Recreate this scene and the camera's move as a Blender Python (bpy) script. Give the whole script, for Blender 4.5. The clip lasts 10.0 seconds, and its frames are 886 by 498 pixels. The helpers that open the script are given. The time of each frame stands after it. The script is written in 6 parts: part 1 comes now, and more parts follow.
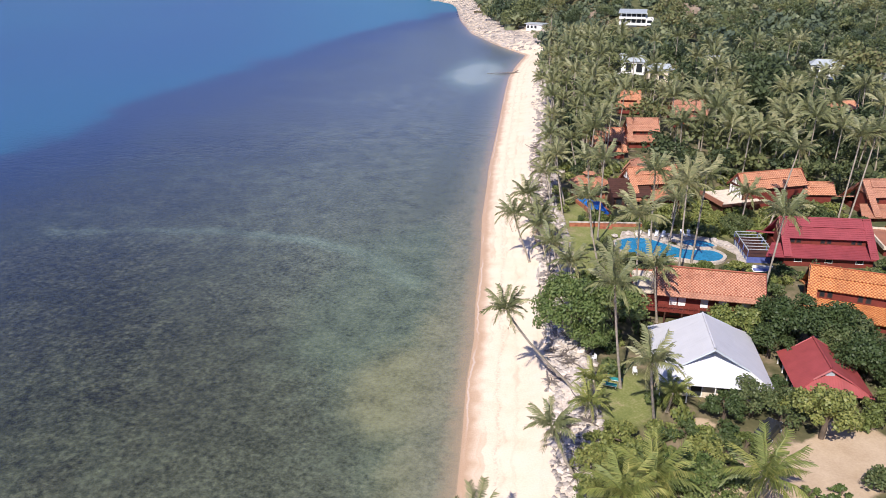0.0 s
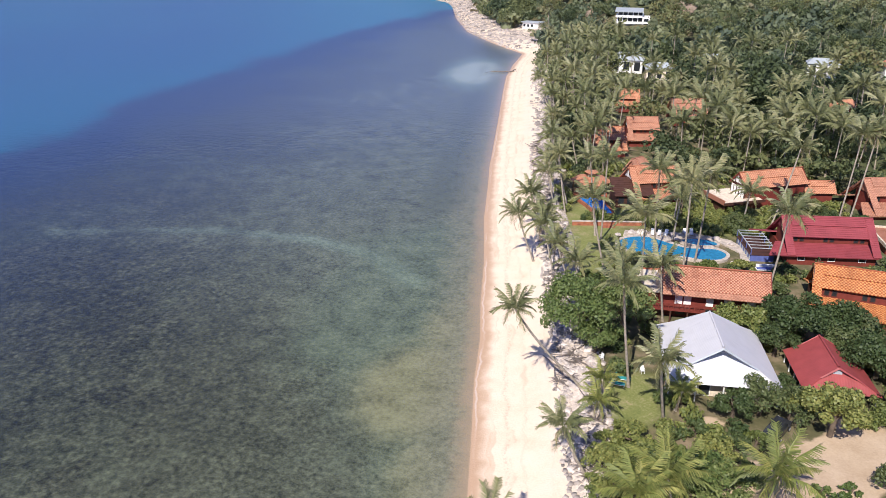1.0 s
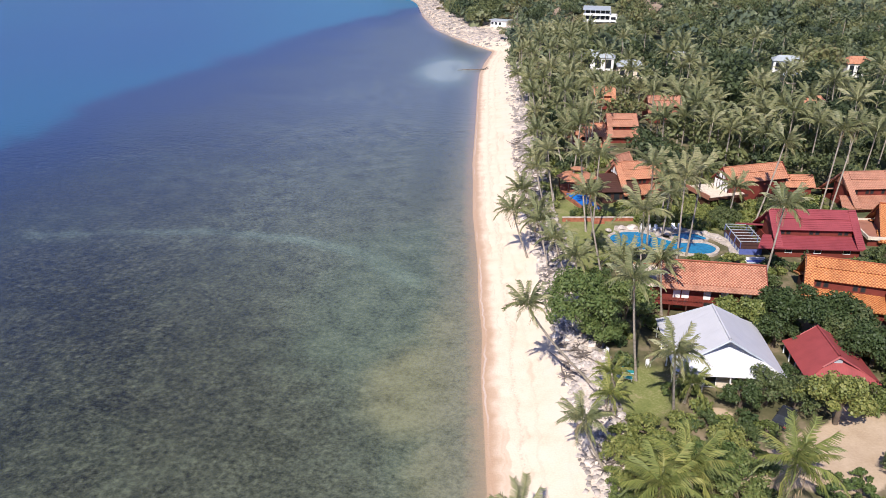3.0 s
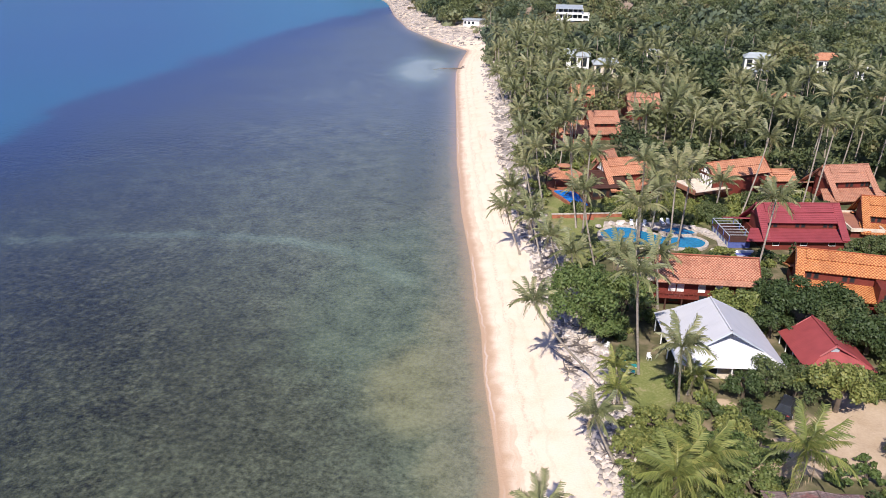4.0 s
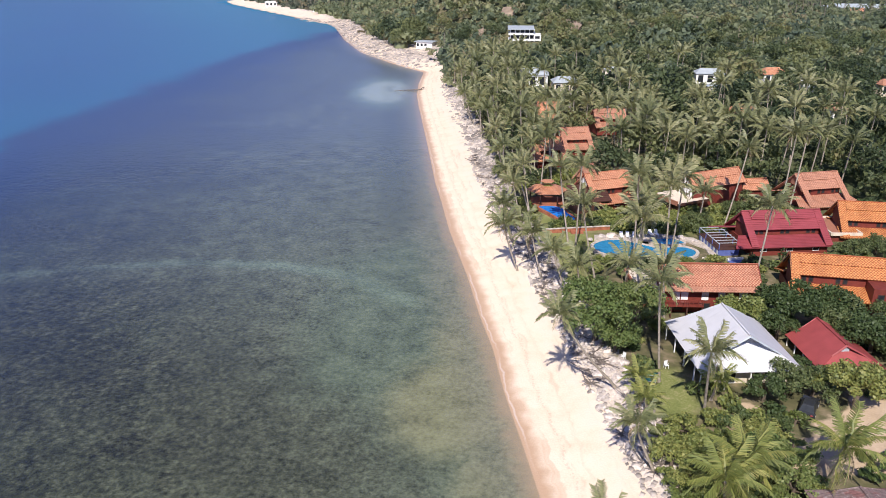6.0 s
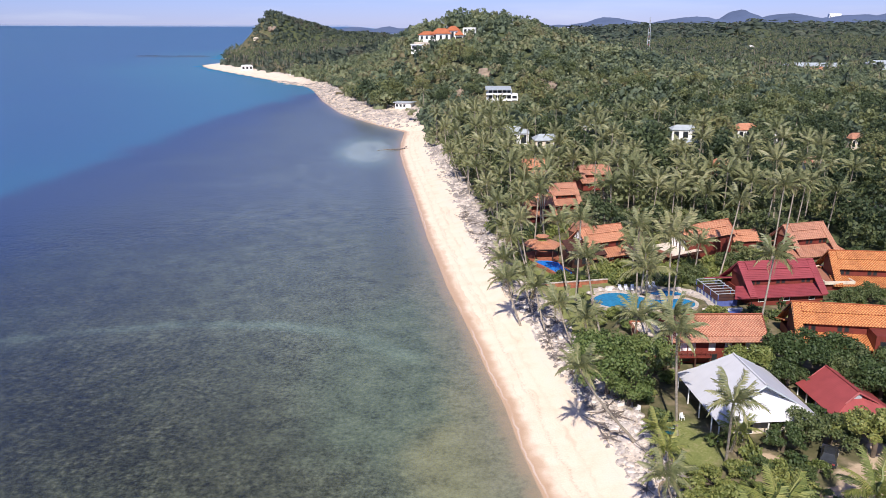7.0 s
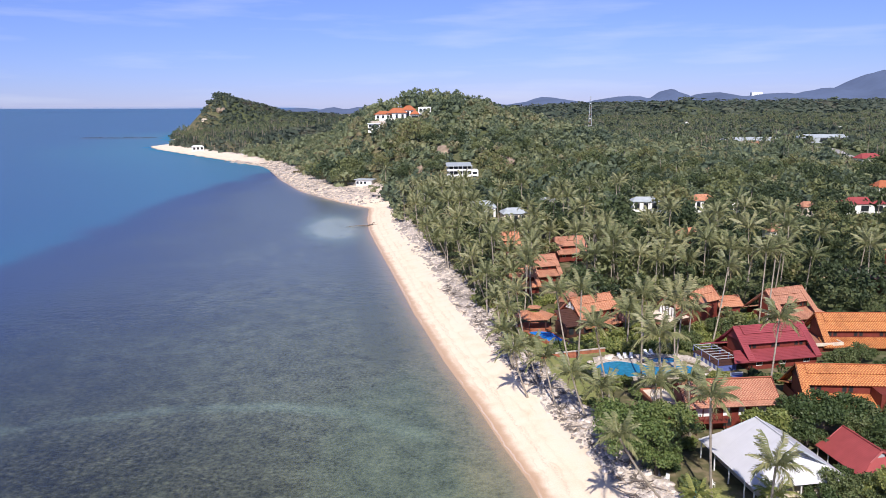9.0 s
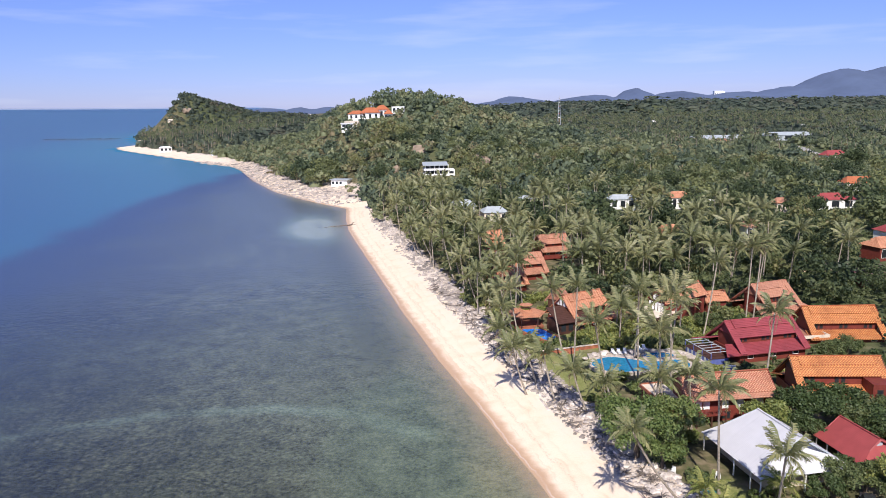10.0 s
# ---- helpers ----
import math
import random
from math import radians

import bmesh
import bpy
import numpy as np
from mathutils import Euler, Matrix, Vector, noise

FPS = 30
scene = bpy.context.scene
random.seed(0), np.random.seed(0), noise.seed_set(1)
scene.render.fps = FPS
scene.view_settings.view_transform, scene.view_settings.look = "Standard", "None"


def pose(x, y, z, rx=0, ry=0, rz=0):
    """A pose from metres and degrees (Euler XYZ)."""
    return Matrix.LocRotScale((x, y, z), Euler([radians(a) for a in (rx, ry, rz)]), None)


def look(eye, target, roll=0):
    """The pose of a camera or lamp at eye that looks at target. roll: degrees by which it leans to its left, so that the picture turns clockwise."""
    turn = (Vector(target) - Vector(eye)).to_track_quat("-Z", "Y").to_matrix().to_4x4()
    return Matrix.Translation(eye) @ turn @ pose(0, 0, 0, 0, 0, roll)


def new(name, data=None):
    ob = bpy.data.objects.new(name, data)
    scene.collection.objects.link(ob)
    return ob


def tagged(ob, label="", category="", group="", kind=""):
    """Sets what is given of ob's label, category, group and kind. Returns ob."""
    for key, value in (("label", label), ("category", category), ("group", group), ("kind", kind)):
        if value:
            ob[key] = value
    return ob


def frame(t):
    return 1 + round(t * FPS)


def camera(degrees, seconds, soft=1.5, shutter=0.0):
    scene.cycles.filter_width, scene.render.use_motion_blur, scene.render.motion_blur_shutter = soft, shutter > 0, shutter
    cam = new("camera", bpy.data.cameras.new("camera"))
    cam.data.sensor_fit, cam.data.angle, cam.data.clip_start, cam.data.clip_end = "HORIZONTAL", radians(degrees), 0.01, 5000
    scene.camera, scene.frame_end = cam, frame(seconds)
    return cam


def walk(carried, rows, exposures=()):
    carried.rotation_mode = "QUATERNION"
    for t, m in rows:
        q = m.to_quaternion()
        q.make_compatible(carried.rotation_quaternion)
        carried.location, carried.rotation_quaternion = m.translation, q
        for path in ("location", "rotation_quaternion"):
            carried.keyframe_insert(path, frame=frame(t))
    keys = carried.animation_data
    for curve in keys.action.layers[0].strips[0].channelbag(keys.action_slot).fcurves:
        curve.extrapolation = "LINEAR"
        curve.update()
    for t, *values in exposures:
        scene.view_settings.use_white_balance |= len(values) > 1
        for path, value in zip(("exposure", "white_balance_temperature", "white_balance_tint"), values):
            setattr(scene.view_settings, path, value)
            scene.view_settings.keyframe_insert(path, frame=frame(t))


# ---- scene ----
cam = camera(61.5, 10.0, 0.85)
PATH = [
    (0, (7.477, 0.92, 52.968), (6.748, 2.613, 52.192), 0.0),
    (0.5, (6.688, 0.622, 53.036), (5.968, 2.318, 52.257), 0.1),
    (1, (5.846, 0.328, 53.083), (5.133, 2.026, 52.303), 0.1),
    (1.5, (4.922, -0.001, 53.128), (4.217, 1.699, 52.345), 0.2),
    (2, (3.769, -0.357, 53.113), (3.074, 1.347, 52.329), 0.3),
    (2.5, (2.302, -0.907, 53.051), (1.644, 0.811, 52.267), 0.4),
    (4, (-3.149, -2.738, 52.581), (-3.689, -0.979, 51.798), 0.5),
    (4.5, (-5.18, -3.294, 52.402), (-5.683, -1.524, 51.619), 0.4),
    (5, (-7.364, -3.807, 52.238), (-7.833, -2.028, 51.455), 0.3),
    (5.2, (-8.259, -4.0, 52.207), (-8.713, -2.217, 51.423), 0.3),
    (6.3, (-13.37, -5.075, 51.79), (-13.757, -3.237, 51.102), -0.1),
    (6.5, (-14.349, -5.279, 51.758), (-14.725, -3.428, 51.101), -0.2),
    (7, (-16.836, -5.758, 51.631), (-17.178, -3.875, 51.048), -0.3),
    (7.5, (-19.273, -6.136, 51.48), (-19.581, -4.226, 50.973), -0.5),
    (8, (-21.71, -6.407, 51.344), (-21.983, -4.473, 50.912), -0.6),
    (8.5, (-24.177, -6.606, 51.207), (-24.414, -4.658, 50.82), -0.6),
    (9, (-26.647, -6.823, 51.124), (-26.851, -4.871, 50.737), -0.7),
    (9.5, (-29.143, -7.034, 51.084), (-29.312, -5.08, 50.696), -0.8),
    (10, (-31.633, -7.262, 51.052), (-31.752, -5.304, 50.663), -0.9),
]
walk(cam, [(t, look(eye, target, roll)) for t, eye, target, roll in PATH],
     exposures=[(0, 0.57, 6480, 13), (10, 0.54, 6450, 13)])

# ---- world and sun ----
SUN_UP = 45.0
SUN_TURN = 181.7
world = bpy.data.worlds.new("sky")
scene.world = world
world.use_nodes = True
wn = world.node_tree
wn.nodes.clear()
w_out = wn.nodes.new("ShaderNodeOutputWorld")
w_bg = wn.nodes.new("ShaderNodeBackground")
w_sky = wn.nodes.new("ShaderNodeTexSky")
w_sky.sky_type = "NISHITA"
w_sky.sun_disc = False
w_sky.sun_elevation = radians(SUN_UP)
w_sky.sun_rotation = radians(SUN_TURN)
w_sky.air_density, w_sky.dust_density, w_sky.ozone_density = 1.0, 0.0, 6.0
w_sky.altitude = 50
# thin streaks of high cloud
w_co = wn.nodes.new("ShaderNodeTexCoord")
w_map = wn.nodes.new("ShaderNodeMapping")
w_map.inputs["Scale"].default_value = (3.0, 3.0, 26.0)
w_noise = wn.nodes.new("ShaderNodeTexNoise")
w_noise.inputs["Scale"].default_value = 1.6
w_noise.inputs["Detail"].default_value = 5
w_ramp = wn.nodes.new("ShaderNodeValToRGB")
w_ramp.color_ramp.elements[0].position, w_ramp.color_ramp.elements[0].color = 0.52, (0, 0, 0, 1)
w_ramp.color_ramp.elements[1].position, w_ramp.color_ramp.elements[1].color = 0.8, (0.3, 0.3, 0.3, 1)
w_mix = wn.nodes.new("ShaderNodeMixRGB")
w_mix.inputs["Color2"].default_value = (7.0, 7.4, 8.2, 1)
wn.links.new(w_co.outputs["Generated"], w_map.inputs["Vector"])
wn.links.new(w_map.outputs["Vector"], w_noise.inputs["Vector"])
wn.links.new(w_noise.outputs["Fac"], w_ramp.inputs["Fac"])
wn.links.new(w_ramp.outputs["Color"], w_mix.inputs["Fac"])
w_tint = wn.nodes.new("ShaderNodeMixRGB")
w_tint.blend_type = "MULTIPLY"
w_tint.inputs["Fac"].default_value = 1.0
w_sep = wn.nodes.new("ShaderNodeSeparateXYZ")
w_up = wn.nodes.new("ShaderNodeValToRGB")
w_up.color_ramp.elements[0].position, w_up.color_ramp.elements[0].color = 0.0, (0.48, 0.545, 1.02, 1)
w_up.color_ramp.elements[1].position, w_up.color_ramp.elements[1].color = 0.45, (1.05, 0.87, 1.12, 1)
wn.links.new(w_co.outputs["Generated"], w_sep.inputs["Vector"])
wn.links.new(w_sep.outputs["Z"], w_up.inputs["Fac"])
wn.links.new(w_up.outputs["Color"], w_tint.inputs["Color2"])
wn.links.new(w_sky.outputs["Color"], w_tint.inputs["Color1"])
wn.links.new(w_tint.outputs["Color"], w_mix.inputs["Color1"])
wn.links.new(w_mix.outputs["Color"], w_bg.inputs["Color"])
wn.links.new(w_bg.outputs["Background"], w_out.inputs["Surface"])
w_bg.inputs["Strength"].default_value = 0.083

sun_data = bpy.data.lights.new("sun", "SUN")
sun_data.energy, sun_data.angle, sun_data.color = 4.2, radians(0.53), (1.0, 0.95, 0.87)
sun = new("sun", sun_data)
sun.matrix_world = look((0, 0, 200), (0.03 * 200, 200, 200 - 200 * math.tan(radians(SUN_UP))))

# ---- materials ----
class Mat:
    """A node material with a principled surface, built up node by node."""

    def __init__(self, name, rough=0.7, metal=0.0, spec=0.4):
        self.m = bpy.data.materials.new(name)
        self.m.use_nodes = True
        self.t = self.m.node_tree
        self.p = self.t.nodes["Principled BSDF"]
        self.p.inputs["Roughness"].default_value = rough
        self.p.inputs["Metallic"].default_value = metal
        self.p.inputs["Specular IOR Level"].default_value = spec
        self.co = self.t.nodes.new("ShaderNodeTexCoord")

    def put(self, kind, **inputs):
        n = self.t.nodes.new(kind)
        for key, value in inputs.items():
            self.feed(n.inputs[key.replace("_", " ")], value)
        return n

    def feed(self, socket, value):
        if isinstance(value, bpy.types.NodeSocket):
            self.t.links.new(value, socket)
        elif isinstance(value, tuple) and len(value) == 3 and socket.type == "RGBA":
            socket.default_value = (*value, 1)
        else:
            socket.default_value = value

    def noise(self, scale, detail=4, rough=0.55, vector=None, stretch=None):
        vector = vector or self.co.outputs["Object"]
        if stretch:
            mp = self.put("ShaderNodeMapping", Vector=vector)
            mp.inputs["Scale"].default_value = stretch
            vector = mp.outputs["Vector"]
        n = self.put("ShaderNodeTexNoise", Vector=vector, Scale=scale, Detail=detail, Roughness=rough)
        return n.outputs["Fac"]

    def ramp(self, fac, *stops):
        n = self.put("ShaderNodeValToRGB", Fac=fac)
        els = n.color_ramp.elements
        while len(els) < len(stops):
            els.new(0.5)
        for e, (at, c) in zip(els, stops):
            e.position = at
            e.color = (*c, 1) if isinstance(c, tuple) else (c, c, c, 1)
        return n.outputs["Color"]

    def mix(self, fac, a, b, how="MIX"):
        n = self.put("ShaderNodeMixRGB", Fac=fac, Color1=a, Color2=b)
        n.blend_type = how
        return n.outputs["Color"]

    def math(self, op, a, b=0.0, c=0.0):
        n = self.t.nodes.new("ShaderNodeMath")
        n.operation = op
        for s, v in zip(n.inputs, (a, b, c)):
            self.feed(s, v)
        return n.outputs["Value"]

    def span(self, v, a, b, lo=0.0, hi=1.0, smooth=True):
        n = self.put("ShaderNodeMapRange")
        n.interpolation_type = "SMOOTHSTEP" if smooth else "LINEAR"
        for key, value in zip(("Value", "From Min", "From Max", "To Min", "To Max"), (v, a, b, lo, hi)):
            self.feed(n.inputs[key], value)
        return n.outputs["Result"]

    def attr(self, name):
        n = self.t.nodes.new("ShaderNodeAttribute")
        n.attribute_name = name
        return n.outputs["Fac"]

    def rnd(self):
        return self.put("ShaderNodeObjectInfo").outputs["Random"]

    def island(self):
        return self.put("ShaderNodeNewGeometry").outputs["Random Per Island"]

    def colour(self, value):
        self.feed(self.p.inputs["Base Color"], value)
        return self

    def bump(self, height, strength=0.4, distance=0.05):
        n = self.put("ShaderNodeBump", Height=height, Strength=strength, Distance=distance)
        self.t.links.new(n.outputs["Normal"], self.p.inputs["Normal"])
        return self


def plain(name, c, rough=0.7, metal=0.0, vary=0.12, scale=1.5, grain=12.0, bump=0.15):
    """One colour with stains, grain and fine relief."""
    k = Mat(name, rough, metal)
    big, fine = k.noise(scale, 4), k.noise(grain, 3)
    dark = tuple(v * (1 - 2.2 * vary) for v in c)
    light = tuple(min(1, v * (1 + vary)) for v in c)
    col = k.ramp(big, (0.3, dark), (0.62, light))
    k.colour(k.mix(0.25, col, k.ramp(fine, (0.3, dark), (0.7, light))))
    k.bump(fine, bump, 0.02)
    return k.m


def tiled(name, a, b, cell=0.34, contrast=1.0, rough=0.6):
    """Clay roof tiles in two tones laid chequerwise, with worn and weathered patches. It follows the UVs, in metres."""
    k = Mat(name, rough)
    uv = k.co.outputs["UV"]
    ch = k.put("ShaderNodeTexChecker", Vector=uv, Scale=1.0 / cell, Color1=(0, 0, 0), Color2=(1, 1, 1))
    cells = k.put("ShaderNodeTexVoronoi", Vector=uv, Scale=1.0 / cell)
    tone = k.math("MULTIPLY", ch.outputs["Fac"], contrast)
    col = k.mix(tone, a, b)
    col = k.mix(0.22, col, k.ramp(cells.outputs["Color"], (0.0, 0.15), (1.0, 0.85)), "OVERLAY")
    col = k.mix(k.span(k.noise(0.55, 5), 0.45, 0.75, 0, 0.55), col, tuple(v * 0.55 for v in a))
    col = k.mix(k.span(k.noise(1.7, 4), 0.55, 0.8, 0, 0.4), col, (0.42, 0.27, 0.17))
    k.colour(col)
    wave = k.put("ShaderNodeTexWave", Vector=uv, Scale=0.31 / cell * 1.0)
    wave.bands_direction = "X"
    k.bump(k.math("ADD", wave.outputs["Fac"], k.noise(9.0, 2)), 0.5, 0.05)
    return k.m


def ribbed(name, c, pitch=0.25, rough=0.45, vary=0.1, depth=0.03):
    """Painted sheet roofing with ribs down the slope."""
    k = Mat(name, rough)
    uv = k.co.outputs["UV"]
    wave = k.put("ShaderNodeTexWave", Vector=uv, Scale=0.314 / pitch)
    wave.bands_direction = "X"
    big = k.noise(0.6, 5)
    streak = k.noise(1.0, 4, vector=uv, stretch=(2.5, 0.25, 1))
    col = k.ramp(big, (0.3, tuple(v * (1 - 2 * vary) for v in c)), (0.65, c))
    col = k.mix(k.span(streak, 0.5, 0.8, 0, 0.35), col, tuple(v * 0.72 for v in c))
    k.colour(k.mix(k.math("MULTIPLY", wave.outputs["Fac"], 0.05), col, tuple(v * 0.6 for v in c)))
    k.bump(wave.outputs["Fac"], 0.6, depth)
    return k.m


def rusted(name):
    """Old sheet roofing: flaking red paint over grey and brown metal."""
    k = Mat(name, 0.7)
    uv = k.co.outputs["UV"]
    wave = k.put("ShaderNodeTexWave", Vector=uv, Scale=1.05)
    wave.bands_direction = "X"
    big, fine = k.noise(0.7, 5), k.noise(3.5, 5)
    col = k.ramp(fine, (0.3, (0.11, 0.075, 0.07)), (0.6, (0.21, 0.15, 0.14)), (0.75, (0.30, 0.26, 0.25)))
    col = k.mix(k.span(big, 0.48, 0.58, 0, 0.85), col, k.ramp(fine, (0.35, (0.14, 0.065, 0.06)), (0.7, (0.25, 0.11, 0.10))))
    k.colour(k.mix(k.span(k.noise(1.6, 4), 0.6, 0.7, 0, 0.7), col, (0.36, 0.31, 0.30)))
    k.bump(wave.outputs["Fac"], 0.5, 0.03)
    return k.m


def leafy(name, dark, mid, light, shine=0.45, by="tone", own=0.4):
    """Leaves: tones by plant and by leaf, with light let through."""
    k = Mat(name, 0.5, spec=shine)
    tone = k.attr("tone") if by == "tone" else k.rnd()
    share = 1 - own if by == "tone" else 0.32
    v = k.math("ADD", k.math("MULTIPLY_ADD", tone, share, (1 - share - own) / 2), k.math("MULTIPLY", k.island(), own))
    col = k.ramp(v, (0.05, dark), (0.5, mid), (0.85, light), (1.0, tuple(c * f for c, f in zip(light, (0.92, 0.72, 0.8)))))
    k.colour(col)
    tr = k.put("ShaderNodeBsdfTranslucent", Color=col)
    mx = k.put("ShaderNodeMixShader", Fac=0.4)
    k.t.links.new(k.p.outputs["BSDF"], mx.inputs[1])
    k.t.links.new(tr.outputs["BSDF"], mx.inputs[2])
    k.t.links.new(mx.outputs["Shader"], k.t.nodes["Material Output"].inputs["Surface"])
    return k.m


def make_ground():
    k = Mat("ground", 0.95, spec=0.2)
    pos = k.put("ShaderNodeNewGeometry").outputs["Position"]
    inl, reef, sandy, shallow, warm, lawn, lot = (k.attr(n) for n in ("inland", "reef", "sandy", "shallow", "warm", "lawn", "lot"))
    # land
    n_big, n_mid, n_fine = k.noise(0.035, 5, vector=pos), k.noise(0.35, 5, vector=pos), k.noise(4.0, 4, vector=pos)
    soil = k.ramp(n_mid, (0.3, (0.060, 0.062, 0.028)), (0.5, (0.12, 0.11, 0.055)), (0.7, (0.26, 0.20, 0.13)))
    soil = k.mix(k.span(inl, 45.0, 100.0, 0, 0.9), soil, k.ramp(n_mid, (0.3, (0.05, 0.07, 0.03)), (0.7, (0.10, 0.115, 0.05))))
    grass = k.ramp(k.mix(0.5, n_mid, n_fine), (0.3, (0.13, 0.155, 0.045)), (0.5, (0.20, 0.215, 0.07)), (0.66, (0.33, 0.28, 0.15)))
    land = k.mix(lawn, soil, grass)
    lotc = k.ramp(k.mix(0.4, n_mid, n_fine), (0.3, (0.40, 0.29, 0.19)), (0.7, (0.56, 0.43, 0.30)))
    land = k.mix(k.span(k.math("ADD", lot, k.math("MULTIPLY", k.math("SUBTRACT", n_mid, 0.5), 0.7)), 0.4, 0.6), land, lotc)
    north = k.put("ShaderNodeSeparateXYZ", Vector=pos).outputs["Y"]
    # sand, with tide marks along the shore
    shore = k.math("ADD", inl, k.math("MULTIPLY", k.math("SUBTRACT", n_mid, 0.5), 2.2))
    sand = k.ramp(k.mix(0.35, n_mid, n_fine), (0.3, (0.70, 0.55, 0.395)), (0.5, (0.78, 0.63, 0.475)), (0.7, (0.80, 0.665, 0.52)))
    mark = k.put("ShaderNodeTexNoise", Vector=k.put("ShaderNodeCombineXYZ", X=k.math("MULTIPLY", shore, 0.7), Y=k.math("MULTIPLY", n_big, 3.0)).outputs["Vector"], Scale=1.3, Detail=4)
    sand = k.mix(k.span(mark.outputs["Fac"], 0.52, 0.68, 0, 0.6), sand, (0.60, 0.42, 0.29))
    pale = k.span(shore, 6.0, 9.5)
    sand = k.mix(k.math("MULTIPLY", pale, k.span(n_mid, 0.4, 0.6, 0.3, 0.9)), sand, (0.745, 0.62, 0.495))
    sand = k.mix(k.span(shore, 0.6, 2.6, 1, 0), sand, (0.50, 0.335, 0.215))
    foam = k.span(k.math("ABSOLUTE", k.math("ADD", k.math("SUBTRACT", inl, 0.45), k.math("MULTIPLY", k.math("SUBTRACT", n_mid, 0.5), 1.2))), 0.04, 0.2, 0.28, 0)
    sand = k.mix(k.math("MULTIPLY", foam, k.span(n_big, 0.4, 0.55)), sand, (0.82, 0.78, 0.74))
    wrack = k.math("MULTIPLY", k.span(k.math("ABSOLUTE", k.math("SUBTRACT", shore, 4.0)), 0.0, 0.5, 1, 0), k.span(n_fine, 0.45, 0.6))
    sand = k.mix(k.math("MULTIPLY", wrack, 0.35), sand, (0.35, 0.24, 0.15))
    deep_beach = k.math("SUBTRACT", inl, k.math("MULTIPLY", k.math("ADD", k.span(north, 140.0, 260.0, 0, 2.5), k.math("ADD", k.span(north, 368.0, 410.0, 0, 3.5), k.math("ADD", k.span(north, 600.0, 720.0, 0, 8), k.math("MULTIPLY", k.span(north, 380.0, 400.0, 0, 16), k.span(north, 430.0, 450.0, 1, 0))))), k.span(north, 960.0, 1060.0, 1, 0)))
    edge = k.span(k.math("ADD", deep_beach, k.math("MULTIPLY", k.math("SUBTRACT", n_mid, 0.5), 5.0)), 14.2, 16.2)
    rough = k.span(k.math("ADD", deep_beach, k.math("MULTIPLY", k.math("SUBTRACT", n_mid, 0.5), 4.0)), 9.8, 11.4, 0, 0.85)
    sand = k.mix(rough, sand, k.ramp(k.mix(0.5, n_mid, n_fine), (0.38, (0.30, 0.245, 0.20)), (0.47, (0.53, 0.45, 0.38)), (0.6, (0.73, 0.64, 0.555))))
    stony = k.math("MULTIPLY", k.span(north, 366.0, 392.0), k.span(north, 600.0, 660.0, 0.75, 0))
    sand = k.mix(k.math("MULTIPLY", stony, k.span(n_mid, 0.4, 0.56)), sand, k.ramp(n_fine, (0.38, (0.15, 0.125, 0.105)), (0.6, (0.42, 0.36, 0.31))))
    top = k.mix(edge, sand, land)
    # sea bed: dark coral flat, green and warm sandy shallows, the blue outer slope
    r_mid, r_fine, r_big = k.noise(0.22, 6, 0.7, vector=pos), k.noise(1.5, 8, 0.85, vector=pos), k.noise(0.035, 5, 0.6, vector=pos)
    off_mid, off_big = k.math("SUBTRACT", r_mid, 0.5), k.math("SUBTRACT", r_big, 0.5)
    dense = k.span(sandy, -0.6, 0.0, 0.1, 1)
    # Coral darkens between clumps, painting in the shade under the lumps.
    clump = k.put("ShaderNodeTexVoronoi", Vector=k.mix(0.25, pos, k.put("ShaderNodeTexNoise", Vector=pos, Scale=1.5, Detail=3).outputs["Color"], "ADD"), Scale=1.0).outputs["Distance"]
    coral = k.ramp(k.mix(0.25, k.mix(0.85, r_mid, r_fine), k.span(clump, 0.08, 0.8, 0.66, 0.36, False)), (0.41, (0.007, 0.007, 0.006)), (0.455, (0.030, 0.029, 0.018)), (0.525, (0.078, 0.075, 0.046)), (0.60, (0.178, 0.175, 0.108)))
    algae = k.ramp(k.mix(0.7, r_mid, r_fine), (0.41, (0.020, 0.028, 0.020)), (0.50, (0.052, 0.066, 0.045)), (0.60, (0.118, 0.140, 0.095)))
    bed = k.mix(k.math("MULTIPLY", k.span(k.math("ADD", r_big, k.math("MULTIPLY", off_mid, 0.5)), 0.47, 0.62, 0, 0.55), k.math("MULTIPLY_ADD", dense, 0.7, 0.3)), coral, algae)
    patch = k.noise(0.075, 5, 0.65, vector=pos)
    bed = k.mix(1.0, bed, k.ramp(patch, (0.35, 0.7), (0.5, 1.0), (0.66, 1.25)), "MULTIPLY")
    inner = k.math("ADD", inl, k.math("MULTIPLY", off_big, 60.0))
    bed = k.mix(k.math("MULTIPLY", k.span(inner, -100.0, -30.0, 0.0, 0.8), dense), bed, k.ramp(k.mix(0.7, r_mid, r_fine), (0.40, (0.050, 0.055, 0.040)), (0.5, (0.160, 0.170, 0.122)), (0.60, (0.29, 0.30, 0.215))))
    streak = k.math("ADD", sandy, k.math("ADD", k.math("MULTIPLY", off_mid, 0.9), k.math("MULTIPLY", off_big, 0.6)))
    bed = k.mix(k.span(streak, 0.42, 1.3, 0, 0.75), bed, k.ramp(r_fine, (0.38, (0.15, 0.20, 0.155)), (0.62, (0.36, 0.42, 0.33))))
    bed = k.mix(k.span(streak, 1.15, 1.75, 0, 0.85), bed, k.ramp(r_fine, (0.38, (0.36, 0.39, 0.33)), (0.62, (0.56, 0.58, 0.50))))
    flat = k.math("ADD", shallow, k.math("ADD", k.math("MULTIPLY", off_mid, 0.55), k.math("MULTIPLY", off_big, 0.7)))
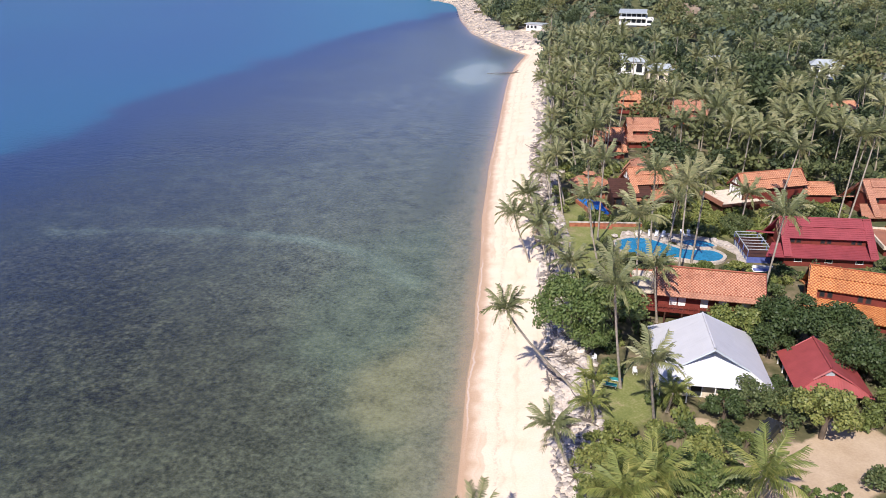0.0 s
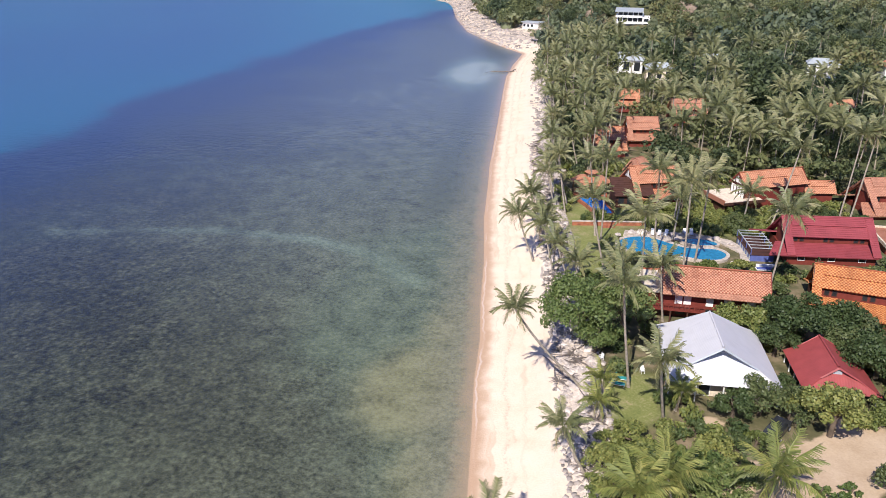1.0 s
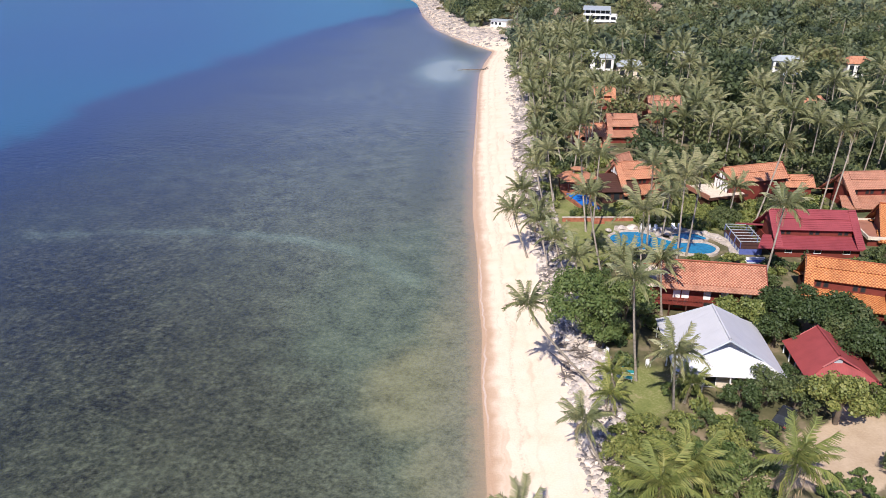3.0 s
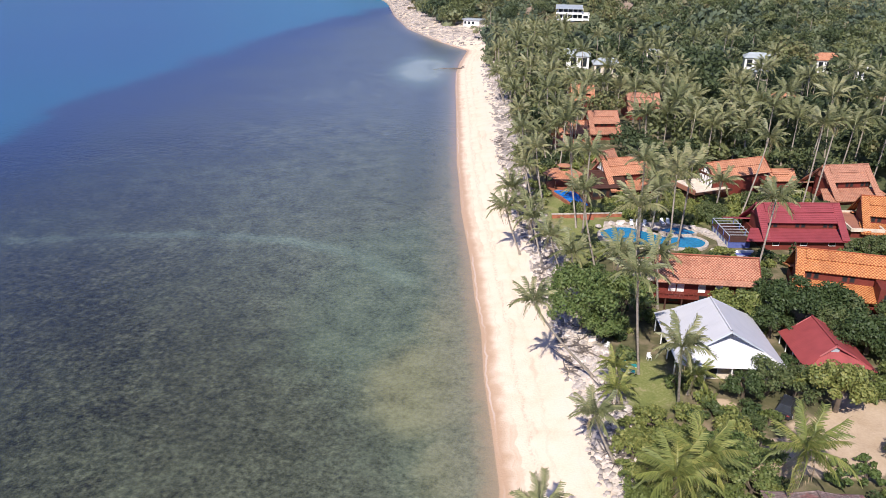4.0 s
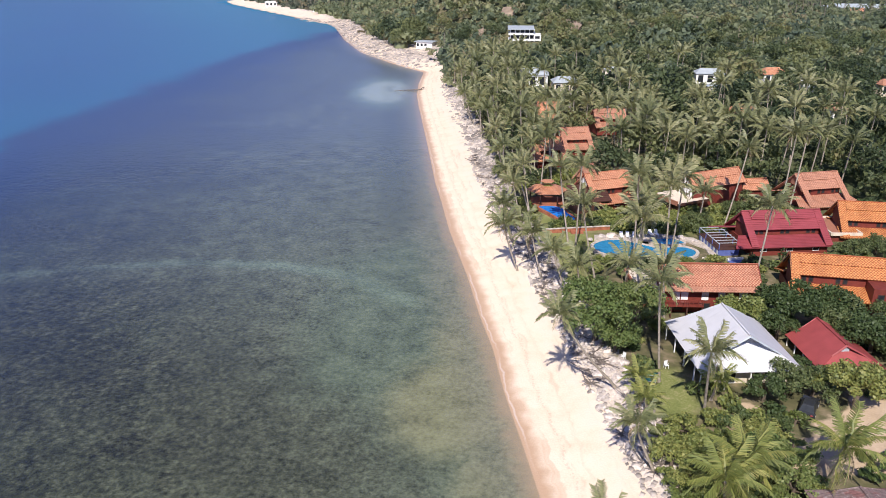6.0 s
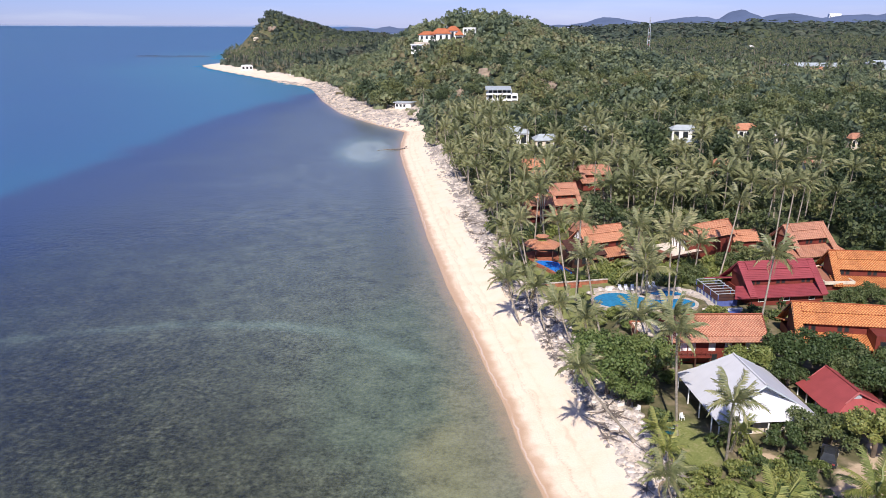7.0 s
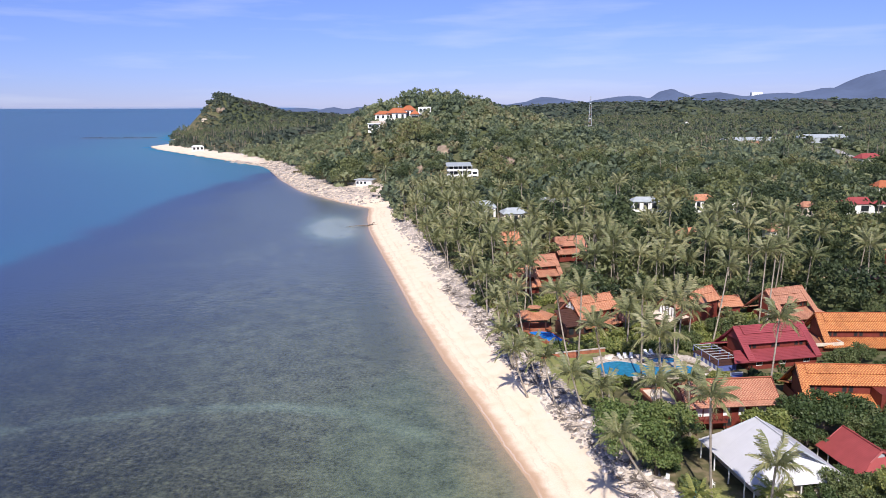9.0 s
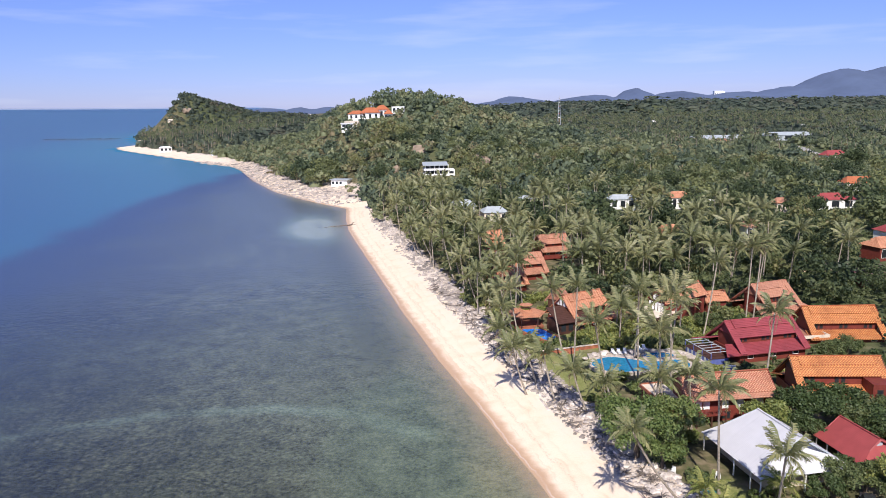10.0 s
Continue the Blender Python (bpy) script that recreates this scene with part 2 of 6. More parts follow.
    bed = k.mix(k.span(flat, 0.3, 0.95, 0, 0.6), bed, k.ramp(k.mix(0.6, r_mid, r_fine), (0.38, (0.070, 0.088, 0.062)), (0.5, (0.152, 0.182, 0.125)), (0.62, (0.235, 0.265, 0.175))))
    glow = k.math("ADD", warm, k.math("ADD", k.math("MULTIPLY", off_mid, 0.6), k.math("MULTIPLY", off_big, 0.5)))
    bed = k.mix(k.span(glow, 0.3, 0.95, 0, 0.85), bed, k.ramp(k.mix(0.6, r_mid, r_fine), (0.38, (0.15, 0.138, 0.078)), (0.5, (0.275, 0.252, 0.145)), (0.62, (0.36, 0.335, 0.20))))
    near = k.math("ADD", inl, k.math("MULTIPLY", off_mid, 9.0))
    bed = k.mix(k.span(near, -9.5, -1.5, 0, 0.8), bed, k.ramp(r_fine, (0.36, (0.16, 0.145, 0.105)), (0.5, (0.27, 0.245, 0.175)), (0.65, (0.36, 0.32, 0.23))))
    weed = k.math("MULTIPLY", k.span(k.math("ABSOLUTE", k.math("ADD", inl, 9.0)), 3.0, 7.0, 1, 0), k.math("MULTIPLY", k.span(k.mix(0.35, r_fine, r_mid), 0.53, 0.57, 0, 0.9), k.span(shallow, 0.1, 0.5, 1, 0)))
    bed = k.mix(weed, bed, (0.028, 0.030, 0.024))
    bed = k.mix(k.span(k.math("ADD", inl, k.math("MULTIPLY", k.math("SUBTRACT", n_mid, 0.5), 3.0)), -3.0, 0.2), bed, (0.42, 0.30, 0.21))
    out = k.math("ADD", reef, k.math("ADD", k.math("MULTIPLY", off_mid, 20.0), k.math("MULTIPLY", off_big, 42.0)))
    deep = k.ramp(k.noise(0.004, 3, vector=pos), (0.35, (0.006, 0.082, 0.195)), (0.65, (0.007, 0.108, 0.212)))
    deep = k.mix(k.span(inl, -190.0, -20.0, 0, 0.5), deep, (0.028, 0.21, 0.27))
    # Blue mixed into the outer flat stands in for sky reflected at low angles.
    bed = k.mix(k.span(out, 10.0, 130.0, 0.6, 0), bed, k.ramp(r_fine, (0.4, (0.014, 0.030, 0.068)), (0.6, (0.048, 0.070, 0.120))))
    rim = k.mix(k.span(out, 6.0, 46.0, 0.88, 0), bed, k.ramp(r_fine, (0.42, (0.004, 0.018, 0.066)), (0.58, (0.020, 0.045, 0.120))))
    bed = k.mix(k.span(out, -10.0, 6.0, 1, 0), rim, deep)
    k.colour(k.mix(k.span(inl, -0.25, 0.25), bed, top))
    k.feed(k.p.inputs["Roughness"], k.span(shore, 0.6, 3.0, 0.45, 0.95))
    k.bump(k.mix(0.5, n_fine, n_mid), 0.5, 0.15)
    return k.m


def make_water():
    k = Mat("sea_water", 0.08)
    pos = k.put("ShaderNodeNewGeometry").outputs["Position"]
    bump = k.put("ShaderNodeBump", Strength=0.32, Distance=0.22,
                 Height=k.mix(0.5, k.noise(0.5, 5, 0.6, vector=pos), k.noise(0.12, 3, vector=pos, stretch=(1.0, 1.6, 1))))
    nrm = bump.outputs["Normal"]
    fr = k.put("ShaderNodeFresnel", IOR=1.33, Normal=nrm)
    gloss = k.math("MINIMUM", k.math("MULTIPLY", k.math("POWER", fr.outputs["Fac"], 1.25), 1.5), 0.31)
    gl = k.put("ShaderNodeBsdfGlossy", Color=(1, 1, 1), Roughness=0.28, Normal=nrm)
    tr = k.put("ShaderNodeBsdfTransparent", Color=(0.90, 0.94, 0.92))
    mx = k.put("ShaderNodeMixShader", Fac=gloss)
    k.t.links.new(tr.outputs["BSDF"], mx.inputs[1])
    k.t.links.new(gl.outputs["BSDF"], mx.inputs[2])
    k.t.links.new(mx.outputs["Shader"], k.t.nodes["Material Output"].inputs["Surface"])
    return k.m


def make_pool(name, c):
    k = Mat(name, 0.06, spec=0.5)
    v = k.put("ShaderNodeTexVoronoi", Vector=k.co.outputs["Object"], Scale=1.8)
    k.colour(k.ramp(k.mix(0.5, v.outputs["Distance"], k.noise(0.8, 3)), (0.2, tuple(x * 0.75 for x in c)), (0.7, tuple(min(1, x * 1.2) for x in c))))
    k.bump(k.noise(2.2, 3), 0.25, 0.05)
    return k.m


M_GROUND, M_WATER = make_ground(), make_water()
M_TERRA = tiled("terracotta_tiles", (0.32, 0.095, 0.052), (0.52, 0.285, 0.18), 0.225, 1.0)
M_ORANGE = tiled("orange_tiles", (0.36, 0.098, 0.034), (0.55, 0.265, 0.095), 0.235, 1.0)
M_CLAY = tiled("clay_tiles", (0.42, 0.16, 0.085), (0.58, 0.30, 0.175), 0.24, 0.9)
M_OLDTILE = tiled("faded_tiles", (0.39, 0.17, 0.11), (0.52, 0.28, 0.18), 0.26, 0.7)
M_CRIMSON = ribbed("crimson_sheet", (0.30, 0.058, 0.068), 0.35, 0.6, 0.12, 0.012)
M_ORANGETILE = ribbed("far_orange_tiles", (0.44, 0.14, 0.06), 0.4, 0.6)
M_REDROOF = ribbed("red_sheet", (0.33, 0.064, 0.062), 0.3, 0.6, 0.12, 0.012)
M_WHITEROOF = ribbed("white_sheet", (0.585, 0.575, 0.585), 0.26, 0.55, 0.04, 0.012)
M_GREYROOF = ribbed("grey_sheet", (0.42, 0.46, 0.48), 0.4, 0.5)
M_RUST = rusted("rusty_sheet")
M_REDWALL = plain("red_stained_wall", (0.17, 0.034, 0.024), 0.6)
M_DARKWOOD = plain("dark_timber", (0.075, 0.032, 0.022), 0.6)
M_WHITE = plain("white_paint", (0.78, 0.77, 0.74), 0.6, vary=0.05)
M_CREAM = plain("cream_render", (0.66, 0.56, 0.44), 0.8)
M_STONE = plain("pale_stone", (0.50, 0.43, 0.36), 0.85, vary=0.2)
M_ROCK = plain("sea_rock", (0.60, 0.52, 0.455), 0.9, vary=0.3, scale=0.8, grain=5, bump=0.6)
M_TANROCK = plain("tan_rock_face", (0.33, 0.25, 0.185), 0.9, vary=0.3, scale=0.3, grain=2, bump=0.6)
M_WETROCK = plain("wet_reef_rock", (0.07, 0.065, 0.065), 0.6, vary=0.3, scale=0.3, grain=2, bump=0.5)
M_RUBBLE = plain("shore_boulders", (0.37, 0.32, 0.285), 0.9, vary=0.35, scale=0.12, grain=1.2, bump=0.4)
M_BRICK = plain("brick_edging", (0.34, 0.12, 0.065), 0.85, vary=0.2)
M_BLUEPAINT = plain("blue_paint", (0.10, 0.13, 0.34), 0.5)
M_GLASS = plain("window_glass", (0.022, 0.026, 0.030), 0.28, vary=0.2)
M_TEAL = plain("teal_cushion", (0.03, 0.27, 0.26), 0.8)
M_POOL = make_pool("pool_water", (0.016, 0.185, 0.32))
M_POOL2 = make_pool("deep_pool_water", (0.02, 0.20, 0.62))
M_TRUNK = plain("palm_bark", (0.34, 0.29, 0.23), 0.9, vary=0.2, scale=3, grain=20, bump=0.5)
M_BARK = plain("tree_bark", (0.12, 0.09, 0.065), 0.9, vary=0.2, bump=0.5)
M_PALM = leafy("palm_leaf", (0.114, 0.144, 0.062), (0.256, 0.270, 0.122), (0.455, 0.418, 0.218), 0.5, "random")
M_PALMFAR = leafy("far_palm_leaf", (0.075, 0.105, 0.051), (0.165, 0.190, 0.093), (0.300, 0.294, 0.158), 0.4)
M_LEAF = leafy("tree_leaf", (0.038, 0.069, 0.026), (0.096, 0.136, 0.049), (0.222, 0.246, 0.105), 0.35, "random", own=0.3)
M_LEAF2 = leafy("light_tree_leaf", (0.060, 0.109, 0.034), (0.152, 0.211, 0.066), (0.335, 0.354, 0.133), 0.35, "random", own=0.3)
M_WOODS = leafy("woods_leaf", (0.047, 0.071, 0.038), (0.116, 0.148, 0.066), (0.246, 0.262, 0.112), 0.25, own=0.26)
M_YOUNG = leafy("young_palm_leaf", (0.110, 0.149, 0.043), (0.250, 0.284, 0.079), (0.480, 0.439, 0.147), 0.5, "random")
# Hill leaf tones are lifted and greyed, partly to paint in haze.
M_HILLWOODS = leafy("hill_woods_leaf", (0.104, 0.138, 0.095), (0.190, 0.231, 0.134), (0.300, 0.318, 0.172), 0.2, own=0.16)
# Distance haze is put into these bluish, low-contrast leaf tones.
M_HAZEWOODS = leafy("hazed_woods_leaf", (0.066, 0.087, 0.068), (0.095, 0.121, 0.089), (0.140, 0.157, 0.112), 0.1, own=0.08)
M_SCRUB = leafy("scrub_leaf", (0.085, 0.124, 0.037), (0.200, 0.240, 0.070), (0.410, 0.399, 0.130), 0.4, "random", own=0.35)
M_DARKPAINT = plain("dark_car_paint", (0.03, 0.032, 0.036), 0.25, vary=0.05)
M_SILVER = plain("pale_metal", (0.55, 0.56, 0.58), 0.35, vary=0.05)
M_RUBBER = plain("rubber", (0.02, 0.02, 0.02), 0.85)
M_DRIFT = plain("weathered_driftwood", (0.17, 0.14, 0.12), 0.9, vary=0.25, bump=0.4)
M_DRY = plain("dry_frond", (0.26, 0.19, 0.11), 0.9)
M_ROAD = plain("worn_concrete", (0.34, 0.32, 0.30), 0.9, vary=0.2, scale=0.1, grain=1.0)
# Distance haze is painted in as the hills' blue base colour.
M_HAZEHILLS = plain("haze_blue_hills", (0.085, 0.118, 0.20), 1.0, vary=0.1, scale=0.004, grain=0.03, bump=0)

# ---- mesh helpers ----
def link_mesh(name, verts, faces, mat, parent=None, label="", uvs=None, smooth=False):
    me = bpy.data.meshes.new(name)
    me.from_pydata([tuple(v) for v in verts], [], [tuple(f) for f in faces])
    if uvs is not None:
        layer = me.uv_layers.new(name="UVMap")
        for i, uv in enumerate(uvs):
            layer.data[i].uv = uv
    me.materials.append(mat)
    if smooth:
        me.polygons.foreach_set("use_smooth", [True] * len(me.polygons))
    me.update()
    ob = new(name, me)
    if parent:
        ob.parent = parent
    if label:
        tagged(ob, label)
    return ob


def part(name, bm, mat, parent=None, label=""):
    """Links a bmesh as one mesh object under a thing or a part."""
    me = bpy.data.meshes.new(name)
    bm.to_mesh(me)
    bm.free()
    me.materials.append(mat)
    ob = new(name, me)
    if parent:
        ob.parent = parent
    if label:
        tagged(ob, label)
    return ob


def root(name, x, y, z, rot=0.0, label="", category="", group="", kind=""):
    ob = new(name)
    ob.matrix_basis = pose(x, y, z, 0, 0, rot)
    return tagged(ob, label, category, group, kind)


def box(name, x0, x1, y0, y1, z0, z1, mat, parent=None, label="", bevel=0.0):
    bm = bmesh.new()
    bmesh.ops.create_cube(bm, size=1.0)
    for v in bm.verts:
        v.co = Vector((x0 + (v.co.x + 0.5) * (x1 - x0), y0 + (v.co.y + 0.5) * (y1 - y0), z0 + (v.co.z + 0.5) * (z1 - z0)))
    if bevel:
        bmesh.ops.bevel(bm, geom=bm.edges[:], offset=bevel, segments=1, affect="EDGES")
    return part(name, bm, mat, parent, label)


def slab(name, pts, thick, mat, parent=None, label="", courses=0, lift=0.05):
    """A roof plane of three or four corners (eave first, anticlockwise from outside), with thickness, UVs in metres and, if asked, stepped courses."""
    P = [Vector(p) for p in pts]
    u = (P[1] - P[0]).normalized()
    n = (P[1] - P[0]).cross(P[-1] - P[0]).normalized()
    v = n.cross(u)
    verts, faces, uvs = [], [], []

    def face(ids):
        faces.append(ids)
        for i in ids:
            q = verts[i] - P[0]
            uvs.append((q.dot(u), q.dot(v)))

    steps = max(1, courses)
    up = n * (lift if courses else 0.0)
    far_l, far_r = (P[3], P[2]) if len(P) == 4 else (P[2], P[2])
    for s in range(steps):
        for t, off in ((s / steps, up), ((s + 1) / steps, n * 0)):
            verts += [P[0].lerp(far_l, t) + off, P[1].lerp(far_r, t) + off]
    k = len(verts)
    for i in range(0, k - 2, 2):
        face((i, i + 1, i + 3, i + 2))
    verts += [P[0] - n * thick, P[1] - n * thick, far_r - n * thick, far_l - n * thick]
    face((k, k + 3, k + 2, k + 1))
    face((0, k, k + 1, 1))
    face((k - 2, k - 1, k + 2, k + 3))
    face(tuple(range(0, k, 2)) + (k + 3, k))
    face(tuple(range(k - 1, 0, -2)) + (k + 1, k + 2))
    return link_mesh(name, verts, faces, mat, parent, label, uvs)


def poly_slab(name, pts, thick, mat, parent=None, label=""):
    """A flat roof plane of any number of corners, anticlockwise from outside, with thickness and UVs in metres along its first edge."""
    P = [Vector(p) for p in pts]
    u = (P[1] - P[0]).normalized()
    n = (P[1] - P[0]).cross(P[-1] - P[0]).normalized()
    v = n.cross(u)
    k = len(P)
    verts = P + [p - n * thick for p in P]
    faces = [tuple(range(k)), tuple(range(2 * k - 1, k - 1, -1))] + [(i, i + k, (i + 1) % k + k, (i + 1) % k) for i in range(k)]
    uvs = [((verts[i] - P[0]).dot(u), (verts[i] - P[0]).dot(v)) for f in faces for i in f]
    return link_mesh(name, verts, faces, mat, parent, label, uvs)


def tube(points, radii, sides=7):
    """Verts and faces of a tube along points."""
    verts, faces = [], []
    pts = [Vector(p) for p in points]
    for i, (p, r) in enumerate(zip(pts, radii)):
        d = (pts[min(i + 1, len(pts) - 1)] - pts[max(i - 1, 0)]).normalized()
        a = d.cross(Vector((0.13, 0.97, 0.2))).normalized()
        b = d.cross(a)
        for s in range(sides):
            t = 2 * math.pi * s / sides
            verts.append(p + (a * math.cos(t) + b * math.sin(t)) * r)
    for i in range(len(pts) - 1):
        for s in range(sides):
            q = (s + 1) % sides
            faces.append((i * sides + s, i * sides + q, (i + 1) * sides + q, (i + 1) * sides + s))
    faces.append(tuple(range((len(pts) - 1) * sides, len(pts) * sides)))
    return verts, faces


def big_mesh(name, verts, quads, mat, tone=None, parent=None):
    """A mesh straight from arrays of verts (n, 3) and quads (m, 4), with a tone for each vert."""
    me = bpy.data.meshes.new(name)
    me.vertices.add(len(verts))
    me.vertices.foreach_set("co", np.asarray(verts, np.float32).ravel())
    me.loops.add(len(quads) * 4)
    me.loops.foreach_set("vertex_index", np.asarray(quads, np.int32).ravel())
    me.polygons.add(len(quads))
    me.polygons.foreach_set("loop_start", np.arange(0, len(quads) * 4, 4, dtype=np.int32))
    me.update(calc_edges=True)
    if tone is not None:
        me.attributes.new("tone", "FLOAT", "POINT").data.foreach_set("value", np.asarray(tone, np.float32))
    me.materials.append(mat)
    ob = new(name, me)
    if parent:
        ob.parent = parent
    return ob


# ---- the lie of the land ----
SHORE = [(400, -4500), (60, -600), (12, -150), (-3, 0), (-9.2, 30), (-15.2, 57), (-18.2, 66), (-22, 77), (-25.2, 88), (-29, 98.5), (-33.7, 113),
         (-41.6, 135), (-47.9, 155), (-52.2, 168), (-64.6, 210), (-80.8, 264), (-88.3, 290), (-94.6, 318), (-100.7, 352), (-113, 366), (-129, 385), (-157, 424),
         (-190, 489), (-226, 570), (-242, 600), (-270, 628), (-308, 675), (-382, 757), (-452, 838), (-490, 892), (-488, 960), (-520, 1040),
         (-562, 1098), (-600, 1180), (-640, 1290), (-640, 1400), (-540, 1480), (-380, 1560), (-300, 1800), (-600, 2600), (-900, 3600), (-1100, 4900)]
LAND = SHORE + [(6000, 6000), (6000, -5000)]
REEF = [(100, -600), (-110, -300), (-150, -100), (-166, 60), (-176, 130), (-189, 180), (-203, 256), (-213, 330), (-222, 400), (-224, 480),
        (-222, 540), (-206, 560), (-150, 600), (500, 600), (500, -600)]


def seg_distance(X, Y, line, closed=False):
    best = np.full(X.shape, 1e9)
    n = len(line)
    for i in range(n if closed else n - 1):
        (ax, ay), (bx, by) = line[i], line[(i + 1) % n]
        dx, dy = bx - ax, by - ay
        t = np.clip(((X - ax) * dx + (Y - ay) * dy) / (dx * dx + dy * dy), 0, 1)
        best = np.minimum(best, np.hypot(X - ax - t * dx, Y - ay - t * dy))
    return best


def inside(X, Y, poly):
    odd = np.zeros(X.shape, bool)
    for (ax, ay), (bx, by) in zip(poly, poly[1:] + poly[:1]):
        if ay != by:
            odd ^= ((ay > Y) != (by > Y)) & (X < (bx - ax) * (Y - ay) / (by - ay) + ax)
    return odd


def step01(v, a, b):
    t = np.clip((v - a) / (b - a), 0, 1)
    return t * t * (3 - 2 * t)


def inland(X, Y):
    d = seg_distance(X, Y, SHORE)
    return np.where(inside(X, Y, LAND), d, -d)


def bell(X, Y, cx, cy, sx, sy, turn=0.0):
    c, s = math.cos(radians(turn)), math.sin(radians(turn))
    u, v = (X - cx) * c + (Y - cy) * s, -(X - cx) * s + (Y - cy) * c
    return np.exp(-0.5 * ((u / sx) ** 2 + (v / sy) ** 2))


def sea_lift(X, Y, d):
    """The far sea stands a little higher, so that its edge lies where the horizon is."""
    return 30 * np.clip((np.hypot(X, Y) - 1500) / 3400, 0, 1.4) ** 2 * step01(d, -60, -400)


def height(X, Y, d=None):
    """The ground's height, sea bed included."""
    X, Y = np.asarray(X, float), np.asarray(Y, float)
    d = inland(X, Y) if d is None else d
    z = np.interp(d, [-400, -230, -170, -60, -15, -3, 0, 3, 10.6, 15, 60, 250, 700], [-9, -7, -1.3, -1.0, -0.7, -0.45, 0, 0.45, 1.75, 2.65, 3.0, 5.0, 8.0])
    hill = 44 * bell(X, Y, -95, 590, 92, 85, 10) + 4 * bell(X, Y, -88, 585, 22, 40) + 9 * bell(X, Y, -70, 440, 45, 50)
    cape = np.interp(X, [-700, -650, -606, -578, -562, -505, -435, -375, -280, -180], [0, 8, 25, 58, 70, 53, 32, 27, 16, 0]) * np.exp(-0.5 * ((Y - 1265) / 95) ** 2) + 10 * bell(X, Y, -300, 900, 120, 160)
    far = 18 * step01(Y, 1100, 2600) * step01(X, -200, 300) + 26 * bell(X, Y, 322, 1700, 48, 75)
    roll = 1.5 * np.sin(X * 0.021 + 1.3) * np.sin(Y * 0.017)
    return z + sea_lift(X, Y, d) + (hill + cape) * step01(d, 20, 82) + far * step01(d, 100, 600) + roll * step01(d, 60, 200)


def ground_at(x, y):
    return float(height(np.array([x]), np.array([y]))[0])


def grid_steps(lo, hi, a, b, fine, growth):
    """Even steps from a to b, growing outwards to lo and hi."""
    mid = list(np.arange(a, b + 0.01, fine))
    out, s = [], fine
    while mid[-1] < hi:
        s *= growth
        mid.append(min(hi, mid[-1] + s))
    s = fine
    while a - s > lo:
        s *= growth
        a -= s
        out.append(max(lo, a))
    return np.array(out[::-1] + mid)


SANDY = [[(-118, 96), (-102, 103.5), (-86, 110), (-69, 112), (-54, 110), (-42, 102)]]
SHALLOW = [(-62, 114), (-57, 104), (-54, 92), (-53, 78), (-46, 73), (-38, 72), (-31, 63), (-24, 54), (-20, 40), (-9, 30), (-15, 57), (-24.6, 88), (-32.6, 113), (-42, 140), (-52, 128)]
LAWNS = [(-16.5, 122, 6, 12), (-2.2, 77, 4.0, 6), (-20, 137, 5, 9), (-6, 139, 14, 6), (8, 145, 12, 8)]
LOTS = [(22.6, 77, 4.6, 5.5), (18.5, 72.0, 5.5, 4.2), (15.5, 68.4, 6.0, 3.2), (10.6, 65.2, 3.4, 1.8), (6.2, 75.3, 2, 1.3), (60, 205, 6, 10), (100, 310, 12, 6)]


def build_ground():
    xs = grid_steps(-4900, 4900, -130, 45, 1.3, 1.07)
    ys = grid_steps(-2500, 4900, 40, 330, 2.1, 1.05)
    X, Y = np.meshgrid(xs, ys)
    d = inland(X, Y)
    Z = height(X, Y, d)
    nx, ny = len(xs), len(ys)
    i = np.arange(nx * ny).reshape(ny, nx)
    quads = np.stack([i[:-1, :-1], i[:-1, 1:], i[1:, 1:], i[1:, :-1]], -1).reshape(-1, 4)
    ob = big_mesh("ground", np.stack([X, Y, Z], -1).reshape(-1, 3), quads, M_GROUND)
    r = seg_distance(X, Y, REEF, True)
    r = np.where(inside(X, Y, REEF), r, -r)
    sandy = np.zeros(X.shape)
    for line in SANDY:
        sandy = np.maximum(sandy, 1.08 * np.exp(-(seg_distance(X, Y, line) / 3.6) ** 2))
    sandy = np.maximum(sandy, 2.3 * bell(X, Y, -104, 299, 11, 28, 18))
    sandy = sandy - 0.5 * bell(X, Y, -76, 50, 38, 26, 12)
    sandy = sandy - 0.4 * bell(X, Y, -106, 82, 26, 20, 0)
    sd = seg_distance(X, Y, SHALLOW, True)
    shallow = step01(np.where(inside(X, Y, SHALLOW), sd, -sd), -15, 13)
    warm = 0.75 * bell(X, Y, -21.5, 58, 3.5, 8, 14)
    warm = np.maximum(warm, np.maximum(1.25 * bell(X, Y, -28.5, 74, 6.0, 9, 10), 0.85 * bell(X, Y, -30, 89, 4.2, 9, 16)))
    lawn, lot = np.zeros(X.shape), np.zeros(X.shape)
    for cx, cy, sx, sy in LAWNS:
        lawn = np.maximum(lawn, step01(np.hypot((X - cx) / sx, (Y - cy) / sy), 1.25, 0.8))
    for cx, cy, sx, sy in LOTS:
        lot = np.maximum(lot, step01(np.hypot((X - cx) / sx, (Y - cy) / sy), 1.4, 0.6))
    for name, a in (("inland", d), ("reef", r), ("sandy", sandy), ("shallow", shallow), ("warm", warm), ("lawn", lawn), ("lot", lot)):
        ob.data.attributes.new(name, "FLOAT", "POINT").data.foreach_set("value", a.astype(np.float32).ravel())
    ob.data.polygons.foreach_set("use_smooth", [True] * len(quads))
    return tagged(ob, "pale sand beach, lawns and wooded soil with the reef bed", "ground", kind="structure")


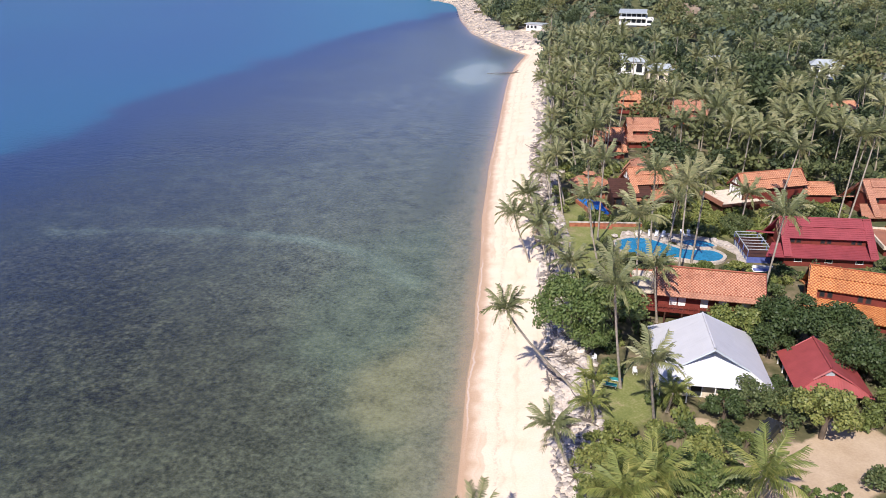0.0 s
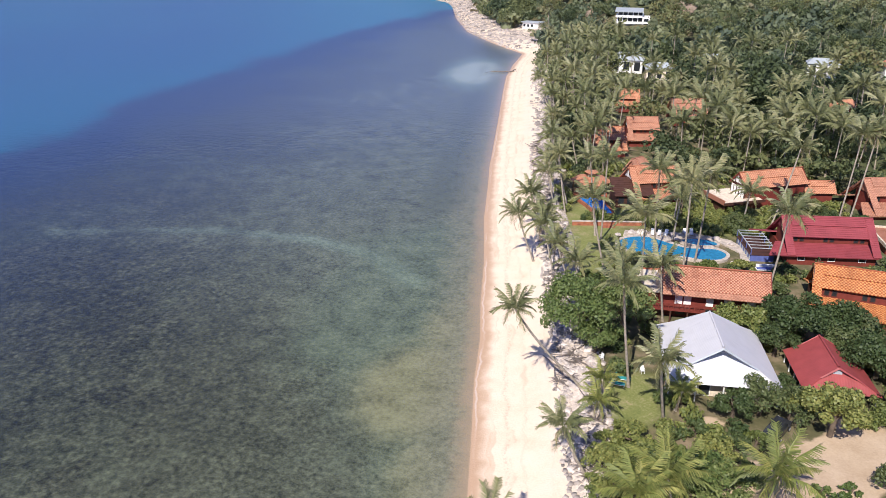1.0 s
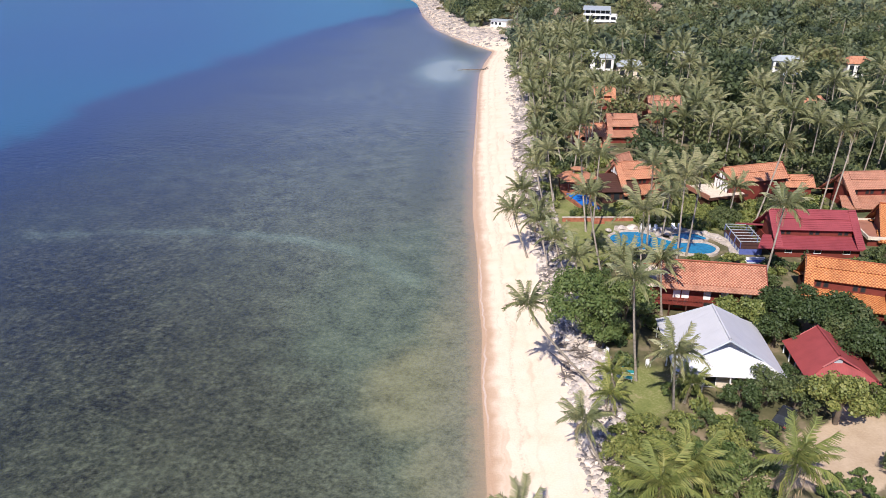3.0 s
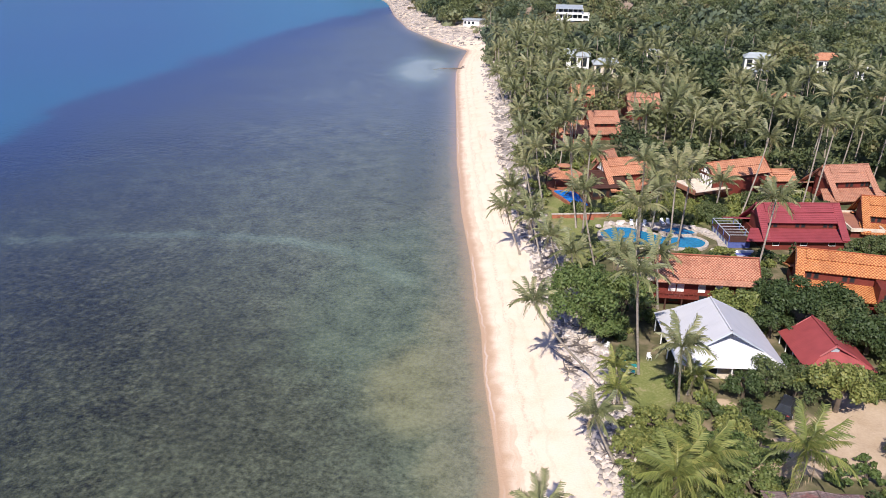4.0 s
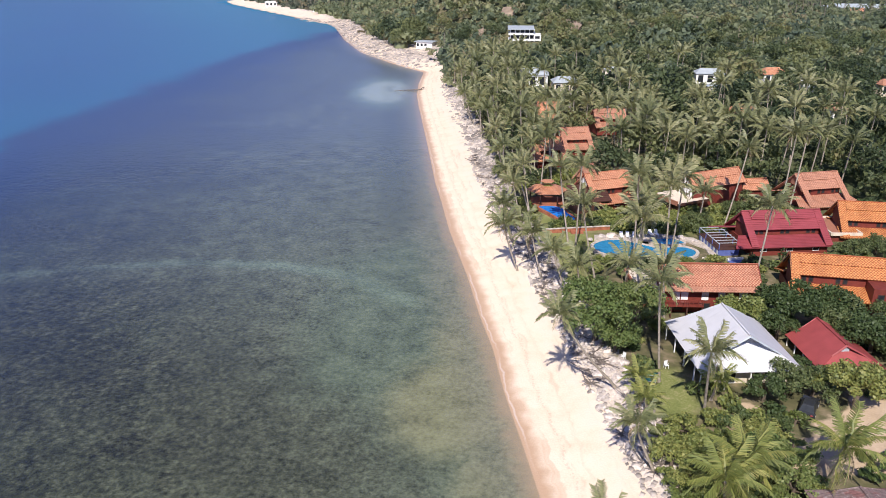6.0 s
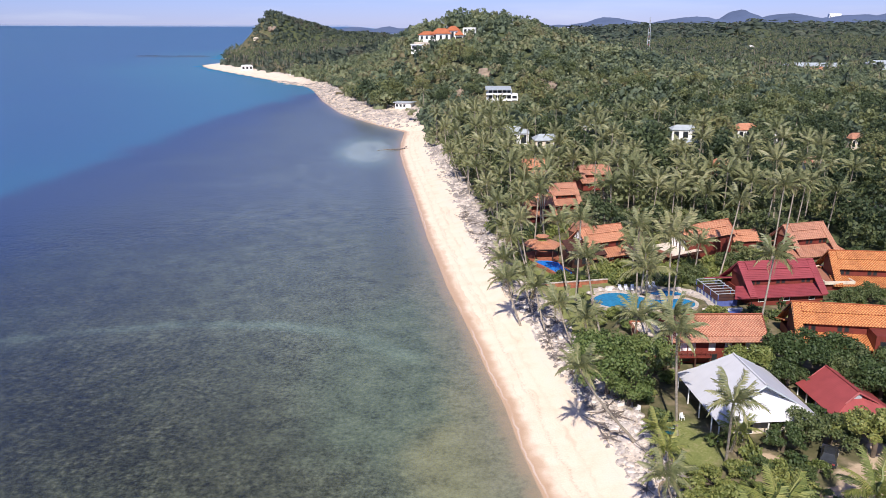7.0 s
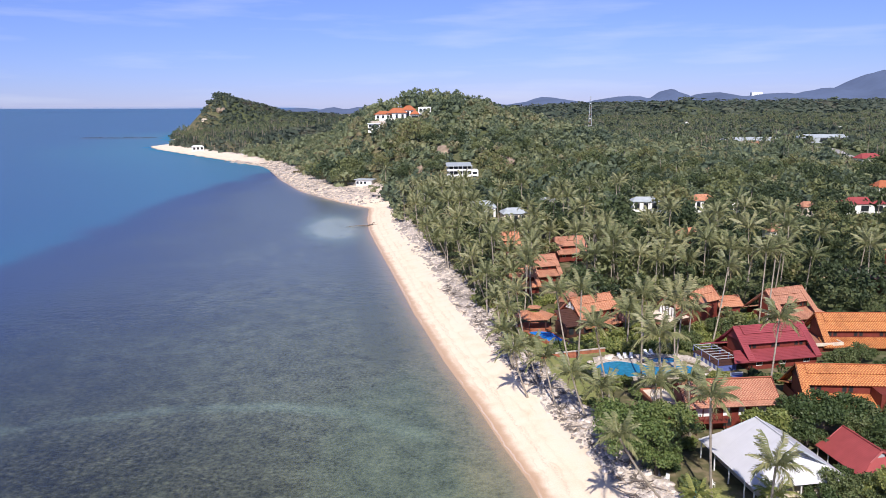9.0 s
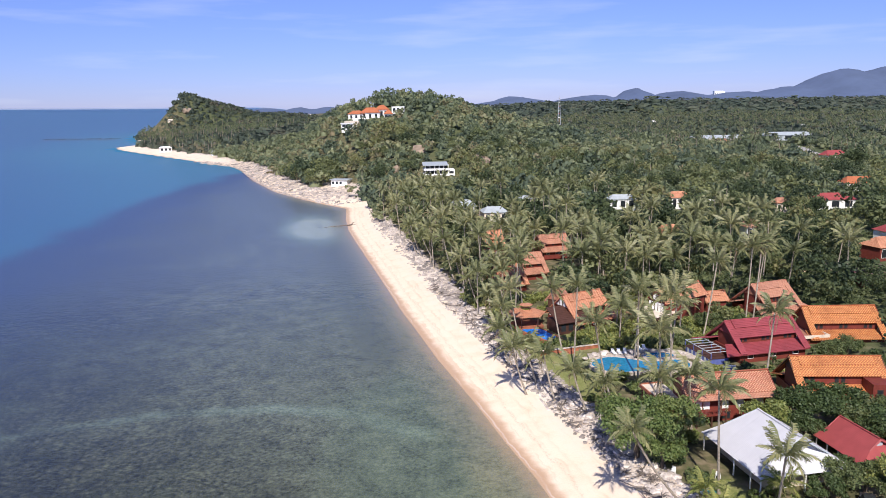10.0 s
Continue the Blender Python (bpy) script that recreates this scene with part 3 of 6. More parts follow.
def build_sea():
    xs = grid_steps(-4900, 4900, -300, 100, 50, 1.25)
    ys = grid_steps(-2500, 4900, 0, 700, 50, 1.25)
    X, Y = np.meshgrid(xs, ys)
    Z = sea_lift(X, Y, inland(X, Y))
    i = np.arange(X.size).reshape(X.shape)
    quads = np.stack([i[:-1, :-1], i[:-1, 1:], i[1:, 1:], i[1:, :-1]], -1).reshape(-1, 4)
    return tagged(big_mesh("water", np.stack([X, Y, Z], -1).reshape(-1, 3), quads, M_WATER), "calm clear shallow sea over a reef flat", "sea", kind="structure")


def build_backdrop():
    xs, ys = np.arange(-1800, 4200, 40.0), np.arange(3300, 4601, 100.0)
    X, Y = np.meshgrid(xs, ys)
    Z = height(X, Y) + 4
    for cx, h, s in ((118, 42, 90), (495, 42, 110), (715, 74, 55), (930, 52, 130), (1250, 45, 200), (1480, 66, 150), (1730, 150, 150), (2050, 175, 260), (2700, 190, 400)):
        Z = np.maximum(Z, 30 + h * bell(X, Y, cx, 3900, s, 260))
    Z = np.where(X < -250, np.maximum(-12, height(X, Y) - 9), Z)
    # a low island out at sea
    for cx, top, s in ((-1190, 30, 95), (-1010, 33, 70), (-860, 31, 90)):
        Z = np.maximum(Z, -12 + (top + 12) * bell(X, Y, cx, 3900, s, 200))
    Z = Z + np.where(X < -250, 1.5, 5) * np.sin(X * 0.031) * np.sin(Y * 0.013 + X * 0.01)
    i = np.arange(X.size).reshape(X.shape)
    quads = np.stack([i[:-1, :-1], i[:-1, 1:], i[1:, 1:], i[1:, :-1]], -1).reshape(-1, 4)
    ob = big_mesh("backdrop", np.stack([X, Y, Z], -1).reshape(-1, 3), quads, M_HAZEHILLS)
    return tagged(ob, "range of distant wooded hills coloured in haze blue", "hills", kind="structure")


build_ground()
build_sea()
build_backdrop()

# ---- palms and trees ----
rng = random.Random(7)


def frond_arrays(r, length, droop, pairs=17, wide=0.15, leaf=0.85):
    """A feather leaf along +x: a bent rib and drooping leaflets on both sides, as verts and quads."""
    n = 7
    rib = []
    for i in range(n):
        t = i / (n - 1)
        rib.append(Vector((length * (t - 0.18 * droop * t * t), 0.25 * math.sin(3 * t) * r.uniform(-1, 1), length * (0.30 * t - droop * 0.62 * t ** 2.2))))
    verts, quads = [], []
    for i in range(n - 1):
        a, b, w0, w1 = rib[i], rib[i + 1], 0.09 * (1 - i / n), 0.09 * (1 - (i + 1) / n)
        k = len(verts)
        verts += [a + Vector((0, -w0, 0)), a + Vector((0, w0, 0)), b + Vector((0, w1, 0)), b + Vector((0, -w1, 0))]
        quads.append((k, k + 1, k + 2, k + 3))
    for j in range(pairs):
        t = 0.12 + 0.88 * (j + r.uniform(-0.2, 0.2)) / pairs
        f = min(t * (n - 1), n - 1.001)
        p = rib[int(f)].lerp(rib[int(f) + 1], f - int(f))
        size = leaf * (0.55 + 1.0 * math.sin(math.pi * min(1, 0.15 + 0.8 * t)) * 0.6)
        for side in (-1, 1):
            d = Vector((0.55 + 0.3 * t + r.uniform(-0.15, 0.15), side * 0.85, -0.45 - 0.75 * r.random())).normalized() * size * r.uniform(0.8, 1.1)
            w = Vector((wide, 0, 0.02))
            k = len(verts)
            verts += [p - w * 0.5, p + w * 0.5, p + d + w * 0.22, p + d - w * 0.22]
            quads.append((k, k + 1, k + 2, k + 3))
    return verts, quads


def frond_meshes():
    r = random.Random(3)
    made = []
    for i in range(5):
        v, q = frond_arrays(r, r.uniform(4.3, 5.1), (0.25, 0.5, 0.75, 1.0, 1.25)[i], 26, 0.165, 0.95)
        me = bpy.data.meshes.new("frond")
        me.from_pydata(v, [], q)
        me.materials.append(M_PALM)
        made.append(me)
    v, q = frond_arrays(r, 3.4, 1.75, 9, 0.1, 0.6)
    me = bpy.data.meshes.new("dry_frond")
    me.from_pydata(v, [], q)
    me.materials.append(M_DRY)
    made.append(me)
    return made


FRONDS = frond_meshes()
YOUNG = []
for bend in (0.3, 0.55, 0.8, 1.05, 1.3):
    fv, fq = frond_arrays(rng, rng.uniform(4.2, 5.0), bend, 38, 0.10, 0.9)
    me = bpy.data.meshes.new("frond")
    me.from_pydata(fv, [], fq)
    me.materials.append(M_YOUNG)
    YOUNG.append(me)
YOUNG.append(FRONDS[5])


def crown_poses(r, count):
    """Poses of the leaves round a palm's head, upright young ones to hanging old ones."""
    rows = []
    for i in range(count):
        t = (i + 0.5) / count
        kind = min(4, int(t * 5))
        pitch = -58 + 62 * t + r.uniform(-9, 9)
        rows.append((kind, pose(0, 0, 0, 0, 0, i * 137.5 + r.uniform(-14, 14)) @ pose(0.1, 0, 0.1, r.uniform(-12, 12), pitch, 0), r.uniform(0.85, 1.1)))
    for i in range(r.choice((1, 2, 3))):
        rows.append((5, pose(0, 0, -0.3, 0, 0, r.uniform(0, 360)) @ pose(0, 0, 0, 0, 38, 0), 1.0))
    return rows


def trunk_line(dx, dy, h, n=9):
    """A trunk that leans out at the foot and straightens upwards."""
    return [(dx * (1.25 * t - 0.25 * t * t), dy * (1.25 * t - 0.25 * t * t), h * (t if t > 0 else -0.03)) for t in (i / (n - 1) for i in range(n))]


def palm(x, y, dx, dy, h, r, size=1.0, leaves=19, label="", split=True):
    """A coconut palm: a grey ringed trunk, coconuts and feather leaves, each leaf a part of its own where the palm stands near."""
    base = ground_at(x, y)
    ob = root("coconut_palm", x, y, base, 0, label or "tall coconut palm with a thin grey trunk and drooping fronds", "palm tree", "coconut palms")
    line = trunk_line(dx, dy, h)
    radii = [0.26 if i == 0 else 0.17 - 0.006 * i for i in range(len(line))]
    v, f = tube(line, radii, 7)
    link_mesh("trunk", v, f, M_TRUNK, ob, smooth=True)
    head = Matrix.Translation(line[-1])
    rows = crown_poses(r, leaves)
    if split:
        for kind, m, s in rows:
            fr = new("frond", (YOUNG if h < 6 else FRONDS)[kind])
            fr.parent = ob
            fr.matrix_basis = head @ m @ Matrix.Scale(s * size, 4)
    else:
        cr = new("crown", CROWNS[r.randrange(len(CROWNS))])
        cr.parent = ob
        cr.matrix_basis = head @ pose(0, 0, 0, 0, 0, r.uniform(0, 360)) @ Matrix.Scale(size, 4)
    return ob


def crown_mesh(seed):
    r = random.Random(seed)
    bm = bmesh.new()
    for kind, m, s in crown_poses(r, 17):
        n = len(bm.verts)
        bm.from_mesh(FRONDS[kind])
        bm.verts.ensure_lookup_table()
        mm = m @ Matrix.Scale(s, 4)
        for v in bm.verts[n:]:
            v.co = mm @ v.co
    me = bpy.data.meshes.new("crown")
    bm.to_mesh(me)
    bm.free()
    me.materials.append(M_PALM)
    return me


CROWNS = [crown_mesh(s) for s in (11, 12, 13, 14, 15, 16)]


def leaf_cloud(r, blobs, count, size, jitter=0.6, inner=0.6):
    """Leaf quads strewn over the skins of blobs (centre, radii), facing outwards and up, as arrays."""
    g = np.random.default_rng(r.randrange(10 ** 6))
    weights = np.array([b[1][0] * b[1][1] for b in blobs])
    pick = g.choice(len(blobs), count, p=weights / weights.sum())
    n = g.normal(size=(count, 3))
    n[:, 2] = n[:, 2] + 0.35
    n /= np.linalg.norm(n, axis=1)[:, None]
    c = np.array([blobs[i][0] for i in pick])
    rad = np.array([blobs[i][1] for i in pick])
    p = c + n * rad * g.uniform(inner, 1.06, (count, 1))
    n2 = n + g.normal(scale=jitter, size=n.shape)
    n2 /= np.linalg.norm(n2, axis=1)[:, None]
    a = np.cross(n2, g.normal(size=n.shape))
    a /= np.linalg.norm(a, axis=1)[:, None]
    b = np.cross(n2, a)
    s = (size * g.uniform(0.6, 1.3, count))[:, None]
    V = np.stack([p - a * s * 0.5 - n2 * s * 0.12, p + b * s * 0.36, p + a * s * 0.5 - n2 * s * 0.12, p - b * s * 0.36], 1)
    return V.reshape(-1, 3), np.arange(count * 4).reshape(-1, 4)


def tree(name, x, y, rad, top, r, label, mat=None, leaves=2600, leaf=0.42, category="tree", group="", low=0.34):
    """A broadleaf tree: a tapered trunk, limbs and a crown of clumps with gaps."""
    mat = mat or M_LEAF
    base = ground_at(x, y)
    ob = root(name, x, y, base, 0, label, category, group)
    h = top - base
    v, f = tube([(0, 0, -0.2), (0.1, 0.05, h * 0.25), (0.2, 0.1, h * 0.5), (0.2, 0.1, h * 0.75)], [0.1 * rad * 0.5 + 0.08, 0.05 * rad + 0.06, 0.035 * rad + 0.04, 0.03], 8)
    link_mesh("trunk", v, f, M_BARK, ob, smooth=True)
    blobs = []
    lop = r.uniform(0, 6.283)
    for i in range(int(15 + rad * 3.2)):
        a, q = r.uniform(0, 6.283), math.sqrt(r.random()) * rad * r.uniform(0.7, 0.95)
        q *= 1 + 0.18 * math.cos(a - lop)
        zz = h * (low + (0.86 - low) * (1 - min(1, q / rad) ** 2) * r.uniform(0.4, 1.12))
        s = rad * r.uniform(0.13, 0.34)
        blobs.append(((q * math.cos(a), q * math.sin(a), zz), (s * r.uniform(0.8, 1.3), s * r.uniform(0.8, 1.3), s * r.uniform(0.55, 0.85))))
    for bx, s in blobs[:4]:
        v, f = tube([(0.1, 0.05, h * 0.28), (bx[0] * 0.5, bx[1] * 0.5, bx[2] * 0.75), bx], [0.03 * rad + 0.03, 0.02 * rad + 0.02, 0.02], 6)
        link_mesh("limb", v, f, M_BARK, ob, smooth=True)
    V, Q = leaf_cloud(r, blobs, leaves, leaf, 0.6, 0.4)
    big_mesh("crown", V, Q, mat, None, ob)
    return ob


# head places of the palms that stand apart, and their feet: x, y, lean x, lean y, height
PALMS = [
    (-8.0, 77.5, -7.4, -5.6, 12.0, "coconut palm leaning far out over the sand"),
    (-4.2, 62.2, -2.5, -1.5, 6.5, "short coconut palm leaning over the beach rocks"),
    (1.8, 74.0, -0.8, -3.5, 9.5, "bushy coconut palm on the lawn before the white house"),
    (-3.0, 79.5, -1.5, -2.5, 14.5, ""),
    (-17.2, 126.5, -2.5, 3.0, 13.5, ""),
    (-15.8, 124.5, 0.2, -1.5, 15.5, ""),
    (-11.6, 108.5, -3.0, -1.0, 13.5, ""),
    (-5.6, 117.0, -0.6, -1.0, 16.5, ""),
    (0.6, 121.0, 0.6, -1.5, 15.5, ""),
    (11.3, 105.5, 1.2, 0.5, 15.5, ""),
    (11.5, 139.0, 3.0, 3.0, 15.5, ""),
    (23.6, 150.0, 1.2, 2.0, 16.5, ""),
    (25.5, 151.0, 1.8, 2.5, 17.0, ""),
    (-25.0, 114.0, -2.5, -2.0, 9.0, ""),
    (-20.5, 110.0, -2.0, 0.0, 8.0, ""),
    (-16.0, 104.0, -2.5, -1.0, 7.5, ""),
    (-8.0, 96.0, 0.5, -2.0, 9.5, ""),
    (-13.0, 99.0, -1.5, -1.0, 7.0, "bushy coconut palm at the top of the bank"),
    (-23.0, 117.5, -2.0, 0.5, 7.0, "bushy coconut palm at the top of the bank"),
    (-27.5, 127.0, -2.0, -1.0, 7.5, "bushy coconut palm at the top of the bank"),
    (-27.0, 136.0, -2.0, -0.5, 8.5, "bushy coconut palm at the top of the bank"),
    (-30.0, 145.0, -1.5, 0.5, 8.0, "bushy coconut palm at the top of the bank"),
    (-5.0, 139.0, 0.3, 0.4, 7.0, "bushy coconut palm in the garden"),
    (-4.4, 146.4, 0.1, -0.4, 6.2, "bushy coconut palm in the garden"),
    (7.0, 140.0, 0.5, 0.3, 7.0, "bushy coconut palm in the garden"),
    (-1.5, 98.0, -1.0, -1.5, 9.0, ""),
    (-4.0, 128.5, 0.5, 0.5, 8.0, ""),
    (12.5, 63.5, 0.3, -2.0, 5.5, "young coconut palm with wide arching fronds"),
    (4.7, 60.0, -1.0, -1.0, 4.2, "young coconut palm among garden scrub"),
    (2.0, 57.2, -0.5, -1.0, 4.0, "young coconut palm among garden scrub"),
    (-5.2, 76.5, -0.5, -0.6, 2.6, "young coconut palm on the lawn's edge"),
    (-4.6, 72.0, -0.6, -0.4, 2.4, "young coconut palm on the lawn's edge"),
    (2.8, 76.6, 0.4, -0.5, 3.0, "young coconut palm in the garden"),
    (-6.5, 48.0, -3.0, -1.0, 6.0, "short coconut palm at the edge of the sand"),
    (4.2, 179.4, -0.7, 0.3, 11.2, "broad coconut palm behind the tiled houses"),
    (8.7, 175.6, -0.3, 0.4, 11.3, "broad coconut palm behind the tiled houses"),
    (13.7, 171.0, -0.5, 0.0, 10.2, "broad coconut palm behind the tiled houses"),
    (22.2, 183.9, -0.2, 0.0, 10.7, "broad coconut palm behind the tiled houses"),
    (27.1, 172.8, 1.3, 0.2, 12.0, "broad coconut palm behind the tiled houses"),
    (-5.6, 194.3, -0.5, 0.0, 12.8, "tall coconut palm behind the tiled houses"),
    (-2.2, 204.7, -0.1, 0.0, 11.6, "tall coconut palm behind the tiled houses"),
    (-9.2, 176.8, -0.8, 0.0, 10.0, "broad coconut palm behind the tiled houses"),
    (-27.5, 166.3, -0.7, 0.3, 8.6, "bushy coconut palm at the top of the bank"),
    (-36.2, 178.3, -2.2, 0.0, 8.2, "bushy coconut palm at the top of the bank"),
    (-24.6, 172.0, -0.6, 0.4, 10.8, "coconut palm standing before a tiled house"),
    (-29.0, 170.0, -1.2, 0.0, 9.6, "coconut palm standing before a tiled house"),
]
for px, py, dx, dy, hh, text in PALMS:
    palm(px, py, dx, dy, hh, rng, 0.62 if hh < 3.5 else 1.05 if hh < 6 else 0.68 if "over" in text else 1.0 if "behind" in text else 0.82, 21 if hh < 6 else 19, text)

# clear ground for houses, pools, lawns and lots: x, y, radius
CLEAR = [(5, 87, 11), (18.5, 89, 8), (4.5, 104, 9.5), (-9, 102, 5), (24.5, 110, 10), (19, 131, 12), (38, 142, 10), (-9, 150, 9), (-23, 149, 7), (10, 155, 9), (0, 145, 6), (32, 160, 9),
         (-4, 125, 13), (-17, 121, 10), (-19, 140, 8), (-1, 75, 8), (19, 74, 10), (13, 65, 8), (-2, 64, 8), (14, 59, 8), (-11.8, 221, 7), (-12, 212, 6), (-26.5, 182.5, 4.2), (-20.5, 195, 7), (-20.0, 185, 5), (-30, 231, 6), (-28, 222, 4), (8, 127, 6), (8, 134, 7), (-1, 138, 9), (6, 142, 8), (32, 130, 6), (33, 122, 5), (14, 120, 7), (27, 153, 6), (33, 151, 6), (23, 157, 5), (23, 309, 7), (22, 300, 6), (-41, 296, 7), (-26, 284, 6), (30, 242, 5), (32, 250, 5), (49, 292, 6), (65, 257, 4), (110, 300, 8), (-21, 120, 7), (-20, 130, 6), (-7, 111, 8), (-13, 113, 6), (-39, 288, 8), (-36, 274, 7), (-26, 276, 6), (-24, 262, 5), (21.5, 290, 6), (20, 278, 5), (18.6, 268, 4.5), (47, 305, 5), (43.5, 291, 5), (40, 277, 4.5), (137, 340, 7), (128, 322, 6)]


# far houses, with a lane kept open towards the beach: x, y, width
FAR = [(-41, 304, 12), (-27, 292, 10), (28.5, 300, 8), (27.6, 324, 15), (-13, 332, 7), (51.5, 323, 10), (29.5, 245, 8), (59.5, 252, 7), (63, 309, 6), (88, 303, 6), (111, 309, 16),
       (150, 368, 16), (204, 518, 15), (84, 214, 9), (96, 231, 9), (200, 752, 60), (272, 775, 46), (174, 668, 14), (-11.8, 221.5, 9), (-20.5, 196, 9), (-30.5, 232, 7), (32, 161, 12), (-56, 404, 18)]
for fx, fy, fw in FAR:
    away = Vector((-15 - fx, -5 - fy, 0)).normalized()
    for k in range(5):
        far_step = k * (8 if fy < 450 else 16)
        CLEAR.append((fx + away.x * far_step, fy + away.y * far_step, fw * (0.55 if k == 0 else 0.4 - 0.05 * k) + (3.6 if 190 < fy < 235 else 2.2 if fy < 190 else 1.0 if fx < 40 else 0.2)))


def is_clear(x, y, m=0.0):
    return any((x - cx) ** 2 + (y - cy) ** 2 < (cr + m) ** 2 for cx, cy, cr in CLEAR)


def scatter_palms():
    """The palm grove behind the beach, thinner towards the houses."""
    r = random.Random(21)
    made, tries = [], 0
    while len(made) < 128 and tries < 12000:
        tries += 1
        y = r.uniform(100, 330) if r.random() < 0.55 else r.uniform(162, 240)
        x = r.uniform(-95, 75)
        d = float(inland(np.array([x]), np.array([y]))[0])
        if d < (15.0 if y > 165 else 13.5) or d > 120 or is_clear(x, y, -2) or (d > 45 and r.random() < 0.72) or (d > 70 and r.random() < 0.5):
            continue
        if y < 168 and d > 26 and r.random() < 0.85:
            continue
        if any((x - a) ** 2 + (y - b) ** 2 < 22 for a, b in made):
            continue
        made.append((x, y))
        near = d < 22
        palm(x, y, r.uniform(-3.5, 0.5) if near else r.uniform(-1.2, 1.2), r.uniform(-1.2, 1.2), r.uniform(7, 12) if near else r.uniform(10, 15.5), r, r.uniform(0.68, 0.86) if near else r.uniform(0.88, 1.08), 17, "", False)
    return made


GROVE = scatter_palms()


# ---- woods that nobody could count ----
def lump_skin(r, centre, radii, seg=7, rings=3, core=0.5):
    """The bumpy upper skin of one lump of a crown, as vertices and quads."""
    V, Q = [], []
    for i in range(rings + 1):
        el = radians(-28 + 112 * i / rings)
        for j in range(seg):
            k = r.uniform(core, core * 0.45 + 0.57)
            az = 6.2832 * (j + 0.5 * (i % 2)) / seg
            V.append((centre[0] + radii[0] * k * math.cos(el) * math.cos(az), centre[1] + radii[1] * k * math.cos(el) * math.sin(az), centre[2] + radii[2] * k * math.sin(el)))
    for i in range(rings):
        for j in range(seg):
            Q.append((i * seg + j, i * seg + (j + 1) % seg, (i + 1) * seg + (j + 1) % seg, (i + 1) * seg + j))
    return np.array(V), np.array(Q)


def variant_tree(seed, quads, leaf, lumps=7, spread=0.76, core=0.55):
    """A unit crown about its middle: leaves strewn over uneven lumps round a small dark core."""
    r = random.Random(seed)
    blobs = []
    for i in range(lumps):
        a, q = i * 2.4 + r.uniform(-0.6, 0.6), math.sqrt((i + 0.3) / lumps) * spread * r.uniform(0.85, 1.1)
        k = r.uniform(0.22, 0.42) if lumps > 3 else r.uniform(0.45, 0.65)
        blobs.append(((q * math.cos(a), q * math.sin(a), -0.25 + 0.75 * (1 - q * q) * r.uniform(0.5, 1.2)), (k, k, k * r.uniform(0.7, 1.0))))
    V, Q = leaf_cloud(r, blobs, quads, leaf, 0.5, 0.6)
    if not core:
        return V, Q
    v, q = lump_skin(r, (0, 0, -0.25), (core * 1.25, core * 1.25, core), 6, 2, 0.8)
    return np.concatenate([V, v]), np.concatenate([Q, q + len(V)])


def variant_palm(seed, fronds=17, steps=3):
    r = random.Random(seed)
    V, Q = [], []
    for i in range(fronds):
        t = (i + 0.5) / fronds
        az, el, L = i * 2.4 + r.uniform(-0.2, 0.2), radians(60 - 75 * t), r.uniform(0.85, 1.1)
        last = None
        for s in range(steps + 1):
            f = s / steps
            rad = L * f * math.cos(el) * (1 - 0.1 * f)
            z = L * (f * math.sin(el) - (0.25 + 0.45 * t) * f * f)
            w = np.interp(f, (0, 0.33, 0.67, 1), (0.03, 0.11, 0.10, 0.02)) * (3 / steps) ** 0.5
            c = (rad * math.cos(az), rad * math.sin(az), z)
            off = (-math.sin(az) * w, math.cos(az) * w)
            l = (c[0] + off[0], c[1] + off[1], c[2] - w * 0.7)
            rr = (c[0] - off[0], c[1] - off[1], c[2] - w * 0.7)
            row = (len(V), len(V) + 1, len(V) + 2)
            V += [l, c, rr]
            if last:
                Q += [(last[0], last[1], row[1], row[0]), (last[1], last[2], row[2], row[1])]
            last = row
    return np.array(V), np.array(Q)


def strew(name, variants, spots, mat, label, category, tones, flat=1.0):
    """Joins scaled and turned copies of variants into one mesh. spots: x, y, foot, radius, height of the crown's middle."""
    Vs, Qs, Ts, n = [], [], [], 0
    g = np.random.default_rng(5)
    for (x, y, z, rad, h), tone in zip(spots, tones):
        V, Q = variants[g.integers(len(variants))]
        a = g.uniform(0, 6.283)
        c, s = math.cos(a), math.sin(a)
        W = np.stack([(V[:, 0] * c - V[:, 1] * s) * rad + x, (V[:, 0] * s + V[:, 1] * c) * rad + y, V[:, 2] * rad * flat + h + z], 1)
        Vs.append(W)
        Qs.append(Q + n)
        Ts.append(np.full(len(W), tone))
        n += len(W)
    ob = big_mesh(name, np.concatenate(Vs), np.concatenate(Qs), mat, np.concatenate(Ts))
    return tagged(ob, label, category, kind="stuff")


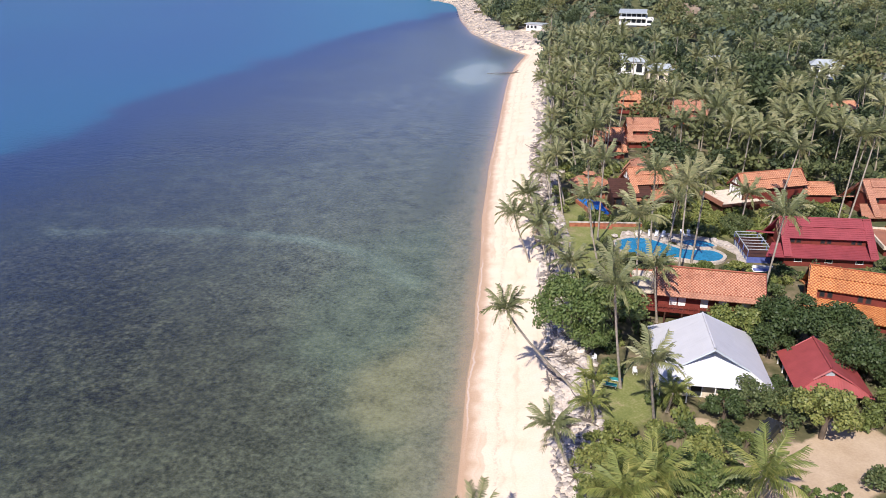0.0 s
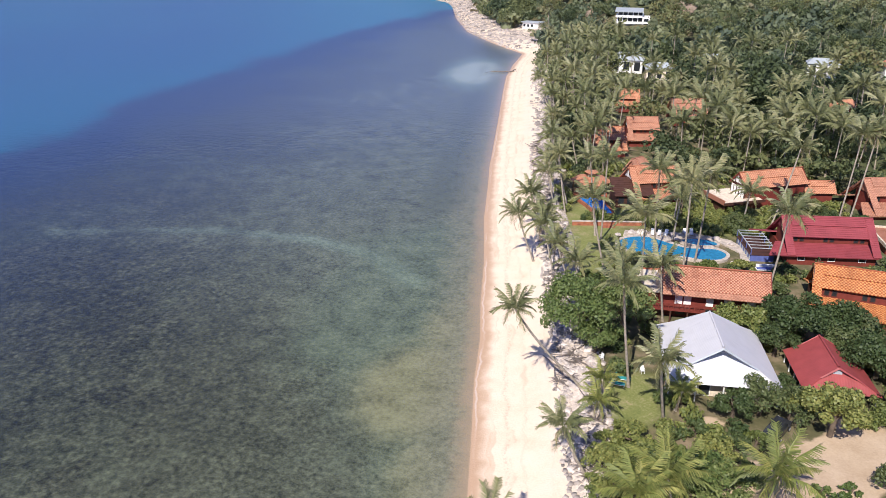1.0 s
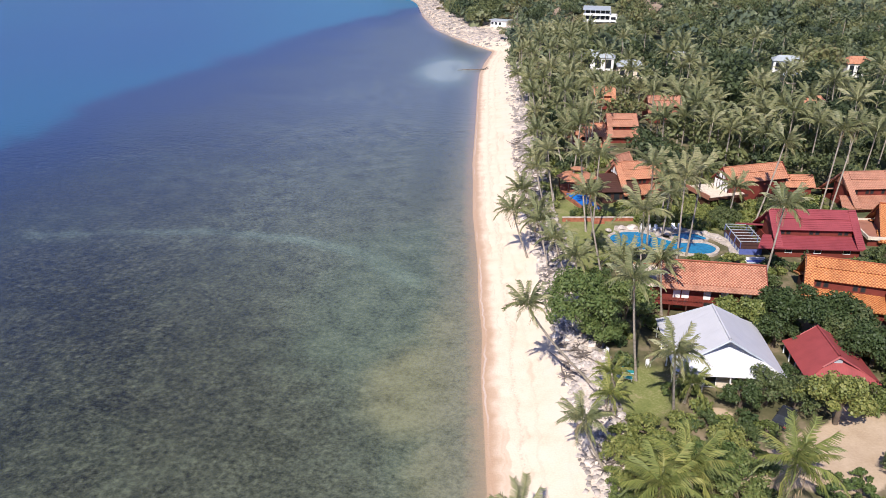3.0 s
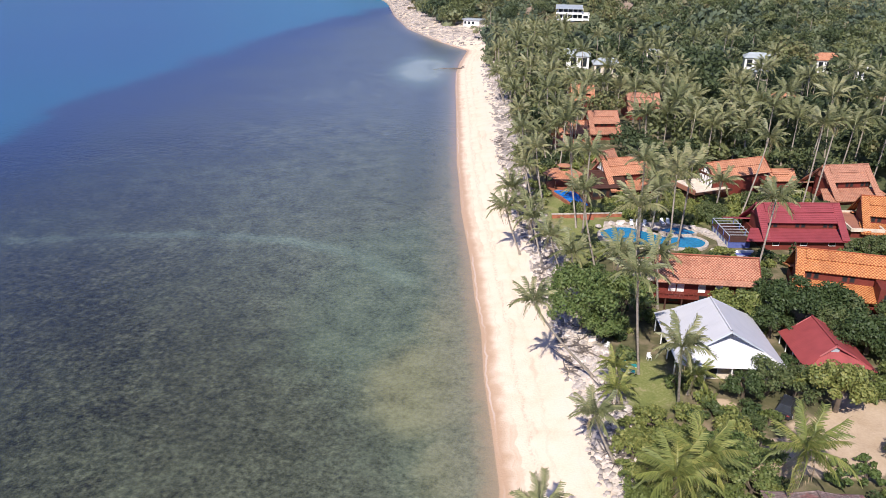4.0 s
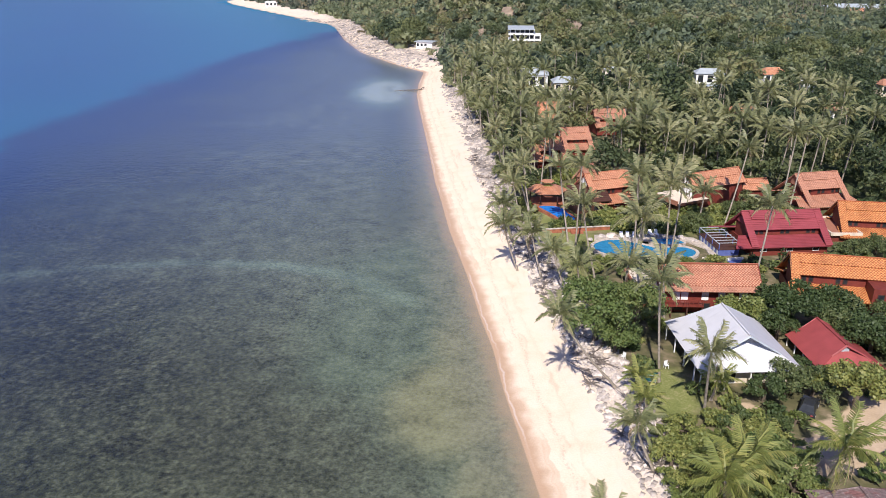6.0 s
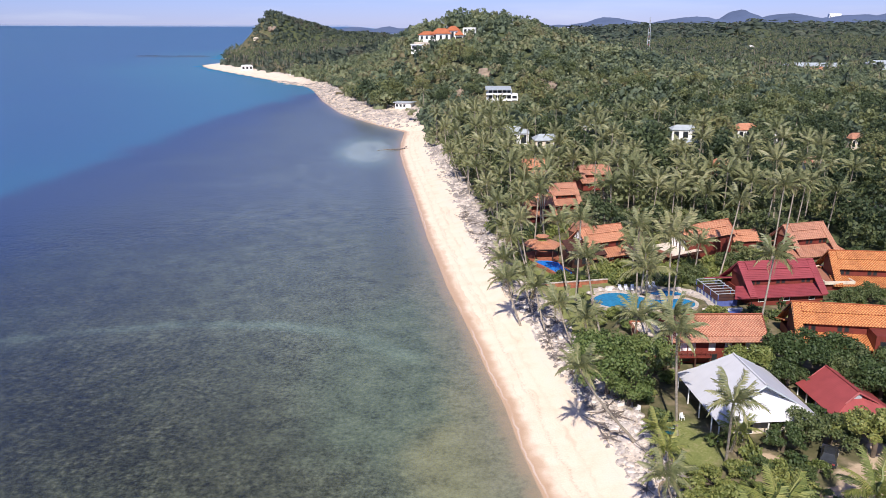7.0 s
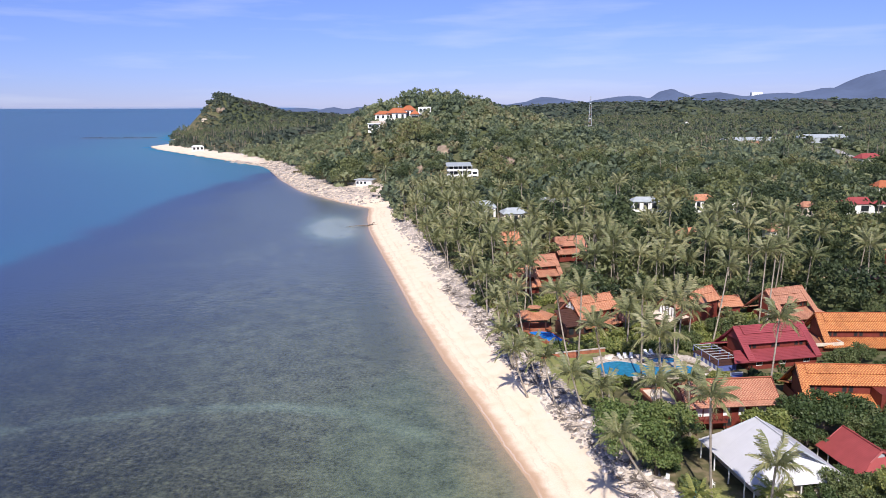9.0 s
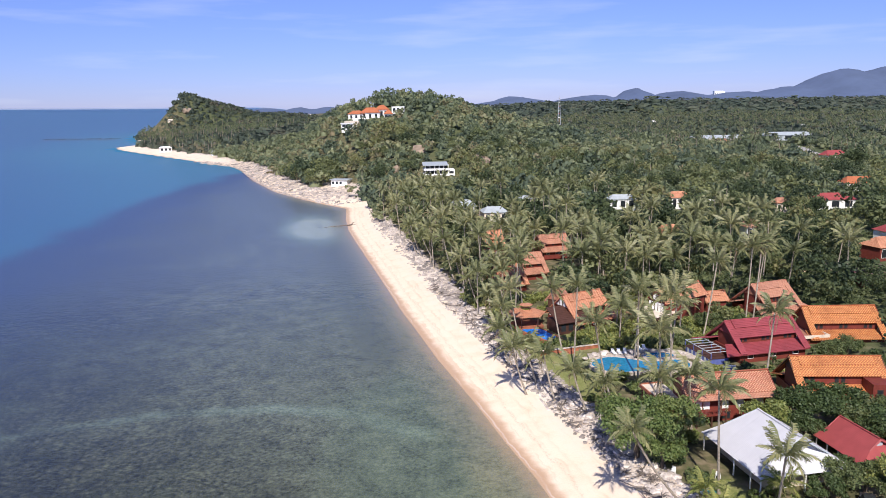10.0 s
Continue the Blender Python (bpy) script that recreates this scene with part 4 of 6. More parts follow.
# bare rock on the slopes (x, y, size, seed) and the ends of the reef off the cape
OUTCROPS = [(-74.6, 442, 6.0, 1), (-36, 424, 7.0, 2), (33.9, 488, 8.0, 3), (-84.9, 420, 4.5, 4), (-512, 1180, 12.0, 5)]
REEF_LINE = [(-753, 1184), (-628, 1170)]
VIEW = [(-20, 0), (-120, 150), (-760, 1500), (-250, 3400), (1800, 3400), (620, 1150), (172, 340), (52, 90), (36, 40)]
OPEN = [(x - 0.02 * s0, y - s0 * 0.6, s0 * 0.7) for x, y, s0, _ in OUTCROPS] + [(-63, 400, 10), (-118, 418, 13), (-122, 406, 10), (-113, 402, 10), (-108, 388, 9), (-40, 303, 9), (22, 315, 9), (215, 790, 40), (300, 880, 40), (235, 580, 18), (163, 388, 14), (118, 315, 12), (150, 664, 10), (-110, 538, 19), (-106, 520, 9), (-128, 518, 8), (-55, 388, 13), (-60, 404, 12)] + [(x - 0.4 * s0, y - s0, s0) for x, y, s0 in ((236, 705, 22), (246, 690, 20), (241, 658, 20), (231, 625, 18), (226, 590, 16), (221, 560, 15), (226, 650, 18), (216, 615, 16))]


def woods_spots(seed, count, y0, y1, rad, hgt, spread, low=18):
    g = np.random.default_rng(seed)
    X, Y = g.uniform(-780, 1820, count), g.uniform(y0, y1, count)
    ok = inside(X, Y, VIEW)
    X, Y = X[ok], Y[ok]
    d = inland(X, Y)
    ok = d > np.where((X < -100) & (Y > 385) & (Y < 1020), np.where(Y < 640, 18, 25), np.where((X < -240) & (Y > 1020), 3, low))
    X, Y, d = X[ok], Y[ok], d[ok]
    for cx, cy, cr in CLEAR + OPEN:
        k = (X - cx) ** 2 + (Y - cy) ** 2 > (cr + rad * 0.5) ** 2
        X, Y, d = X[k], Y[k], d[k]
    # thin out by cells, so that crowns stand side by side
    cell = np.floor(X / spread).astype(int) * 100003 + np.floor(Y / spread).astype(int)
    _, first = np.unique(cell, return_index=True)
    X, Y = X[first], Y[first]
    keep = g.random(len(X)) > 0.14
    X, Y = X[keep], Y[keep]
    Z = height(X, Y)
    R, H = rad * np.clip(np.exp(g.normal(-0.05, 0.36, len(X))), 0.45, 2.1), hgt * g.uniform(0.5, 1.5, len(X))
    return np.stack([X, Y, Z - 0.4, R, H], 1)


def tones_for(spots, seed):
    g = np.random.default_rng(seed)
    d = inland(spots[:, 0], spots[:, 1])
    kinds = np.where(d < 60, 0.12, np.where(spots[:, 2] > 10, 0.1, np.where(spots[:, 1] > 290, 0.04, np.where(d < 95, -0.12, -0.28))))
    # Far tones vary less, imitating the low contrast of haze.
    vary = np.where(spots[:, 1] > 640, 0.16, 0.3)
    return np.clip(0.48 + kinds + 0.3 * np.sin(spots[:, 0] * 0.05) * np.sin(spots[:, 1] * 0.041 + 1) + vary * g.normal(0, 1, len(spots)), 0, 1)


near_spots = woods_spots(1, 60000, 66, 290, 2.9, 3.4, 5.4, 16)
big_spots = np.concatenate([woods_spots(11, 30000, 150, 290, 5.2, 6.0, 11.5, 24), woods_spots(14, 30000, 290, 470, 5.6, 5.6, 13.0, 24)])
mid_spots = np.concatenate([woods_spots(2, 120000, 290, 700, 4.8, 4.0, 7.8, 12), woods_spots(12, 60000, 470, 700, 6.2, 4.4, 17.0, 20)])
far_spots = np.concatenate([woods_spots(3, 160000, 700, 1500, 7.2, 4.0, 12.2, 22), woods_spots(13, 30000, 700, 1500, 9.0, 5.5, 34.0, 30)])
cape = far_spots[:, 0] < -300
far_spots[cape, 3] *= 0.62
far_spots[cape, 4] *= 0.55
more = woods_spots(23, 90000, 820, 1400, 4.4, 2.4, 10.0, 22)
far_spots = np.concatenate([far_spots, more[more[:, 0] < -300]])
far_spots = far_spots[(far_spots[:, 0] < 60) | (np.random.default_rng(19).random(len(far_spots)) < 0.8)]
last_spots = woods_spots(4, 60000, 1500, 3400, 19.0, 8.0, 37.0, 30)
T_NEAR = [variant_tree(s, 285, 0.20, 9, 0.76, 0) for s in range(30, 36)]
T_BIG = [variant_tree(s, 480, 0.145, 15, 0.76, 0) for s in range(36, 41)]
T_MID = [variant_tree(s, 100, 0.27, 7, 0.76, 0.45) for s in range(41, 47)]
T_FAR = [variant_tree(s, 24, 0.46, 4, 0.7, 0.6) for s in range(50, 55)]
strew("woods", T_BIG, big_spots, M_WOODS, "tall rounded dark and light green trees", "trees", tones_for(big_spots, 9))
strew("woods", T_NEAR, near_spots, M_WOODS, "dense dark green trees round the village", "trees", tones_for(near_spots, 1))
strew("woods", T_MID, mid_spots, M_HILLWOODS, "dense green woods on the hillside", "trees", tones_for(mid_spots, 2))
strew("woods", T_FAR, far_spots, M_HAZEWOODS, "far woods on the lowland and cape, leaf colour greyed for haze", "trees", tones_for(far_spots, 3), 0.7)
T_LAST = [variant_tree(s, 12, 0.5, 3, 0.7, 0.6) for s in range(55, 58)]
strew("woods", T_LAST, last_spots, M_HAZEWOODS, "far woods towards the hills", "trees", tones_for(last_spots, 4), 0.5)
# coconut plantations on the far lowland and before the cape
planted = woods_spots(31, 60000, 560, 1700, 1, 1, 11.5, 20)
planted = planted[((planted[:, 0] > 60) | (planted[:, 0] < -300)) & (planted[:, 2] < 20)]
g9 = np.random.default_rng(9)
planted = planted[g9.random(len(planted)) < 0.5]
planted[:, 2] += g9.uniform(9, 15, len(planted))
planted[:, 3] = g9.uniform(3.4, 4.8, len(planted))
planted[:, 4] = 0
far_palms = woods_spots(6, 9000, 235, 420, 1, 1, 17.0, 14)
far_palms2 = woods_spots(8, 9000, 420, 1500, 1, 1, 25, 16)
far_palms2 = far_palms2[far_palms2[:, 2] < 9.5]
far_palms = np.concatenate([far_palms, far_palms2])
away = inland(far_palms[:, 0], far_palms[:, 1])
far_palms = far_palms[np.random.default_rng(17).random(len(far_palms)) < np.where((away > 55) & (far_palms[:, 1] < 600), 0.34, 0.75)]
g8 = np.random.default_rng(8)
far_palms[:, 2] += g8.uniform(6.5, 14.5, len(far_palms))
far_palms[:, 3] = g8.uniform(3.2, 4.3, len(far_palms))
far_palms[:, 4] = 0
P_VAR = [variant_palm(s) for s in range(60, 64)]
stem = np.array([(-0.045, 0, 0), (0.045, 0, 0), (0.03, 0, -3.2), (-0.03, 0, -3.2), (0, -0.045, 0), (0, 0.045, 0), (0, 0.03, -3.2), (0, -0.03, -3.2)])
S_VAR = [(stem, np.array([(0, 1, 2, 3), (4, 5, 6, 7)]))]
strew("palm_trunks", S_VAR, far_palms, M_TRUNK, "thin grey trunks of far coconut palms", "palm trees", np.zeros(len(far_palms)))
P_FAR = [variant_palm(s, 10, 2) for s in range(70, 74)]
strew("palm_trunks", S_VAR, planted, M_TRUNK, "pale trunks of far plantation palms", "palm trees", np.zeros(len(planted)))
strew("palm_grove", P_FAR, planted, M_PALMFAR, "coconut plantation on the far lowland", "palm trees", tones_for(planted, 7) * 0.6)
strew("palm_grove", P_VAR, far_palms, M_PALMFAR, "far coconut palms standing above the woods", "palm trees", tones_for(far_palms, 6))

# ---- houses ----
def facing(parent, name, x0, x1, z0, z1, y, mat, frame_mat=None, label=""):
    """A window or door let into a wall that faces -y: frame and pane."""
    w = box(name, x0, x1, y - 0.06, y + 0.04, z0, z1, frame_mat or M_WHITE, parent, label)
    box("pane", x0 + 0.1, x1 - 0.1, y - 0.075, y - 0.055, z0 + 0.1, z1 - 0.1, mat, w)
    return w


def thai_house(name, label, cx, cy, rot, ground, L, ridge, up, up_eave, low, low_in, low_eave, ext, roof, wall, gable, base=-0.5, windows=3, layered=True, ext_far=None):
    """A steep two-tier gable house. Local x runs along the ridge and -y faces the camera's end of the beach. Heights are above sea level."""
    ob = root(name, cx, cy, ground, rot, label, "house")
    g = ground
    rz, ue, li, le = ridge - g, up_eave - g, low_in - g, low_eave - g
    h = L / 2
    n_up = max(4, int(math.hypot(up, rz - ue) / 0.38))
    for side, tag in ((-1, "roof"), (1, "roof")):
        a, b = (-h, h) if side < 0 else (h, -h)
        slab(tag, [(a, side * up, ue), (b, side * up, ue), (b, 0, rz), (a, 0, rz)], 0.14, roof, ob, "", n_up, 0.05)
        if low > up:
            inn = up - 0.75
            e, e2 = h + ext, h + (ext if ext_far is None else ext_far)
            a, b = (-e, e2) if side < 0 else (e2, -e)
            a2, b2 = (-h - ext * 0.4, h + (e2 - h) * 0.4) if side < 0 else (h + (e2 - h) * 0.4, -h - ext * 0.4)
            slab("lower_roof", [(a, side * low, le), (b, side * low, le), (b2, side * inn, li), (a2, side * inn, li)], 0.14, roof, ob, "", max(3, int((low - inn) / 0.38)), 0.05)
        if layered:
            q, k0, k1 = h - 1.3, 0.52, 1.0
            a, b = (-q, q) if side < 0 else (q, -q)
            y0, z0 = side * up * (1 - k0), ue + (rz - ue) * k0
            slab("top_roof", [(a, y0, z0 + 0.22), (b, y0, z0 + 0.22), (b, 0, rz + 0.2), (a, 0, rz + 0.2)], 0.12, roof, ob, "", max(3, n_up // 2), 0.05)
    if low > up and layered:
        # the long slopes at both ends that run unbroken from the ridge to the lower eaves
        for x0, x1 in ((-h - 0.15, -h + 1.15), (h - 1.15, h + 0.15)):
            for side in (-1, 1):
                a, b = (x0, x1) if side < 0 else (x1, x0)
                slab("end_roof", [(a, side * low, le + 0.16), (b, side * low, le + 0.16), (b, 0, rz + 0.1), (a, 0, rz + 0.1)], 0.14, roof, ob, "", int(n_up * low / up), 0.05)
    v, f = tube([(-h - 0.1, 0, rz + 0.18), (h + 0.1, 0, rz + 0.18)], [0.14, 0.14], 6)
    link_mesh("ridge_cap", v, f, roof, ob)
    # walls up to the upper eaves, and under the lower roof
    inn = up - 0.6
    box("wall", -h + 0.5, h - 0.5, -inn, inn, base, ue + 0.35, wall, ob)
    if low > up:
        box("wall", -h + 0.25, h - 0.25, -low + 0.9, low - 0.9, base, le - 0.05, wall, ob)
    for x in (-h + 0.35, h - 0.35):
        s = 0.06
        k = (rz - ue) / up
        link_mesh("gable", [(x - s, -inn, ue + 0.3), (x - s, inn, ue + 0.3), (x - s, 0, ue + k * up - 0.16), (x + s, -inn, ue + 0.3), (x + s, inn, ue + 0.3), (x + s, 0, ue + k * up - 0.16)],
                  [(0, 2, 1), (3, 4, 5), (0, 1, 4, 3), (1, 2, 5, 4), (2, 0, 3, 5)], gable, ob)
    if gable is M_WHITE:
        for x in (-h + 0.3, h - 0.3):
            half = (low - 1.0 if low > up else inn) * 0.98
            box("gable_wall", x - 0.09, x + 0.09, -half, half, max(0.6, ue - 2.4), (le if low > up else ue) - 0.1, M_WHITE, ob)
            for y in np.linspace(-half, half, 6):
                box("timber", x - 0.12, x + 0.12, y - 0.08, y + 0.08, max(0.6, ue - 2.4), (le if low > up else ue) - 0.12, M_DARKWOOD, ob)
        for x in (-h + 0.26, h - 0.26):
            for y in (-1.1, 0.0, 1.1):
                top_z = rz - abs(y) * (rz - ue) / up - 0.3
                box("timber", x - 0.03, x + 0.03, y - 0.09, y + 0.09, ue + 0.3, top_z, M_DARKWOOD, ob)
            box("timber", x - 0.025, x + 0.025, -inn, inn, ue + 0.3, ue + 0.45, M_DARKWOOD, ob)
    # barge boards with a raised point
    for x in (-h - 0.05, h + 0.05):
        for side in (-1, 1):
            slab("barge_board", [(x - 0.06, side * (up + 0.1), ue - 0.12), (x + 0.06, side * (up + 0.1), ue - 0.12), (x + 0.06, 0, rz + 0.25), (x - 0.06, 0, rz + 0.25)] if side < 0 else
                 [(x + 0.06, side * (up + 0.1), ue - 0.12), (x - 0.06, side * (up + 0.1), ue - 0.12), (x - 0.06, 0, rz + 0.25), (x + 0.06, 0, rz + 0.25)], 0.3, gable if gable is not M_WHITE else wall, ob)
    # openings in the clerestory and below
    for i in range(windows):
        x = -h + (i + 0.5) * L / windows
        y = -inn if low > up else -inn
        if low > up:
            for off in (-0.5, 0.5):
                facing(ob, "window", x + off - 0.36, x + off + 0.36, li + 0.2, ue - 0.1, -inn, M_GLASS, M_DARKWOOD)
            facing(ob, "window", x - 0.6, x + 0.6, max(0.9, le - 1.9), le - 0.35, -low + 0.9, M_GLASS, M_WHITE)
    return ob


def hip_house(name, label, cx, cy, rot, ground, x0, x1, y0, y1, eave, ridge, ra, rb, roof, wall, cut=0.5, windows=2, hood=0.75):
    """A house under a gablet roof: hipped ends with a small gable under the ridge's tip. Local y runs along the ridge, from ra to rb; heights are above sea level."""
    ob = root(name, cx, cy, ground, rot, label, "house")
    e, r = eave - ground, ridge - ground
    xm = 0.0
    A, B = Vector((xm, ra, r)), Vector((xm, rb, r))
    c = {(sx, sy): Vector((x1 if sx > 0 else x0, y1 if sy > 0 else y0, e)) for sx in (-1, 1) for sy in (-1, 1)}

    fore, aft = A + Vector((0, -hood, 0)), B + Vector((0, 0.75, 0))
    ar, al, br, bl = A.lerp(c[1, -1], cut), A.lerp(c[-1, -1], cut), B.lerp(c[1, 1], cut), B.lerp(c[-1, 1], cut)
    poly_slab("roof", [c[1, -1], c[1, 1], br, aft, fore, ar], 0.13, roof, ob)
    poly_slab("roof", [c[-1, 1], c[-1, -1], al, fore, aft, bl], 0.13, roof, ob)
    drop = Vector((0, 0, -0.42))
    south = poly_slab("end_roof", [c[-1, -1], c[1, -1], A + drop], 0.13, roof, ob)
    poly_slab("end_roof", [c[1, 1], c[-1, 1], B + drop], 0.13, roof, ob)
    box("vent", -0.5, 0.5, ra - 0.62, ra - 0.2, r - 0.95, r - 0.5, M_GREYROOF, south)
    for tip, foot in ((fore, ar), (fore, al), (aft, br), (aft, bl)):
        v, f = tube([tip + Vector((0, 0, -0.1)), foot + Vector((0, 0, -0.05))], [0.16, 0.12], 4)
        link_mesh("barge_board", v, f, M_GREYROOF if roof is M_WHITEROOF else roof, ob)
    v, f = tube([fore + Vector((0, 0.1, 0.06)), aft + Vector((0, -0.1, 0.06))], [0.13, 0.13], 6)
    link_mesh("ridge_cap", v, f, roof, ob)
    z1 = e - 0.05
    i0, i1, j0, j1 = x0 + 2.2, x1 - 1.0, y0 + 1.8, y1 - 1.0
    box("wall", i0, i1, j0, j0 + 0.2, 0, z1, wall, ob)
    box("wall", i0, i1, j1 - 0.2, j1, 0, z1, wall, ob)
    box("wall", i0, i0 + 0.2, j0 + 0.2, j1 - 0.2, 0, z1, wall, ob)
    box("wall", i1 - 0.2, i1, j0 + 0.2, j1 - 0.2, 0, z1, wall, ob)
    for n in range(windows):
        x = i0 + (n + 0.5) * (i1 - i0) / windows
        facing(ob, "window" if n else "door", x - 0.7, x + 0.7, 0.9 if n else 0.05, min(2.1, z1 - 0.2), j0, M_GLASS)
    for x in np.linspace(x0 + 0.3, x1 - 0.3, 5):
        box("post", x - 0.07, x + 0.07, y0 + 0.3, y0 + 0.44, 0, z1, M_WHITE, ob)
    for y in np.linspace(y0 + 2.5, y1 - 0.4, 4):
        box("post", x0 + 0.25, x0 + 0.39, y - 0.07, y + 0.07, 0, z1, M_WHITE, ob)
    return ob


def simple_house(name, label, x, y, rot, w, d, wall_h, roof_h, roof, wall, ground=None, windows=3, ridge=0.5, pane=0.3):
    """A plain house with a hipped roof, seen from far off."""
    g = ground_at(x, y) if ground is None else ground
    ob = root(name, x, y, g, rot, label, "house")
    a, b, e, t = w / 2, d / 2, wall_h, wall_h + roof_h
    k = min(a, b) * ridge
    A, B = (-a + k, 0, t), (a - k, 0, t)
    o = 0.5
    p = [(-a - o, -b - o, e), (a + o, -b - o, e), (a + o, b + o, e), (-a - o, b + o, e)]
    poly_slab("roof", [p[0], p[1], B, A], 0.12, roof, ob)
    poly_slab("roof", [p[1], p[2], B], 0.12, roof, ob)
    poly_slab("roof", [p[2], p[3], A, B], 0.12, roof, ob)
    poly_slab("roof", [p[3], p[0], A], 0.12, roof, ob)
    box("wall", -a, a, -b, b, -1.0, e - 0.06, wall, ob)
    for i in range(windows):
        q = -a + (i + 0.5) * w / windows
        facing(ob, "window", q - w / windows * pane, q + w / windows * pane, 0.9, e * (0.6 if pane < 0.2 else 1) - 0.5, -b, M_GLASS, M_WHITE)
    return ob


hip_house("white_house", "single-storey house under a wide white sheet roof", 5.3, 86.4, 14.5, 2.8, -5.9, 7.0, -7.2, 6.6, 5.4, 9.8, -4.0, 2.1, M_WHITEROOF, M_CREAM, 0.6, 2, 2.2)
hip_house("red_roofed_house", "small house under a bright red sheet roof", 18.9, 88.8, 14.0, 2.8, -3.9, 4.6, -4.2, 5.2, 4.4, 6.9, -1.8, 4.4, M_REDROOF, M_CREAM, 0.5)
hip_house("rusty_roofed_house", "low hut under a rusty brown sheet roof", 14.5, 57.0, 14.0, 2.6, -4.6, 4.8, -4.2, 3.4, 4.6, 5.7, -2.0, 1.6, M_RUST, M_CREAM, 0.5)
thai_house("terracotta_house", "red two-storey house with a chequered terracotta tile roof", 4.3, 103.4, 10.5, 2.8, 14.6, 9.5, 2.9, 7.3, 2.9, 0, 0, 0, M_TERRA, M_REDWALL, M_REDWALL, layered=False)
thai_house("orange_house", "red house with a bright chequered orange tile roof", 24.6, 111.4, 1.0, 2.8, 14.5, 9.4, 2.9, 7.1, 5.8, 5.6, 4.5, 0.5, M_ORANGE, M_REDWALL, M_DARKWOOD)
thai_house("crimson_house", "crimson-roofed two-tier house with dark red walls", 19.8, 132.6, 17.0, 2.8, 14.4, 9.5, 3.1, 7.1, 5.9, 5.9, 4.8, 3.1, M_CRIMSON, M_REDWALL, M_CRIMSON, ext_far=-0.1)
thai_house("orange_house", "red house with a steep orange tile roof", 39.0, 142.4, 3.0, 2.6, 14.7, 9.2, 3.3, 6.6, 6.2, 5.2, 4.2, 0.5, M_ORANGE, M_REDWALL, M_REDWALL)
thai_house("gabled_house", "terracotta-roofed house with white timbered gables", -11.3, 151.8, 33.0, 2.8, 10.6, 9.6, 3.0, 6.9, 5.8, 5.5, 4.5, 0.0, M_CLAY, M_REDWALL, M_WHITE)
thai_house("gabled_house", "orange-roofed house with white gable and terrace", 10.8, 157.0, 38.0, 2.8, 14.5, 9.8, 2.8, 7.3, 2.8, 0, 0, 0, M_CLAY, M_REDWALL, M_WHITE)
thai_house("gabled_house", "faded tile-roofed house with two roof tiers", 32.0, 161.0, 25.0, 2.8, 10.0, 9.6, 3.0, 7.0, 6.5, 5.6, 4.2, 2.6, M_OLDTILE, M_REDWALL, M_OLDTILE)
thai_house("far_house", "red tile-roofed house among palms", -11.8, 221.5, 20.0, 3.8, 9.5, 10.0, 3.0, 7.7, 5.4, 6.8, 5.7, 0.5, M_OLDTILE, M_REDWALL, M_OLDTILE)
thai_house("far_house", "tile-roofed house with a white gable among palms", -20.5, 196.0, 22.0, 3.2, 8.0, 9.4, 3.0, 6.8, 5.4, 5.8, 4.6, 0.4, M_OLDTILE, M_REDWALL, M_WHITE)
thai_house("far_house", "orange-roofed house behind the palm grove", -30.5, 232.0, 15.0, 3.8, 7.0, 9.5, 2.8, 7.2, 4.6, 6.5, 5.4, 0.4, M_CLAY, M_REDWALL, M_CLAY)
thai_house("far_house", "white-gabled house half hidden by bank palms", -26.5, 182.5, 24.0, 3.2, 7.6, 9.3, 2.9, 6.8, 5.0, 5.7, 4.6, 0.4, M_CLAY, M_REDWALL, M_WHITE)
thai_house("outbuilding", "small orange-roofed outbuilding beside the gabled house", 20.0, 162.0, 20.0, 2.9, 6.0, 7.2, 2.4, 5.4, 2.4, 0, 0, 0, M_CLAY, M_REDWALL, M_CLAY)
thai_house("outbuilding", "small brown-roofed hut with a peaked gable", -15.5, 160.0, 60.0, 2.9, 4.5, 8.6, 2.2, 6.0, 2.2, 0, 0, 0, M_OLDTILE, M_DARKWOOD, M_OLDTILE)

# ---- terraces, pools and garden things ----
def ring_points(pts, per=8):
    """A smooth closed line through points."""
    out, n = [], len(pts)
    for i in range(n):
        p0, p1, p2, p3 = (Vector((*pts[(i + k) % n], 0)) for k in (-1, 0, 1, 2))
        for s in range(per):
            t = s / per
            out.append(0.5 * ((2 * p1) + (p2 - p0) * t + (2 * p0 - 5 * p1 + 4 * p2 - p3) * t * t + (3 * p1 - p0 - 3 * p2 + p3) * t ** 3))
    return out


def band(line, inner, outer, z0, z1):
    """A coping that follows a closed line: verts and faces."""
    n, verts, faces = len(line), [], []
    for i, p in enumerate(line):
        d = (line[(i + 1) % n] - line[i - 1]).normalized()
        o = Vector((d.y, -d.x, 0))
        for off, z in ((inner, z0), (inner, z1), (outer, z1), (outer, z0)):
            q = p + o * off
            verts.append((q.x, q.y, z))
    for i in range(n):
        j = (i + 1) % n
        for a in range(4):
            b = (a + 1) % 4
            faces.append((i * 4 + a, j * 4 + a, j * 4 + b, i * 4 + b))
    return verts, faces


